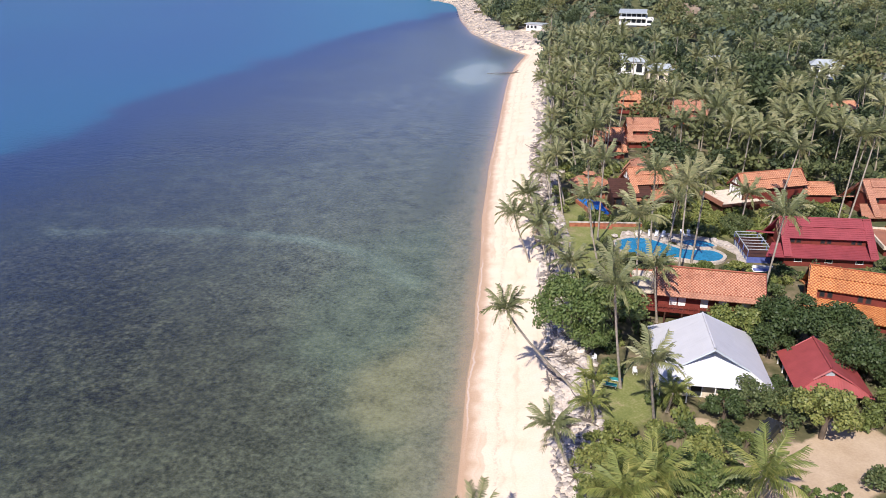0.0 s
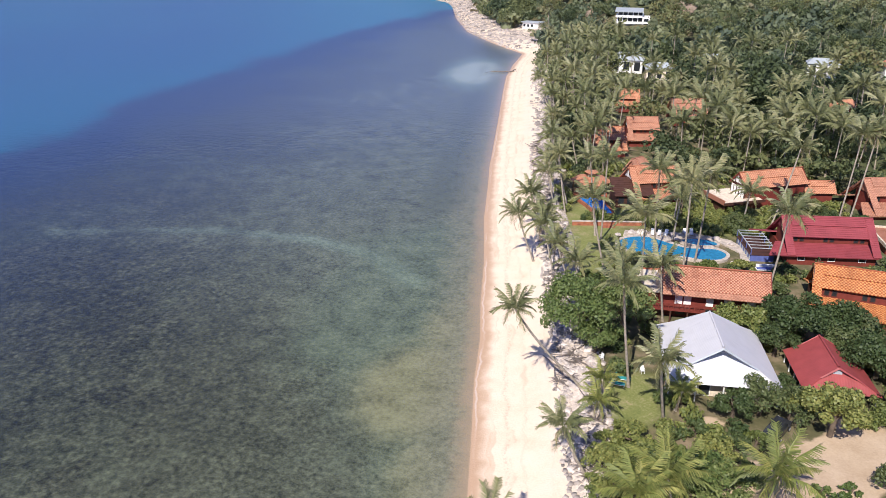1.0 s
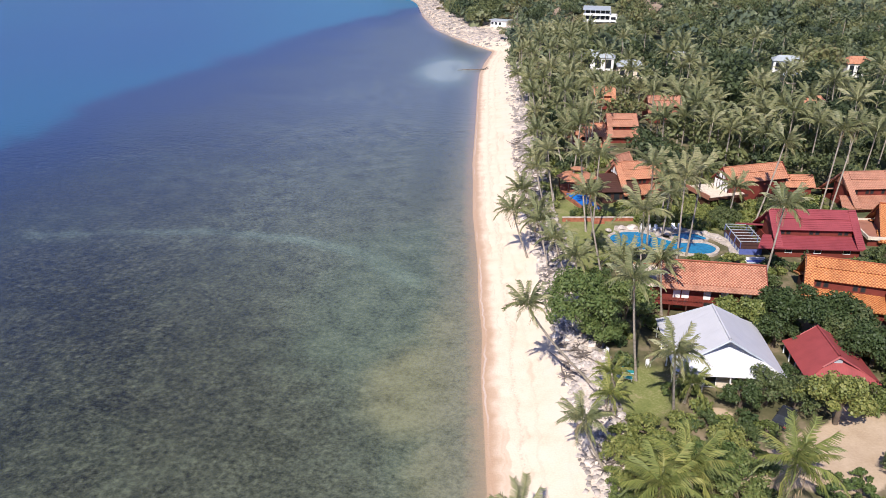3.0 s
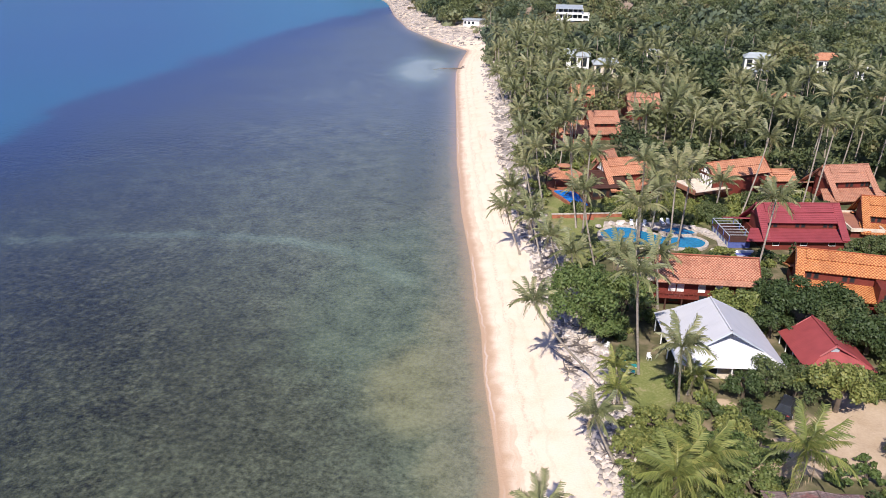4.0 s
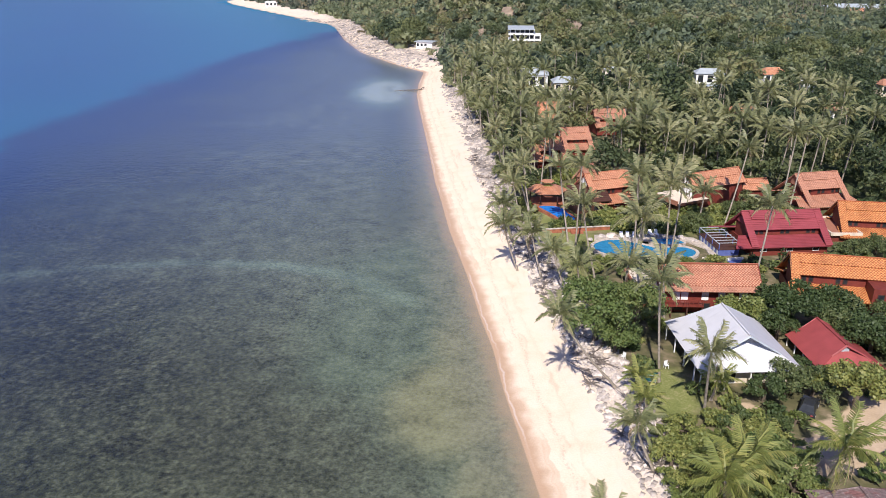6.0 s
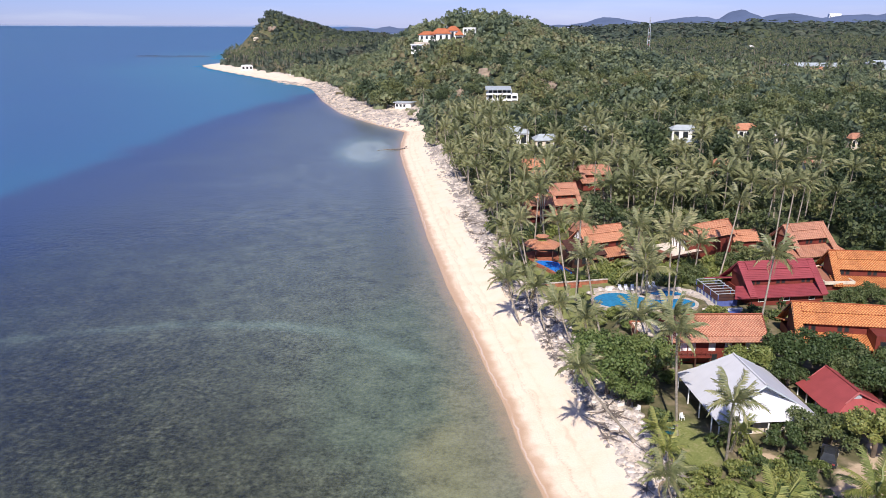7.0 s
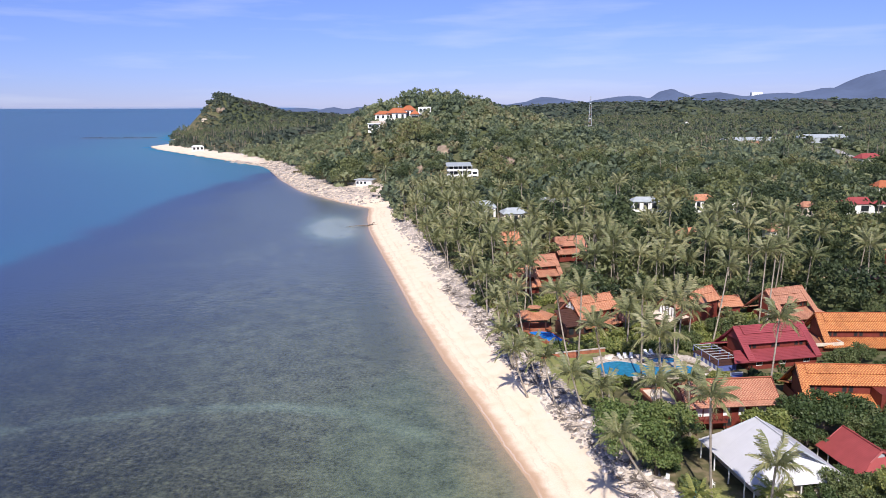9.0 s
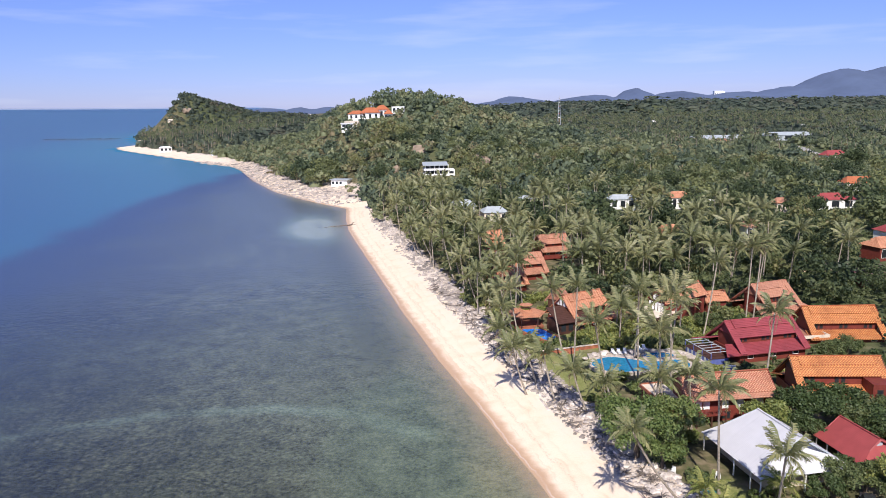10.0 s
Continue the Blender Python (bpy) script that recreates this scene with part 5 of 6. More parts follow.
def pool(name, label, pts, z, water, rim, wide=0.55, per=8):
    cx, cy = sum(p[0] for p in pts) / len(pts), sum(p[1] for p in pts) / len(pts)
    ob = root(name, cx, cy, 2.6, 0, label, "swimming pool")
    line = ring_points([(x - cx, y - cy) for x, y in pts], per)
    area = sum(a.x * b.y - b.x * a.y for a, b in zip(line, line[1:] + line[:1]))
    if area < 0:
        line = line[::-1]
    v, f = band(line, -0.05, wide, -0.4, z - 2.6 + 0.1)
    link_mesh("coping", v, f, rim, ob)
    link_mesh("pool_water", [(p.x, p.y, z - 2.6) for p in line], [tuple(range(len(line)))], water, ob)
    return ob


pool("swimming_pool", "curved blue swimming pool with a pale stone rim", [(-12.6, 124.3), (-11.5, 121.5), (-8.5, 120.1), (-5, 120.6), (-1.5, 121.5), (2, 121.5), (4.6, 122.8), (5.3, 125.4), (3.6, 127.1), (1, 126.5), (-1.5, 125.9), (-4.4, 127.0), (-8, 128.4), (-11, 127.2)], 3.2, M_POOL, M_STONE)
pool("whirlpool", "small oval blue pool with a stone rim", [(-2.4, 129.0), (-0.8, 127.8), (1.6, 127.9), (3.6, 129.2), (2.6, 130.6), (0, 130.9)], 3.22, M_POOL, M_STONE, 0.35)
pool("swimming_pool", "angular deep blue pool beside the pavilion", [(-24.6, 145.0), (-22.0, 141.2), (-19.0, 137.2), (-16.4, 137.8), (-18.3, 141.8), (-20.4, 145.6)], 3.25, M_POOL2, M_BRICK, 0.4, 3)

pv = [(-12.5, 128.2), (-8.0, 129.3), (-4.2, 127.9), (-3.2, 130.6), (-0.4, 132.0), (2.8, 131.8), (5.0, 129.8), (7.2, 127.6), (7.6, 124.0), (9.0, 124.5), (8.6, 129.0), (5.5, 132.8), (-1.0, 133.8), (-6.5, 131.8), (-12.6, 130.4)]
poly_slab("pavement", [(x, y, 3.12) for x, y in pv], 0.5, M_STONE)
tagged(bpy.data.objects["pavement"], "pale stone paving beside the pool", "paving", kind="structure")


def hedge(line, wide, high, label):
    """A clipped low hedge along a line of points."""
    r = random.Random(44)
    x0, y0 = line[0]
    g = ground_at(x0, y0)
    ob = root("hedge", x0, y0, g, 0, label, "hedge")
    blobs = []
    for (ax, ay), (bx, by) in zip(line, line[1:]):
        n = int(math.hypot(bx - ax, by - ay) / 0.5) + 1
        for i in range(n):
            t = i / n
            blobs.append(((ax + (bx - ax) * t - x0, ay + (by - ay) * t - y0, high * 0.55), (wide, wide, high * 0.55)))
    V, Q = leaf_cloud(r, blobs, len(blobs) * 40, 0.2, 0.6, 0.7)
    big_mesh("foliage", V, Q, M_SCRUB, None, ob)


hedge([(-10.5, 117.6), (-13.2, 118.8), (-14.8, 121.2), (-15.2, 124.2), (-14.2, 127.0)], 0.55, 0.9, "low yellowish green hedge beside the swimming pool")


def lounger(x, y, z, rot, frame_mat, pad, label):
    ob = root("sun_lounger", x, y, z, rot, label, "sun lounger", "sun loungers")
    box("frame", -0.33, 0.33, -0.95, 0.95, 0.26, 0.32, frame_mat, ob, "", 0.01)
    box("mattress", -0.3, 0.3, -0.93, 0.3, 0.322, 0.42, pad, ob, "", 0.03)
    back = box("backrest", -0.3, 0.3, 0.0, 0.72, 0.0, 0.1, pad, ob, "", 0.03)
    back.matrix_basis = pose(0, 0.32, 0.34, 38, 0, 0)
    for a in (-0.28, 0.28):
        for b in (-0.85, 0.8):
            box("leg", a - 0.03, a + 0.03, b - 0.03, b + 0.03, 0, 0.26, frame_mat, ob)
    return ob


for i, (lx, ly, lr) in enumerate(((-7.6, 130.2, 10), (-6.5, 130.5, 5), (-5.4, 130.7, -5), (-2.2, 132.6, 20), (-1.2, 132.9, 10))):
    lounger(lx, ly, 3.12, lr, M_WHITE, M_WHITE, "white sun lounger beside the swimming pool")
for lx, ly in ((-4.4, 79.2), (-4.0, 80.6)):
    lounger(lx, ly, ground_at(lx, ly), 95, M_WHITE, M_TEAL, "sun lounger with a teal cushion on the lawn")


def garden_chair(x, y, rot):
    ob = root("garden_chair", x, y, ground_at(x, y), rot, "white plastic garden chair on the lawn", "chair", "garden chairs")
    box("seat", -0.24, 0.24, -0.24, 0.24, 0.4, 0.45, M_WHITE, ob)
    box("backrest", -0.24, 0.24, 0.2, 0.26, 0.45, 0.95, M_WHITE, ob)
    for a in (-0.21, 0.21):
        for b in (-0.21, 0.21):
            box("leg", a - 0.025, a + 0.025, b - 0.025, b + 0.025, 0, 0.4, M_WHITE, ob)
        box("armrest", a - 0.03, a + 0.03, -0.22, 0.22, 0.62, 0.66, M_WHITE, ob)


garden_chair(-2.0, 83.2, 30)
garden_chair(-7.4, 84.4, -40)

# brick terrace wall beside the deep blue pool
gw = root("garden_wall", -16.2, 132.6, 2.7, 21, "low brown brick terrace wall with a flat coping", "wall")
box("wall", -6.6, 6.8, -0.2, 0.2, -0.3, 0.75, M_BRICK, gw)
box("coping", -6.7, 6.9, -0.28, 0.28, 0.752, 0.85, M_STONE, gw)
for s0 in range(5):
    box("step", -1.2, 1.2, -0.5 - 0.32 * s0, -0.2 - 0.32 * s0, -0.3, 0.6 - 0.16 * s0, M_BRICK, gw)


def pavilion(x, y, rad, eave, top, ground):
    ob = root("pavilion", x, y, ground, 12, "six-sided open pavilion under an orange tile roof", "pavilion")
    n = 6
    e, t = eave - ground, top - ground
    P = [Vector((rad * math.cos(2 * math.pi * i / n), rad * math.sin(2 * math.pi * i / n), e)) for i in range(n)]
    cap = [Vector((p.x, p.y, t - 0.55)) for p in (q * 0.28 for q in P)]
    for i in range(n):
        slab("roof", [P[i], P[(i + 1) % n], cap[(i + 1) % n], cap[i]], 0.12, M_CLAY, ob, "", 7, 0.05)
        slab("cap", [cap[i] * 1.25 + Vector((0, 0, 0.0)), cap[(i + 1) % n] * 1.25, Vector((0, 0, t + 0.5))], 0.1, M_CLAY, ob)
        v, f = tube([P[i] * 0.82 - Vector((0, 0, e * 0.82)), P[i] * 0.82 + Vector((0, 0, e * 0.2))], [0.12, 0.12], 8)
        link_mesh("post", v, f, M_DARKWOOD, ob)
    bm = bmesh.new()
    bmesh.ops.create_cone(bm, cap_ends=True, segments=6, radius1=rad * 0.9, radius2=rad * 0.9, depth=0.4)
    part("floor", bm, M_BRICK, ob)
    return ob


pavilion(-23.3, 149.6, 4.4, 5.7, 7.2, 3.0)

# dark timber wing between the pavilion and the gabled house
wing = root("timber_wing", -14.4, 147.4, 2.9, 25, "dark timber wing with a low brown roof beside the blue pool", "house")
slab("roof", [(-4.4, -3.6, 2.4), (3.6, -3.6, 2.4), (3.6, 2.0, 4.6), (-4.4, 2.0, 4.6)], 0.14, M_DARKWOOD, wing, "", 10, 0.04)
box("wall", -4.0, 3.2, -3.0, 2.0, -0.3, 2.4, M_DARKWOOD, wing)
for i in range(4):
    facing(wing, "window", -3.6 + i * 1.75, -2.3 + i * 1.75, 0.4, 2.1, -3.0, M_GLASS, M_DARKWOOD)

# balcony, terrace and canopy of the terracotta house
terr = [o for o in bpy.data.objects if o.name.startswith("terracotta_house")][0]
box("balcony_floor", -8.3, -1.2, -4.4, -2.2, 1.75, 1.95, M_REDWALL, terr)
for i in range(11):
    x = -8.2 + i * 0.69
    box("baluster", x - 0.05, x + 0.05, -4.35, -4.28, 1.95, 2.75, M_REDWALL, terr)
box("balcony_rail", -8.3, -1.2, -4.4, -4.25, 2.76, 2.86, M_REDWALL, terr)
for x in (-8.1, -5.8, -3.5, -1.3):
    box("post", x - 0.1, x + 0.1, -4.3, -4.1, -0.2, 1.75, M_DARKWOOD, terr)
for x0, x1 in ((-5.2, -4.2), (-4.0, -3.0), (-1.0, 0.0), (1.4, 2.4), (4.4, 5.6)):
    facing(terr, "door", x0, x1, 1.96, 4.1, -2.32, M_WHITE, M_WHITE, "white painted balcony door")
for x0 in (-5.0, -1.0, 3.0):
    facing(terr, "window", x0, x0 + 1.4, 0.3, 1.5, -2.32, M_GLASS, M_DARKWOOD)
slab("eave_roof", [(-7.4, -3.8, 3.95), (7.4, -3.8, 3.95), (7.4, -2.6, 4.55), (-7.4, -2.6, 4.55)], 0.1, M_OLDTILE, terr, "", 4, 0.04)
can = root("terrace", -4.4, 104.6, 2.8, 14, "cream terrace roof edged with brown tiles", "terrace")
box("roof_slab", -2.0, 1.8, -4.0, 3.6, 2.85, 3.05, M_CREAM, can)
box("edging", -2.2, -2.0, -4.1, 3.7, 2.8, 3.25, M_BRICK, can)
box("edging", -2.0, 1.9, 3.6, 3.8, 2.8, 3.25, M_BRICK, can)
box("wall", -1.8, 1.8, -3.6, 3.4, -0.3, 2.84, M_REDWALL, can)

# balcony wing of the nearer orange house
oh = [o for o in bpy.data.objects if o.name == "orange_house"][0]
box("wing_wall", 3.4, 7.2, -5.95, -2.6, -0.3, 4.1, M_REDWALL, oh)
box("balcony_floor", 3.2, 8.8, -7.5, -5.96, 1.15, 1.35, M_OLDTILE, oh)
box("balcony_rail", 3.2, 8.8, -7.5, -7.4, 2.2, 2.3, M_STONE, oh)
for i in range(15):
    x = 3.3 + i * 0.38
    box("baluster", x - 0.05, x + 0.05, -7.49, -7.41, 1.352, 2.198, M_STONE, oh)
for x in (3.4, 6.0, 8.6):
    box("post", x - 0.1, x + 0.1, -7.4, -7.2, -0.3, 1.15, M_DARKWOOD, oh)
for x in (4.0, 5.6):
    facing(oh, "window", x, x + 1.0, 1.7, 3.3, -5.95, M_GLASS, M_DARKWOOD)

# blue painted terrace with white beams at the crimson house
bt = root("blue_terrace", 9.6, 129.2, 2.5, 17, "blue painted terrace under grey open roof beams", "terrace")
box("platform", -1.9, 1.9, -4.0, 4.2, -0.3, 1.5, M_BLUEPAINT, bt)
box("floor", -2.0, 2.0, -4.1, 4.3, 1.502, 1.6, M_DARKWOOD, bt)
for i in range(7):
    y = -4.0 + i * 1.35
    box("beam", -2.1, 2.1, y - 0.045, y + 0.045, 2.75, 2.84, M_GREYROOF, bt)
for x in (-1.9, 1.9):
    box("rail", x - 0.06, x + 0.06, -4.2, 4.4, 2.62, 2.74, M_GREYROOF, bt)
    for y in (-4.2, -1.3, 1.5, 4.4):
        box("post", x - 0.06, x + 0.06, y - 0.06, y + 0.06, 1.6, 2.62, M_BLUEPAINT, bt)
for i in range(6):
    y = -4.0 + i * 1.4
    box("panel", -1.98, -1.91, y, y + 0.5, 0.0, 1.45, M_GREYROOF, bt)
sofa = root("garden_sofa", 11.6, 122.4, 2.55, 17, "blue and white cushioned garden sofa", "sofa")
box("base", -1.6, 1.6, -0.6, 0.6, 0, 0.45, M_WHITE, sofa, "", 0.04)
box("cushion", -1.5, 1.5, -0.55, 0.25, 0.452, 0.62, M_BLUEPAINT, sofa, "", 0.05)
box("backrest", -1.6, 1.6, 0.3, 0.6, 0.452, 1.0, M_WHITE, sofa, "", 0.05)

# flat-roofed link between the crimson and the orange house
lk = root("flat_roofed_link", 31.6, 141.0, 2.6, 12, "flat-roofed link with a dark deck and cream striped edge", "building")
box("roof_deck", -2.7, 2.7, -4.6, 4.6, 1.9, 2.1, M_OLDTILE, lk)
box("wall", -2.5, 2.5, -4.3, 4.3, -0.3, 1.9, M_REDWALL, lk)
for a, b, c, d in ((-2.9, 2.9, -4.9, -4.6), (-2.9, 2.9, 4.6, 4.9), (-2.9, -2.6, -4.6, 4.6), (2.6, 2.9, -4.6, 4.6)):
    box("edging", a, b, c, d, 1.85, 2.4, M_CREAM, lk)
# terrace before the white gable of the orange-roofed house
gt = root("terrace", 3.4, 151.6, 2.9, 38, "pale roof terrace with a wooden rail before the gabled house", "terrace")
slab("roof", [(-3.4, -4.2, 2.2), (5.6, -4.2, 2.2), (5.6, 3.0, 2.75), (-3.4, 3.0, 2.75)], 0.14, M_CREAM, gt)
box("edging", -3.4, 5.7, -4.45, -4.2, 1.95, 2.45, M_DARKWOOD, gt)
box("edging", -3.45, -3.2, -4.2, 3.4, 2.0, 2.9, M_OLDTILE, gt)
box("wall", -2.8, 3.0, -3.2, 3.2, -0.3, 2.1, M_DARKWOOD, gt)
for x in (-3.0, -1.0, 1.2, 3.2):
    box("post", x - 0.1, x + 0.1, -4.0, -3.8, -0.3, 2.1, M_DARKWOOD, gt)

# ---- broadleaf trees and scrub of the gardens ----
TREES = [(-11.2, 89.4, 6.4, 11.2, 0), (-6.2, 90.8, 4.8, 11.0, 0), (-8.5, 86.0, 4.0, 8.0, 0), (15.2, 98.6, 5.2, 10.4, 0), (8.6, 96.6, 4.2, 8.8, 1), (13.0, 93.6, 3.4, 7.8, 0), (20.6, 95.4, 3.6, 8.0, 0), (21.0, 100.5, 4.6, 9.2, 0),
         (24.5, 92.5, 5.0, 8.6, 0), (30.0, 93.0, 5.5, 8.4, 0), (18.8, 78.0, 4.6, 9.2, 1), (14.6, 79.6, 2.9, 7.2, 0), (8.8, 77.6, 3.0, 6.8, 0), (11.6, 79.2, 3.1, 7.5, 0), (25.5, 84.0, 3.2, 6.4, 1),
         (-2.6, 63.0, 2.6, 5.2, 1), (1.2, 64.6, 2.8, 5.4, 1), (4.6, 61.4, 3.2, 6.2, 0), (-0.4, 59.4, 2.6, 5.2, 1), (8.6, 60.2, 2.6, 5.6, 0), (7.4, 69.6, 2.6, 4.9, 1), (3.4, 67.6, 2.2, 4.4, 1), (2.6, 71.6, 1.9, 4.4, 1), (5.4, 72.8, 1.7, 4.2, 0), (-0.6, 68.2, 2.7, 5.2, 1), (-3.0, 67.0, 1.9, 4.4, 1), (9.8, 67.2, 2.2, 4.8, 0), (17.4, 67.7, 1.0, 3.8, 0), (20.2, 68.9, 1.0, 3.8, 0), (25.5, 66.5, 2.2, 4.6, 0), (-2.0, 58.8, 1.9, 4.2, 1), (-0.4, 51.0, 2.2, 4.4, 1),
         (19.6, 65.8, 1.8, 4.6, 0), (17.0, 64.6, 1.5, 4.2, 0), (24.0, 71.0, 2.3, 5.0, 0), (-1.6, 55.0, 2.6, 5.2, 1), (3.5, 52.5, 3.0, 5.6, 0), (7.6, 54.5, 2.6, 5.4, 0), (18.8, 121.6, 0.9, 7.4, 0),
         (6.4, 138.5, 3.4, 6.4, 0), (14.6, 145.5, 3.6, 7.2, 0), (21.5, 146.5, 3.4, 6.0, 0), (27.0, 150.5, 2.4, 5.0, 0), (19.5, 152.0, 2.8, 5.6, 0), (-1.0, 141.0, 2.6, 5.2, 1), (-6.0, 142.5, 2.4, 5.4, 1),
         (3.0, 117.5, 2.2, 5.0, 1), (-8.8, 116.6, 2.0, 4.6, 1), (-2.4, 116.4, 1.8, 4.4, 0), (8.2, 119.5, 2.4, 5.0, 1), (13.2, 113.2, 2.4, 5.2, 0), (31.0, 128.0, 3.4, 6.4, 0), (36.0, 131.0, 3.6, 6.6, 0), (27.0, 122.0, 3.0, 5.8, 0), (37.0, 122.0, 3.6, 6.8, 0),
         (-4.4, 136.2, 1.8, 4.6, 1), (6.0, 147.0, 2.2, 5.0, 1), (40.0, 152.0, 3.6, 7.2, 0), (30.5, 104.0, 3.0, 6.0, 0), (-12.0, 112.6, 1.8, 4.2, 1), (-6.6, 112.0, 2.0, 4.6, 0),
         (0.8, 61.6, 2.9, 5.8, 1), (2.6, 58.6, 2.6, 5.2, 1), (6.4, 64.8, 3.0, 6.4, 0), (5.0, 66.4, 1.9, 4.8, 1), (0.6, 66.8, 2.0, 4.6, 1), (8.2, 63.4, 2.8, 6.2, 0), (6.6, 58.0, 2.2, 5.4, 1), (-2.2, 61.2, 1.9, 4.4, 1), (-3.0, 65.0, 1.7, 4.2, 1), (9.6, 71.6, 1.9, 4.6, 0), (11.4, 73.2, 1.6, 4.4, 1),
         (10.8, 60.0, 1.8, 4.6, 1), (9.4, 56.6, 2.0, 4.8, 1), (0.4, 57.0, 1.8, 4.6, 1), (-2.0, 70.0, 1.6, 4.2, 1), (13.8, 84.0, 2.2, 6.0, 0), (-4.8, 82.6, 1.3, 4.0, 1), (1.0, 77.6, 1.4, 4.2, 0), (3.2, 78.0, 1.3, 4.4, 1)]
for tx, ty, tr, tt, kind in TREES:
    big = tr > 4
    tree("broadleaf_tree" if tr > 2.5 else "shrub", tx, ty, tr, tt, rng, ("spreading green broadleaf tree with glossy leaves" if kind == 0 else "yellowish green leafy garden tree") if tr > 2.5 else "rounded leafy garden shrub",
         M_SCRUB if kind else M_LEAF2 if tx < 2 or ty < 70 else M_LEAF, int(500 * tr * tr ** 0.6), 0.38 if big else 0.29, "tree" if tr > 2.5 else "shrub", "garden trees" if tr > 2.5 else "garden shrubs", 0.56 if ty > 89 and tx < -5 else 0.34)


def shrub_mesh(seed, mat):
    r = random.Random(seed)
    blobs = [((r.uniform(-0.5, 0.5), r.uniform(-0.5, 0.5), r.uniform(0.35, 0.7)), (0.5, 0.5, 0.42)) for i in range(6)]
    V, Q = leaf_cloud(r, blobs, 210, 0.28)
    me = bpy.data.meshes.new("foliage")
    me.from_pydata([tuple(v) for v in V], [], [tuple(int(i) for i in q) for q in Q])
    me.materials.append(mat)
    return me


SHRUBS = [shrub_mesh(70, M_LEAF), shrub_mesh(71, M_SCRUB), shrub_mesh(72, M_LEAF), shrub_mesh(73, M_SCRUB)]


def taken(x, y):
    """Whether a house, pool or paving stands there."""
    for cx, cy, hx, hy, rot in ((5.6, 86, 8, 8.5, 14), (18.2, 88.6, 5.5, 6, 14), (4.3, 103.4, 8.5, 5.5, 10), (-4.4, 104.6, 3, 5, 14), (24.6, 111.4, 9, 7.5, 1), (19.2, 132.3, 10, 7.5, 17), (9.6, 129.2, 3, 6.5, 17),
                                (39, 142.4, 9, 7.5, 3), (31.6, 141, 4, 6, 12), (-11.3, 151.8, 6.5, 7, 25), (10.8, 157, 8.5, 4.5, 38), (2.6, 153, 4.5, 5.5, 38), (32, 161, 7, 7.5, 25), (-3.5, 126.5, 11.5, 7.5, 0), (-23.3, 149.6, 5, 5, 0),
                                (-15.6, 147.2, 5.5, 5, 25), (-18.8, 142, 5, 6, 0), (14.5, 57, 6, 6, 14), (-17, 121, 5.5, 10, 0), (-1, 76.5, 5, 5.5, 0), (19, 74, 8, 7, 0), (13, 66, 6, 3, 0), (-16.2, 132, 7.5, 2, 21)):
        c, s = math.cos(radians(rot)), math.sin(radians(rot))
        u, v = (x - cx) * c + (y - cy) * s, -(x - cx) * s + (y - cy) * c
        if abs(u) < hx and abs(v) < hy:
            return True
    return False


r5 = random.Random(55)
beds = []
while len(beds) < 560:
    # the planted beds north of the pool stand thickest
    x, y = (r5.uniform(-40, 45), r5.uniform(52, 175)) if len(beds) < 440 else (r5.uniform(-20, 17), r5.uniform(131, 152))
    d = float(inland(np.array([x]), np.array([y]))[0])
    if 15.2 < d < 75 and not taken(x, y):
        beds.append((x, y))
beds.sort(key=lambda p: p[1])
far_bed = []
for n, (x, y) in enumerate(beds):
    s = r5.uniform(0.9, 1.9)
    m = pose(0, 0, 0, 0, 0, r5.uniform(0, 360)) @ Matrix.Diagonal((s, s, s * r5.uniform(0.8, 1.3), 1))
    me = SHRUBS[r5.randrange(4)]
    if n >= 290:
        far_bed.append((me, Matrix.Translation((x, y, ground_at(x, y) - 0.1)) @ m))
        continue
    ob = root("garden_shrub", x, y, ground_at(x, y) - 0.1, 0, "low leafy garden shrub", "shrub", "garden shrubs")
    fo = new("foliage", me)
    fo.parent = ob
    fo.matrix_basis = m
shrub_verts, shrub_quads = [], []
for me, m in far_bed:
    k0 = len(shrub_verts)
    shrub_verts += [tuple(m @ v.co) for v in me.vertices]
    shrub_quads += [[k0 + i for i in p.vertices] for p in me.polygons]
tagged(big_mesh("shrubs", shrub_verts, shrub_quads, M_SCRUB), "leafy yellowish green shrubs of the farther garden beds", "shrubs", kind="stuff")

# ---- rocks and driftwood along the bank ----
def rock_mesh(seed, mat):
    r = random.Random(seed)
    bm = bmesh.new()
    bmesh.ops.create_icosphere(bm, subdivisions=2, radius=0.5)
    a = Vector((r.uniform(-9, 9), r.uniform(-9, 9), r.uniform(-9, 9)))
    for v in bm.verts:
        n = noise.noise(v.co * 2.1 + a)
        v.co *= 1 + 0.55 * n
        v.co.z *= 0.62
        v.co.x *= 1.25
    me = bpy.data.meshes.new("rock")
    bm.to_mesh(me)
    bm.free()
    me.materials.append(mat)
    return me


ROCKS = [rock_mesh(s, M_ROCK) for s in range(80, 87)]
TAN_ROCKS = [rock_mesh(s, M_TANROCK) for s in range(80, 87)]
WET_ROCKS = [rock_mesh(s, M_WETROCK) for s in range(80, 87)]
r6 = random.Random(66)


def shore_spot(r, y0, y1, d0, d1):
    while True:
        y = r.uniform(y0, y1)
        i = next(k for k in range(len(SHORE) - 1) if SHORE[k + 1][1] >= y)
        (ax, ay), (bx, by) = SHORE[i], SHORE[i + 1]
        x = ax + (bx - ax) * (y - ay) / (by - ay) + r.uniform(d0, d1) * 1.06
        return x, y


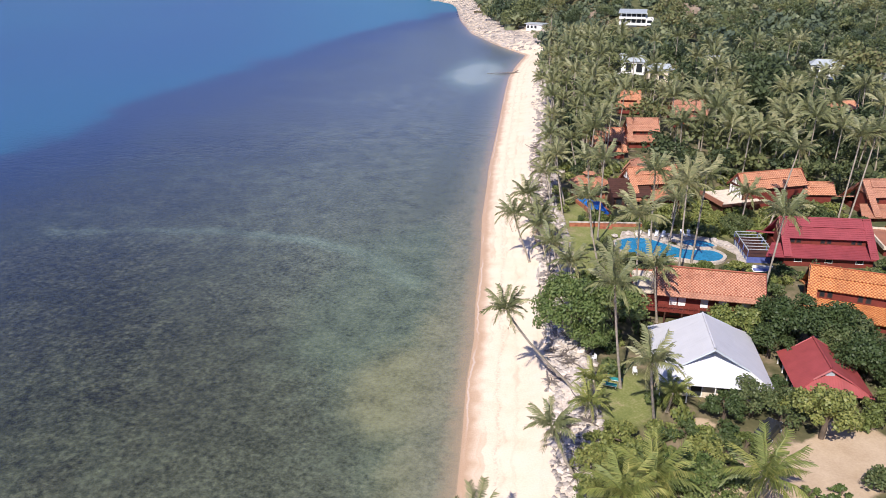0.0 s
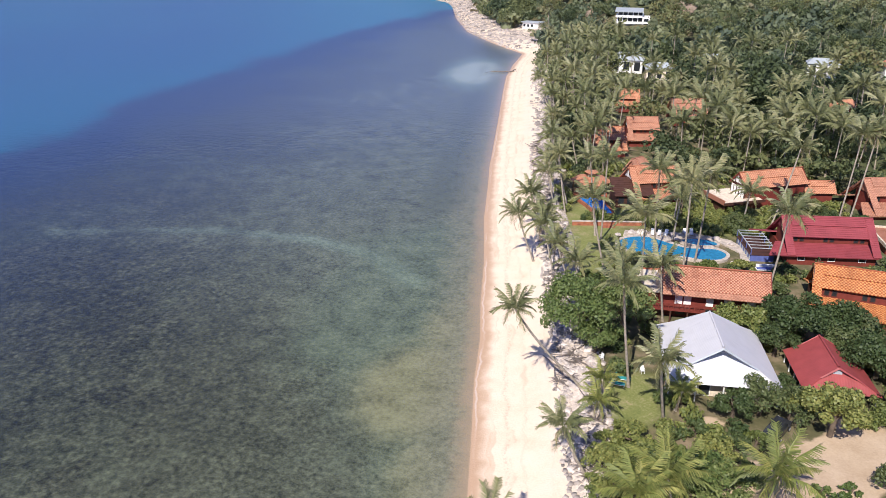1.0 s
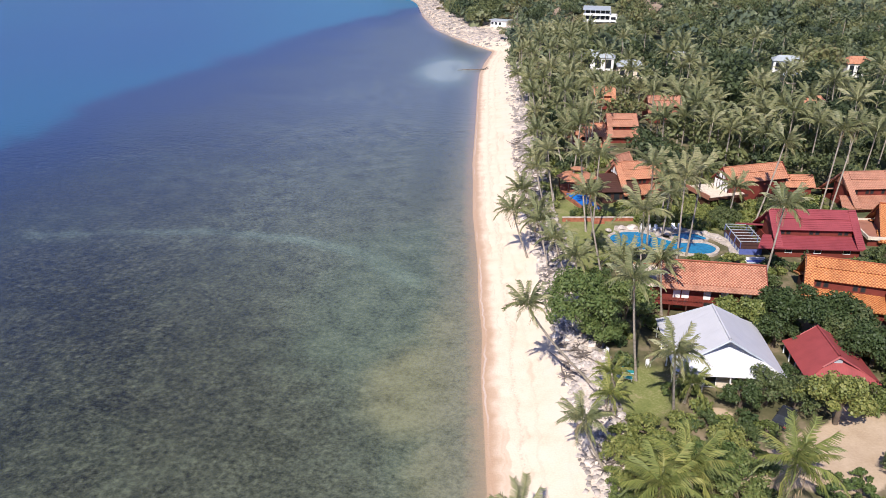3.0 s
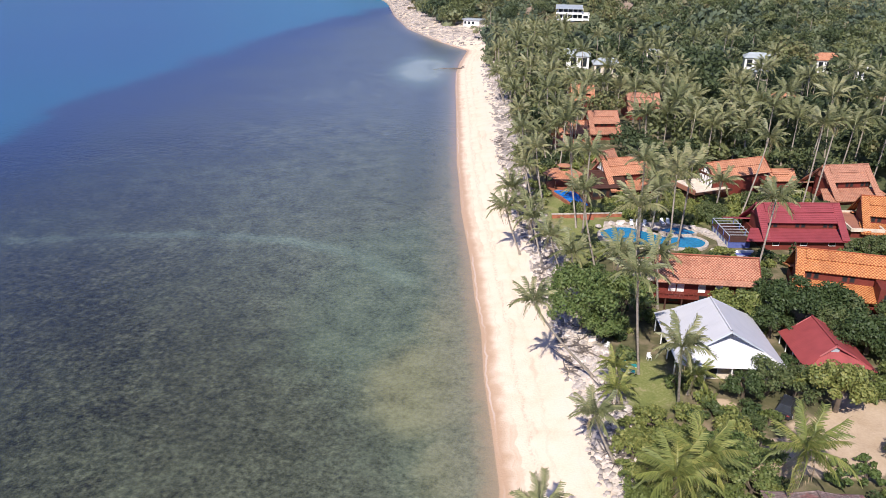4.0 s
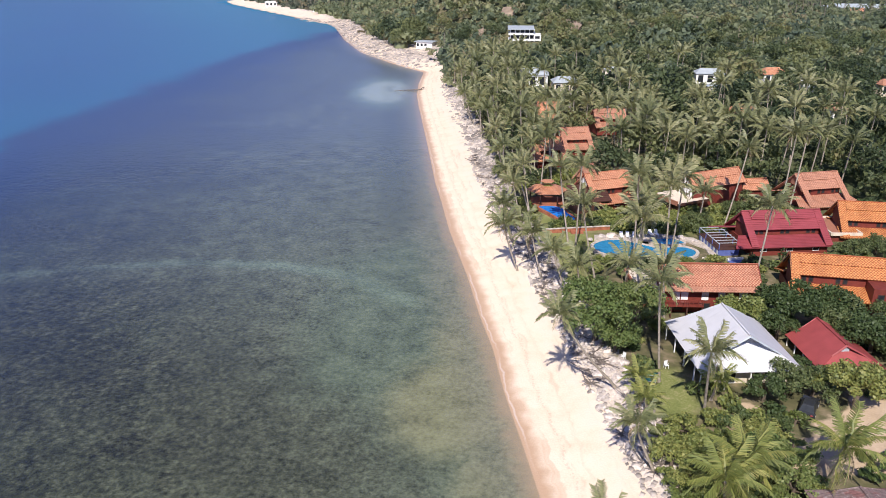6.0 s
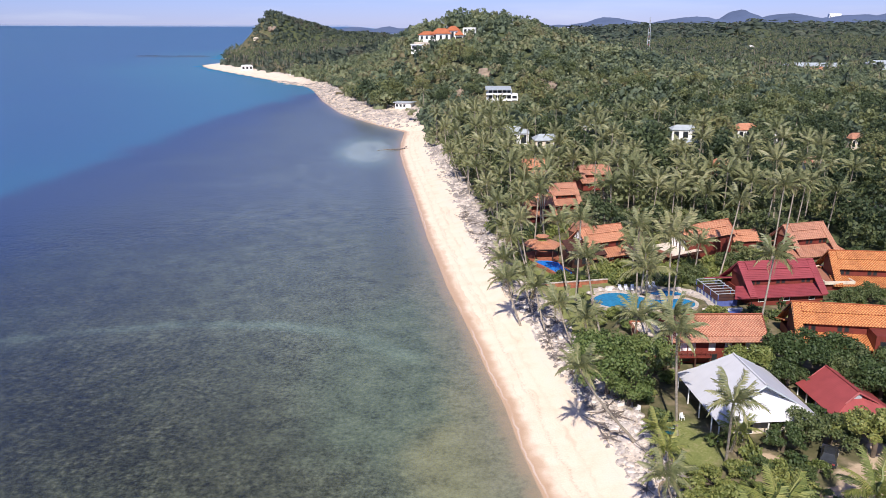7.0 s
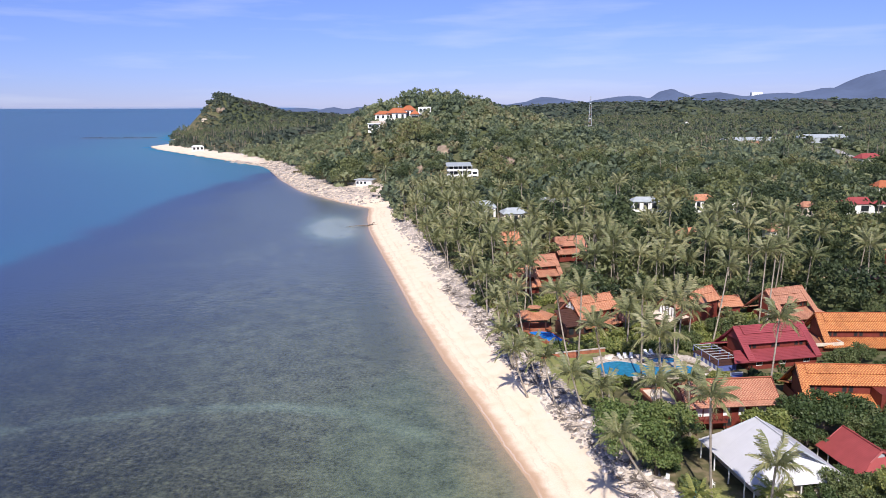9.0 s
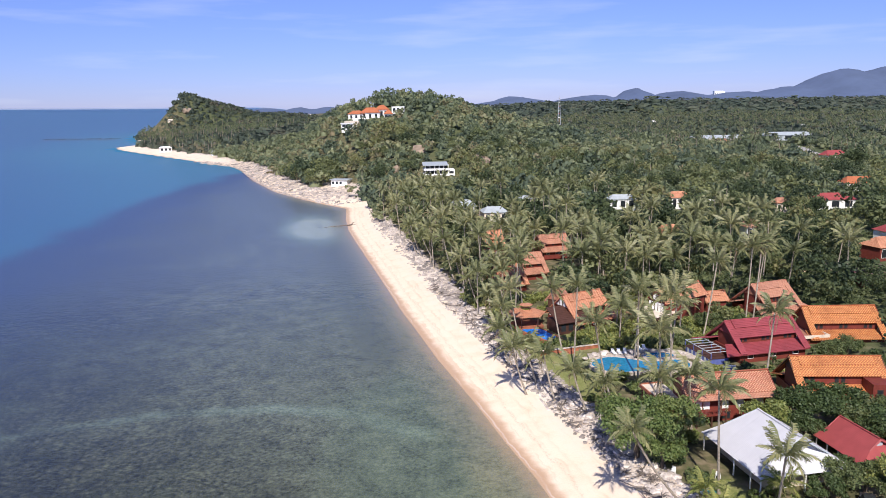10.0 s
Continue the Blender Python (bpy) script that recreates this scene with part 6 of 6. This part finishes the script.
for i in range(300):
    y0, y1 = (62, 90) if i < 130 else (90, 122) if i < 220 else (122, 165)
    x, y = shore_spot(r6, y0, y1, 9.8, 15.6)
    ob = new("beach_rock", ROCKS[r6.randrange(7)])
    s = r6.uniform(0.4, 1.15) ** 1.3
    ob.matrix_basis = pose(x, y, ground_at(x, y) + 0.08 * s, r6.uniform(-20, 20), r6.uniform(-20, 20), r6.uniform(0, 360)) @ Matrix.Scale(s, 4)
    tagged(ob, "pale weathered rock on the eroded beach bank", "rock", "beach rocks")


def driftwood(x, y, rot, L):
    ob = root("driftwood", x, y, ground_at(x, y) + 0.1, rot, "weathered dead trunk and roots washed onto the bank", "driftwood", "driftwood")
    v, f = tube([(0, 0, 0.1), (L * 0.4, 0.15, 0.25), (L, -0.1, 0.5)], [0.12, 0.09, 0.04], 6)
    link_mesh("trunk", v, f, M_DRIFT, ob, smooth=True)
    for a in (-60, -20, 30, 75, 120):
        c, s = math.cos(radians(a)), math.sin(radians(a))
        v, f = tube([(0, 0, 0.12), (-0.6 * c, 0.6 * s, 0.35), (-1.2 * c, 1.2 * s, 0.2)], [0.08, 0.05, 0.02], 5)
        link_mesh("root", v, f, M_DRIFT, ob, smooth=True)


for i in range(84):
    x, y = shore_spot(r6, 60, 190, 10.2, 14.6)
    driftwood(x, y, r6.uniform(0, 360), r6.uniform(1.2, 3.0))
log = root("stranded_log", -89.2, 300.8, 0.1, 205, "grey stranded tree trunk lying out into the shallows", "driftwood", "driftwood")
v, f = tube([(0, 0, 0.3), (3.5, 0.3, 0.25), (8, -0.2, 0.2), (11.5, 0.3, 0.05)], [0.28, 0.24, 0.17, 0.07], 7)
link_mesh("trunk", v, f, M_DRIFT, log, smooth=True)
for k in range(5):
    v, f = tube([(0.2, 0, 0.3), (-0.9, 0.9 * math.sin(k * 1.3), 0.5 + 0.7 * math.cos(k * 1.3)), (-1.8, 1.6 * math.sin(k * 1.3), 0.4 + 0.9 * math.cos(k * 1.3))], [0.18, 0.12, 0.04], 5)
    link_mesh("root", v, f, M_DRIFT, log, smooth=True)
sw = root("concrete_slab", -21.6, 109.5, 1.2, 103, "sloping grey concrete slab at the foot of the bank", "slab")
slab("slab", [(-2.6, -1.0, -0.2), (2.6, -1.0, -0.2), (2.4, 0.8, 0.6), (-2.4, 0.8, 0.6)], 0.3, M_ROCK, sw)


def rubble():
    """Boulders along the far bank and the foot of the hill."""
    r = random.Random(90)
    Vs, Qs, n = [], [], 0
    for i in range(4700):
        if 3300 <= i < 4100:
            x, y = shore_spot(r, 160, 350, 11.5, 17.5)
            s = r.uniform(0.4, 1.5)
        elif i >= 1500:
            x, y = shore_spot(r, 56, 190, 9.8, 16.0)
            s = r.uniform(0.25, 0.95) * (1.2 if r.random() < 0.15 else 0.8)
        elif i < 350:
            x, y = shore_spot(r, 165, 345, 10.0, 14.8)
            s = r.uniform(0.4, 1.2)
        elif i < 1350:
            x, y = shore_spot(r, 362, 620, 0.5, 24)
            s = r.uniform(0.5, 2.2)
        else:
            x, y = shore_spot(r, 620, 660, -3, 8)
            s = r.uniform(0.8, 2.4)
        z = max(-0.3, ground_at(x, y))
        c = [(-1, -1, -0.4), (1, -1, -0.5), (1, 1, -0.4), (-1, 1, -0.5), (-0.6, -0.7, 0.5), (0.7, -0.5, 0.6), (0.5, 0.7, 0.45), (-0.7, 0.6, 0.55)]
        t = r.uniform(0, 6.28)
        for a, b, h in c:
            a, b = a * r.uniform(0.6, 1.2), b * r.uniform(0.6, 1.2)
            Vs.append((x + s * 0.5 * (a * math.cos(t) - b * math.sin(t)), y + s * 0.5 * (a * math.sin(t) + b * math.cos(t)), z + s * 0.5 * h * r.uniform(0.6, 1.2)))
        for q in ((0, 1, 5, 4), (1, 2, 6, 5), (2, 3, 7, 6), (3, 0, 4, 7), (4, 5, 6, 7)):
            Qs.append([k + n for k in q])
        n += 8
    ob = big_mesh("rubble", np.array(Vs), np.array(Qs), M_RUBBLE)
    return tagged(ob, "pale boulders and rubble along the far shore", "rocks", kind="stuff")


rubble()


def outcrop(x, y, s, seed):
    """A bare tan rock face among the trees, with its boulders."""
    ob = root("rock_outcrop", x, y, ground_at(x, y), 0, "bare tan rock face among the hillside trees", "rock", "rock outcrops")
    r = random.Random(seed)
    for i in range(5):
        rk = new("boulder", TAN_ROCKS[r.randrange(7)])
        rk.parent = ob
        k = s * r.uniform(0.5, 1.0)
        rk.matrix_basis = pose(r.uniform(-0.5, 0.5) * s, r.uniform(-0.2, 0.4) * s, 0.3 * k, r.uniform(60, 100), 0, r.uniform(-30, 30)) @ Matrix.Scale(k, 4)


for ox, oy, os_, sd in OUTCROPS:
    outcrop(ox, oy, os_, sd)


def reef_line():
    """Dark rocks just awash off the tip of the cape."""
    r = random.Random(93)
    for i in range(60):
        t = i / 59
        rk = new("reef_rock", WET_ROCKS[r.randrange(7)])
        k = r.uniform(4, 9)
        rk.matrix_basis = pose(REEF_LINE[0][0] + (REEF_LINE[1][0] - REEF_LINE[0][0]) * t + r.uniform(-6, 6), REEF_LINE[0][1] + (REEF_LINE[1][1] - REEF_LINE[0][1]) * t + r.uniform(-8, 8), -0.6, 0, 0, r.uniform(0, 360)) @ Matrix.Diagonal((k * 1.6, k, k * 0.35, 1))
        tagged(rk, "low wet reef rock awash off the cape", "rock", "reef rocks")


reef_line()

# ---- buildings on the hill and in the distance ----
wb = root("hillside_building", -56.5, 404.0, 7.5, 8, "white three-storey hillside building with window bands and a grey roof", "building")
for i in range(3):
    z = 1.0 + i * 3.0
    box("wall", -9.5, 4.0 - i * 0.8, -4.5, 5.0, z + 0.75 if i else z - 4, z + 2.6, M_GLASS if i else M_WHITE, wb)
    box("balcony", -10.4, 4.4 - i * 0.8, -6.2, 5.2, z - 0.3, z + 0.7, M_WHITE, wb)
    for j in range(6):
        x = -9.4 + j * 2.5
        box("pillar", x - 0.2, x + 0.2, -5.0, -4.5, z + 0.7, z + 2.7, M_WHITE, wb)
slab("roof", [(-10.8, -6.6, 9.6), (3.0, -6.6, 9.6), (3.0, 5.4, 10.6), (-10.8, 5.4, 10.6)], 0.3, M_GREYROOF, wb)
box("tower", 2.8, 6.6, -5.6, 4.0, -4.0, 7.0, M_WHITE, wb)
box("stair_block", -1.0, 4.0, -9.0, -6.3, -5.5, 0.6, M_WHITE, wb)
for j in range(3):
    facing(wb, "window", 3.4, 6.0, 0.2 + j * 2.3, 1.7 + j * 2.3, -5.6, M_GLASS)

hg = 39.5
vl = root("hilltop_villa", -110.0, 536.0, hg, 4, "hilltop villa with orange hipped roofs and white walls", "house")
for x0, x1, y0, y1, e, t in ((-22, -9, -5, 5, 3.6, 6.0), (-13, 2, -5, 6, 4.4, 8.0), (-3, 8, -1, 9, 6.4, 9.6), (4, 11, -6, 2, 3.4, 6.2)):
    xm, ym = (x0 + x1) / 2, (y0 + y1) / 2
    k = min(x1 - x0, y1 - y0) / 2 * 0.8
    box("wall", x0 + 0.8, x1 - 0.8, y0 + 0.8, y1 - 0.8, -4, e - 0.05, M_WHITE, vl)
    A, B = (x0 + k, ym, t), (x1 - k, ym, t)
    p = [(x0, y0, e), (x1, y0, e), (x1, y1, e), (x0, y1, e)]
    for pts in ([p[0], p[1], B, A], [p[1], p[2], B], [p[2], p[3], A, B], [p[3], p[0], A]):
        poly_slab("roof", pts, 0.15, M_ORANGETILE, vl)
    for j in range(3):
        q = x0 + 1.2 + (x1 - x0 - 2.4) * (j + 0.5) / 3
        facing(vl, "window", q - 0.9, q + 0.9, 0.6, e - 0.8, y0 + 0.8, M_GLASS)
box("wall", 10.0, 19.0, -4, 6, -4, 8.4, M_WHITE, vl)
for j in range(2):
    for m in range(3):
        facing(vl, "window", 10.8 + m * 2.8, 12.8 + m * 2.8, 0.8 + j * 4, 3.4 + j * 4, -4, M_GLASS)
box("terrace", -24, 14, -8.0, -5.0, -4, -1.2, M_STONE, vl)
pv2 = root("guest_house", -128.5, 522.0, 33.5, 4, "small white flat-roofed guest house below the villa", "house")
box("wall", -5.5, 5.5, -3.5, 3.5, -3, 3.2, M_WHITE, pv2)
box("roof", -6.2, 6.2, -4.2, 4.2, 3.202, 3.6, M_WHITE, pv2)
for j in range(4):
    facing(pv2, "window", -5.0 + j * 2.6, -3.0 + j * 2.6, 0.6, 2.6, -3.5, M_GLASS)

jh = root("shore_hut", -117.0, 424.0, ground_at(-117.0, 424.0), -12, "white concrete hut on the rocks at the beach's end", "hut")
box("wall", -5.0, 5.0, -3.0, 3.0, -1.5, 3.0, M_WHITE, jh)
box("roof", -5.8, 6.0, -3.8, 3.6, 3.002, 3.35, M_GREYROOF, jh)
box("terrace", 5.0, 13.0, -3.5, 3.0, -1.5, 0.8, M_STONE, jh)
for j in range(3):
    facing(jh, "window", -4.6 + j * 2.4, -3.0 + j * 2.4, 0.6, 2.2, -3.0, M_GLASS)

for args in (("far_house", "grey-roofed house near the beach's end", -43.0, 304.0, 6, 12.0, 9.0, 5.0, 2.4, M_GREYROOF, M_WHITE),
             ("far_house", "low grey-roofed house among trees", -29.0, 290.0, 12, 9.5, 8.0, 4.4, 2.0, M_GREYROOF, M_CREAM),
             ("far_house", "grey flat-roofed house among trees", 28.5, 300.0, 10, 8.0, 6.0, 3.0, 0.8, M_GREYROOF, M_CREAM),
             ("far_house", "white house with a grey roof among trees", 27.6, 324.0, 2, 11.0, 7.0, 4.4, 1.8, M_GREYROOF, M_WHITE),
             ("far_house", "small house with a thin grey roof", -13.0, 332.0, 8, 7.0, 5.0, 3.4, 1.2, M_GREYROOF, M_CREAM),
             ("far_house", "orange-roofed house with white walls", 51.5, 323.0, 15, 9.0, 7.0, 5.0, 2.4, M_CLAY, M_WHITE),
             ("far_house", "small orange-roofed house among trees", 29.5, 245.0, 20, 7.0, 5.5, 3.8, 2.2, M_CLAY, M_REDWALL),
             ("far_house", "small brown-roofed house among trees", 59.5, 252.0, 10, 6.0, 5.5, 4.0, 2.2, M_OLDTILE, M_WHITE),
             ("far_house", "white house half hidden by trees", 63.0, 309.0, 5, 6.0, 5.0, 4.4, 1.0, M_WHITE, M_WHITE),
             ("far_house", "small brown tile-roofed house among trees", 88.0, 303.0, 15, 6.0, 5.0, 4.2, 2.0, M_OLDTILE, M_CREAM),
             ("far_house", "long red-roofed house with white walls", 111.0, 309.0, 2, 16.0, 8.0, 4.0, 2.4, M_REDROOF, M_WHITE),
             ("far_house", "orange-roofed house with white walls", 150.0, 368.0, 4, 16.0, 9.0, 4.0, 3.0, M_ORANGETILE, M_WHITE),
             ("far_house", "red and orange roofed house by the road", 204.0, 518.0, 15, 15.0, 9.0, 6.0, 3.2, M_REDROOF, M_WHITE),
             ("far_house", "orange-roofed house at the village edge", 84.0, 214.0, 20, 9.0, 7.0, 4.0, 2.6, M_CLAY, M_REDWALL),
             ("far_house", "dark-roofed house at the village edge", 66.0, 184.0, 12, 9.0, 7.0, 3.2, 1.8, M_RUST, M_DARKWOOD),
             ("far_house", "red-roofed house at the village edge", 96.0, 231.0, 15, 9.0, 7.0, 5.0, 2.2, M_REDROOF, M_WHITE),
             ("warehouse", "long low grey-roofed warehouse among trees", 200.0, 752.0, 0, 62.0, 18.0, 5.0, 3.0, M_GREYROOF, M_CREAM),
             ("warehouse", "long blue-grey roofed warehouse", 272.0, 775.0, -4, 46.0, 18.0, 5.0, 3.0, M_GREYROOF, M_GREYROOF),
             ("far_house", "white house with an orange roof", 174.0, 668.0, 5, 12.0, 9.0, 5.0, 2.5, M_CLAY, M_WHITE),
             ("far_house", "white far building among woods", 226.0, 1225.0, 0, 26.0, 12.0, 6.0, 2.0, M_WHITE, M_WHITE),
             ("far_house", "white far building among woods", 363.0, 962.0, 0, 7.0, 6.0, 7.0, 1.5, M_WHITE, M_WHITE),
             ("far_house", "pale far building on the cape", -535.0, 1170.0, 10, 8.0, 5.0, 3.0, 1.5, M_CREAM, M_CREAM),
             ("far_house", "white beach house on the cape", -377.0, 781.0, 30, 12.0, 7.0, 4.0, 1.5, M_WHITE, M_WHITE),
             ("far_house", "low grey-roofed beach house on the cape", -292.0, 702.0, 30, 10.0, 6.0, 3.6, 1.4, M_GREYROOF, M_WHITE),
             ("hotel", "long white hotel on the far hillside", 1130.0, 3880.0, 0, 52.0, 30.0, 22.0, 2.0, M_WHITE, M_WHITE, 58.0, 5, 0.5, 0.12)):
    simple_house(*args)


def country_road():
    """A pale road that bends past the warehouses, with a cambered top and grass edges."""
    line = ring_line([(205, 700), (228, 708), (246, 700), (246, 680), (241, 655), (231, 622), (225, 590), (221, 555), (219, 520)], 6)
    V, F = [], []
    for i, p in enumerate(line):
        a, b = line[max(0, i - 1)], line[min(len(line) - 1, i + 1)]
        n = Vector((b[1] - a[1], a[0] - b[0], 0)).normalized()
        for k, up in ((-3.4, 0.05), (-3.0, 0.35), (0.0, 0.45), (3.0, 0.35), (3.4, 0.05)):
            q = (p[0] + n.x * k, p[1] + n.y * k)
            V.append((q[0], q[1], ground_at(*q) + up))
    for i in range(len(line) - 1):
        F += [(i * 5 + j, i * 5 + j + 1, i * 5 + j + 6, i * 5 + j + 5) for j in range(4)]
    return tagged(link_mesh("road", V, F, M_ROAD), "pale worn concrete road between trees", "road", kind="structure")


def ring_line(pts, per):
    """A smooth open line through the points."""
    P = [pts[0]] + pts + [pts[-1]]
    out = []
    for i in range(1, len(P) - 2):
        a, b, c, d = (Vector(q) for q in P[i - 1:i + 3])
        for k in range(per):
            t = k / per
            out.append(tuple(0.5 * ((2 * b) + (c - a) * t + (2 * a - 5 * b + 4 * c - d) * t * t + (3 * b - a - 3 * c + d) * t ** 3)))
    return out + [tuple(pts[-1])]


country_road()


def mast(x, y, top):
    g = ground_at(x, y)
    ob = root("radio_mast", x, y, g, 0, "red and white lattice radio mast in the distance", "mast")
    h = top - g
    for i, (a, b) in enumerate(((-1, -1), (1, -1), (1, 1), (-1, 1))):
        v, f = tube([(a * 2.2, b * 2.2, 0), (a * 0.5, b * 0.5, h)], [0.5, 0.25], 5)
        link_mesh("leg", v, f, M_GREYROOF, ob)
    for i in range(9):
        k = 2.2 - 1.7 * i / 9
        box("brace", -k, k, -k, k, h * i / 9, h * i / 9 + 0.7, M_WHITE if i % 2 else M_REDROOF, ob)


mast(78.0, 1150.0, 57.0)


# ---- a parked car on the sandy lot ----
def car(x, y, rot, label):
    ob = root("car", x, y, ground_at(x, y), rot, label, "car")
    side = [(-2.1, 0.35), (2.05, 0.35), (2.15, 0.75), (1.95, 0.95), (0.95, 1.02), (-1.9, 1.05), (-2.15, 0.9)]
    top = [(0.95, 1.02), (0.35, 1.5), (-1.35, 1.52), (-1.9, 1.05)]

    def prism(name, line, w0, w1, mat, parent=None):
        n = len(line)
        zt = max(z for _, z in line)
        zb = min(z for _, z in line)
        half = [w0 + (w1 - w0) * (z - zb) / (zt - zb) for _, z in line]
        v = [(a, -h, z) for (a, z), h in zip(line, half)] + [(a, h, z) for (a, z), h in zip(line, half)]
        f = [tuple(range(n - 1, -1, -1)), tuple(range(n, 2 * n))] + [(i, (i + 1) % n, n + (i + 1) % n, n + i) for i in range(n)]
        return link_mesh(name, v, f, mat, parent or ob)

    prism("body", side, 0.86, 0.84, M_DARKPAINT)
    prism("cabin", top, 0.8, 0.62, M_GLASS)
    box("roof", -1.3, 0.3, -0.63, 0.63, 1.46, 1.57, M_DARKPAINT, ob, "", 0.05)
    for a in (-1.3, 1.3):
        for b in (-0.84, 0.84):
            bm = bmesh.new()
            bmesh.ops.create_cone(bm, cap_ends=True, segments=14, radius1=0.33, radius2=0.33, depth=0.2, matrix=pose(a, b, 0.33, 90, 0, 0))
            wheel = part("wheel", bm, M_RUBBER, ob)
            bm = bmesh.new()
            bmesh.ops.create_cone(bm, cap_ends=True, segments=12, radius1=0.19, radius2=0.19, depth=0.23, matrix=pose(a, b, 0.33, 90, 0, 0))
            part("rim", bm, M_SILVER, wheel)
    for b in (-0.6, 0.6):
        box("headlight", 2.02, 2.14, b - 0.16, b + 0.16, 0.68, 0.84, M_WHITE, ob)
        box("tail_light", -2.17, -2.08, b - 0.14, b + 0.14, 0.72, 0.9, M_REDROOF, ob)
    for b in (-0.92, 0.92):
        box("mirror", 0.62, 0.78, b - 0.1, b + 0.1, 0.98, 1.14, M_DARKPAINT, ob, "", 0.02)


car(13.5, 76.4, 70, "dark parked car on sandy ground beside the trees")

# a skylight of clear sheet in the rusty roof
hut = [o for o in bpy.data.objects if o.name.startswith("rusty_roofed_house")][0]
sky = slab("skylight", [(-2.6, -2.0, 2.62), (-1.7, -2.0, 2.72), (-1.7, -1.0, 2.82), (-2.6, -1.0, 2.72)], 0.05, M_SILVER, hut)


# boulders set round the swimming pool
for bx, by, bs in ((-11.2, 129.4, 1.5), (-9.6, 130.2, 1.9), (-4.2, 131.4, 1.3), (-3.4, 129.2, 1.2), (3.4, 132.2, 1.4), (5.6, 130.4, 1.1), (-13.4, 127.4, 1.0), (6.6, 122.2, 0.9)):
    ob = new("garden_boulder", ROCKS[int(bx * 7) % 7])
    ob.matrix_basis = pose(bx, by, 3.2, 4, -6, bx * 40) @ Matrix.Scale(bs, 4)
    tagged(ob, "pale boulder set beside the swimming pool", "rock", "garden boulders")
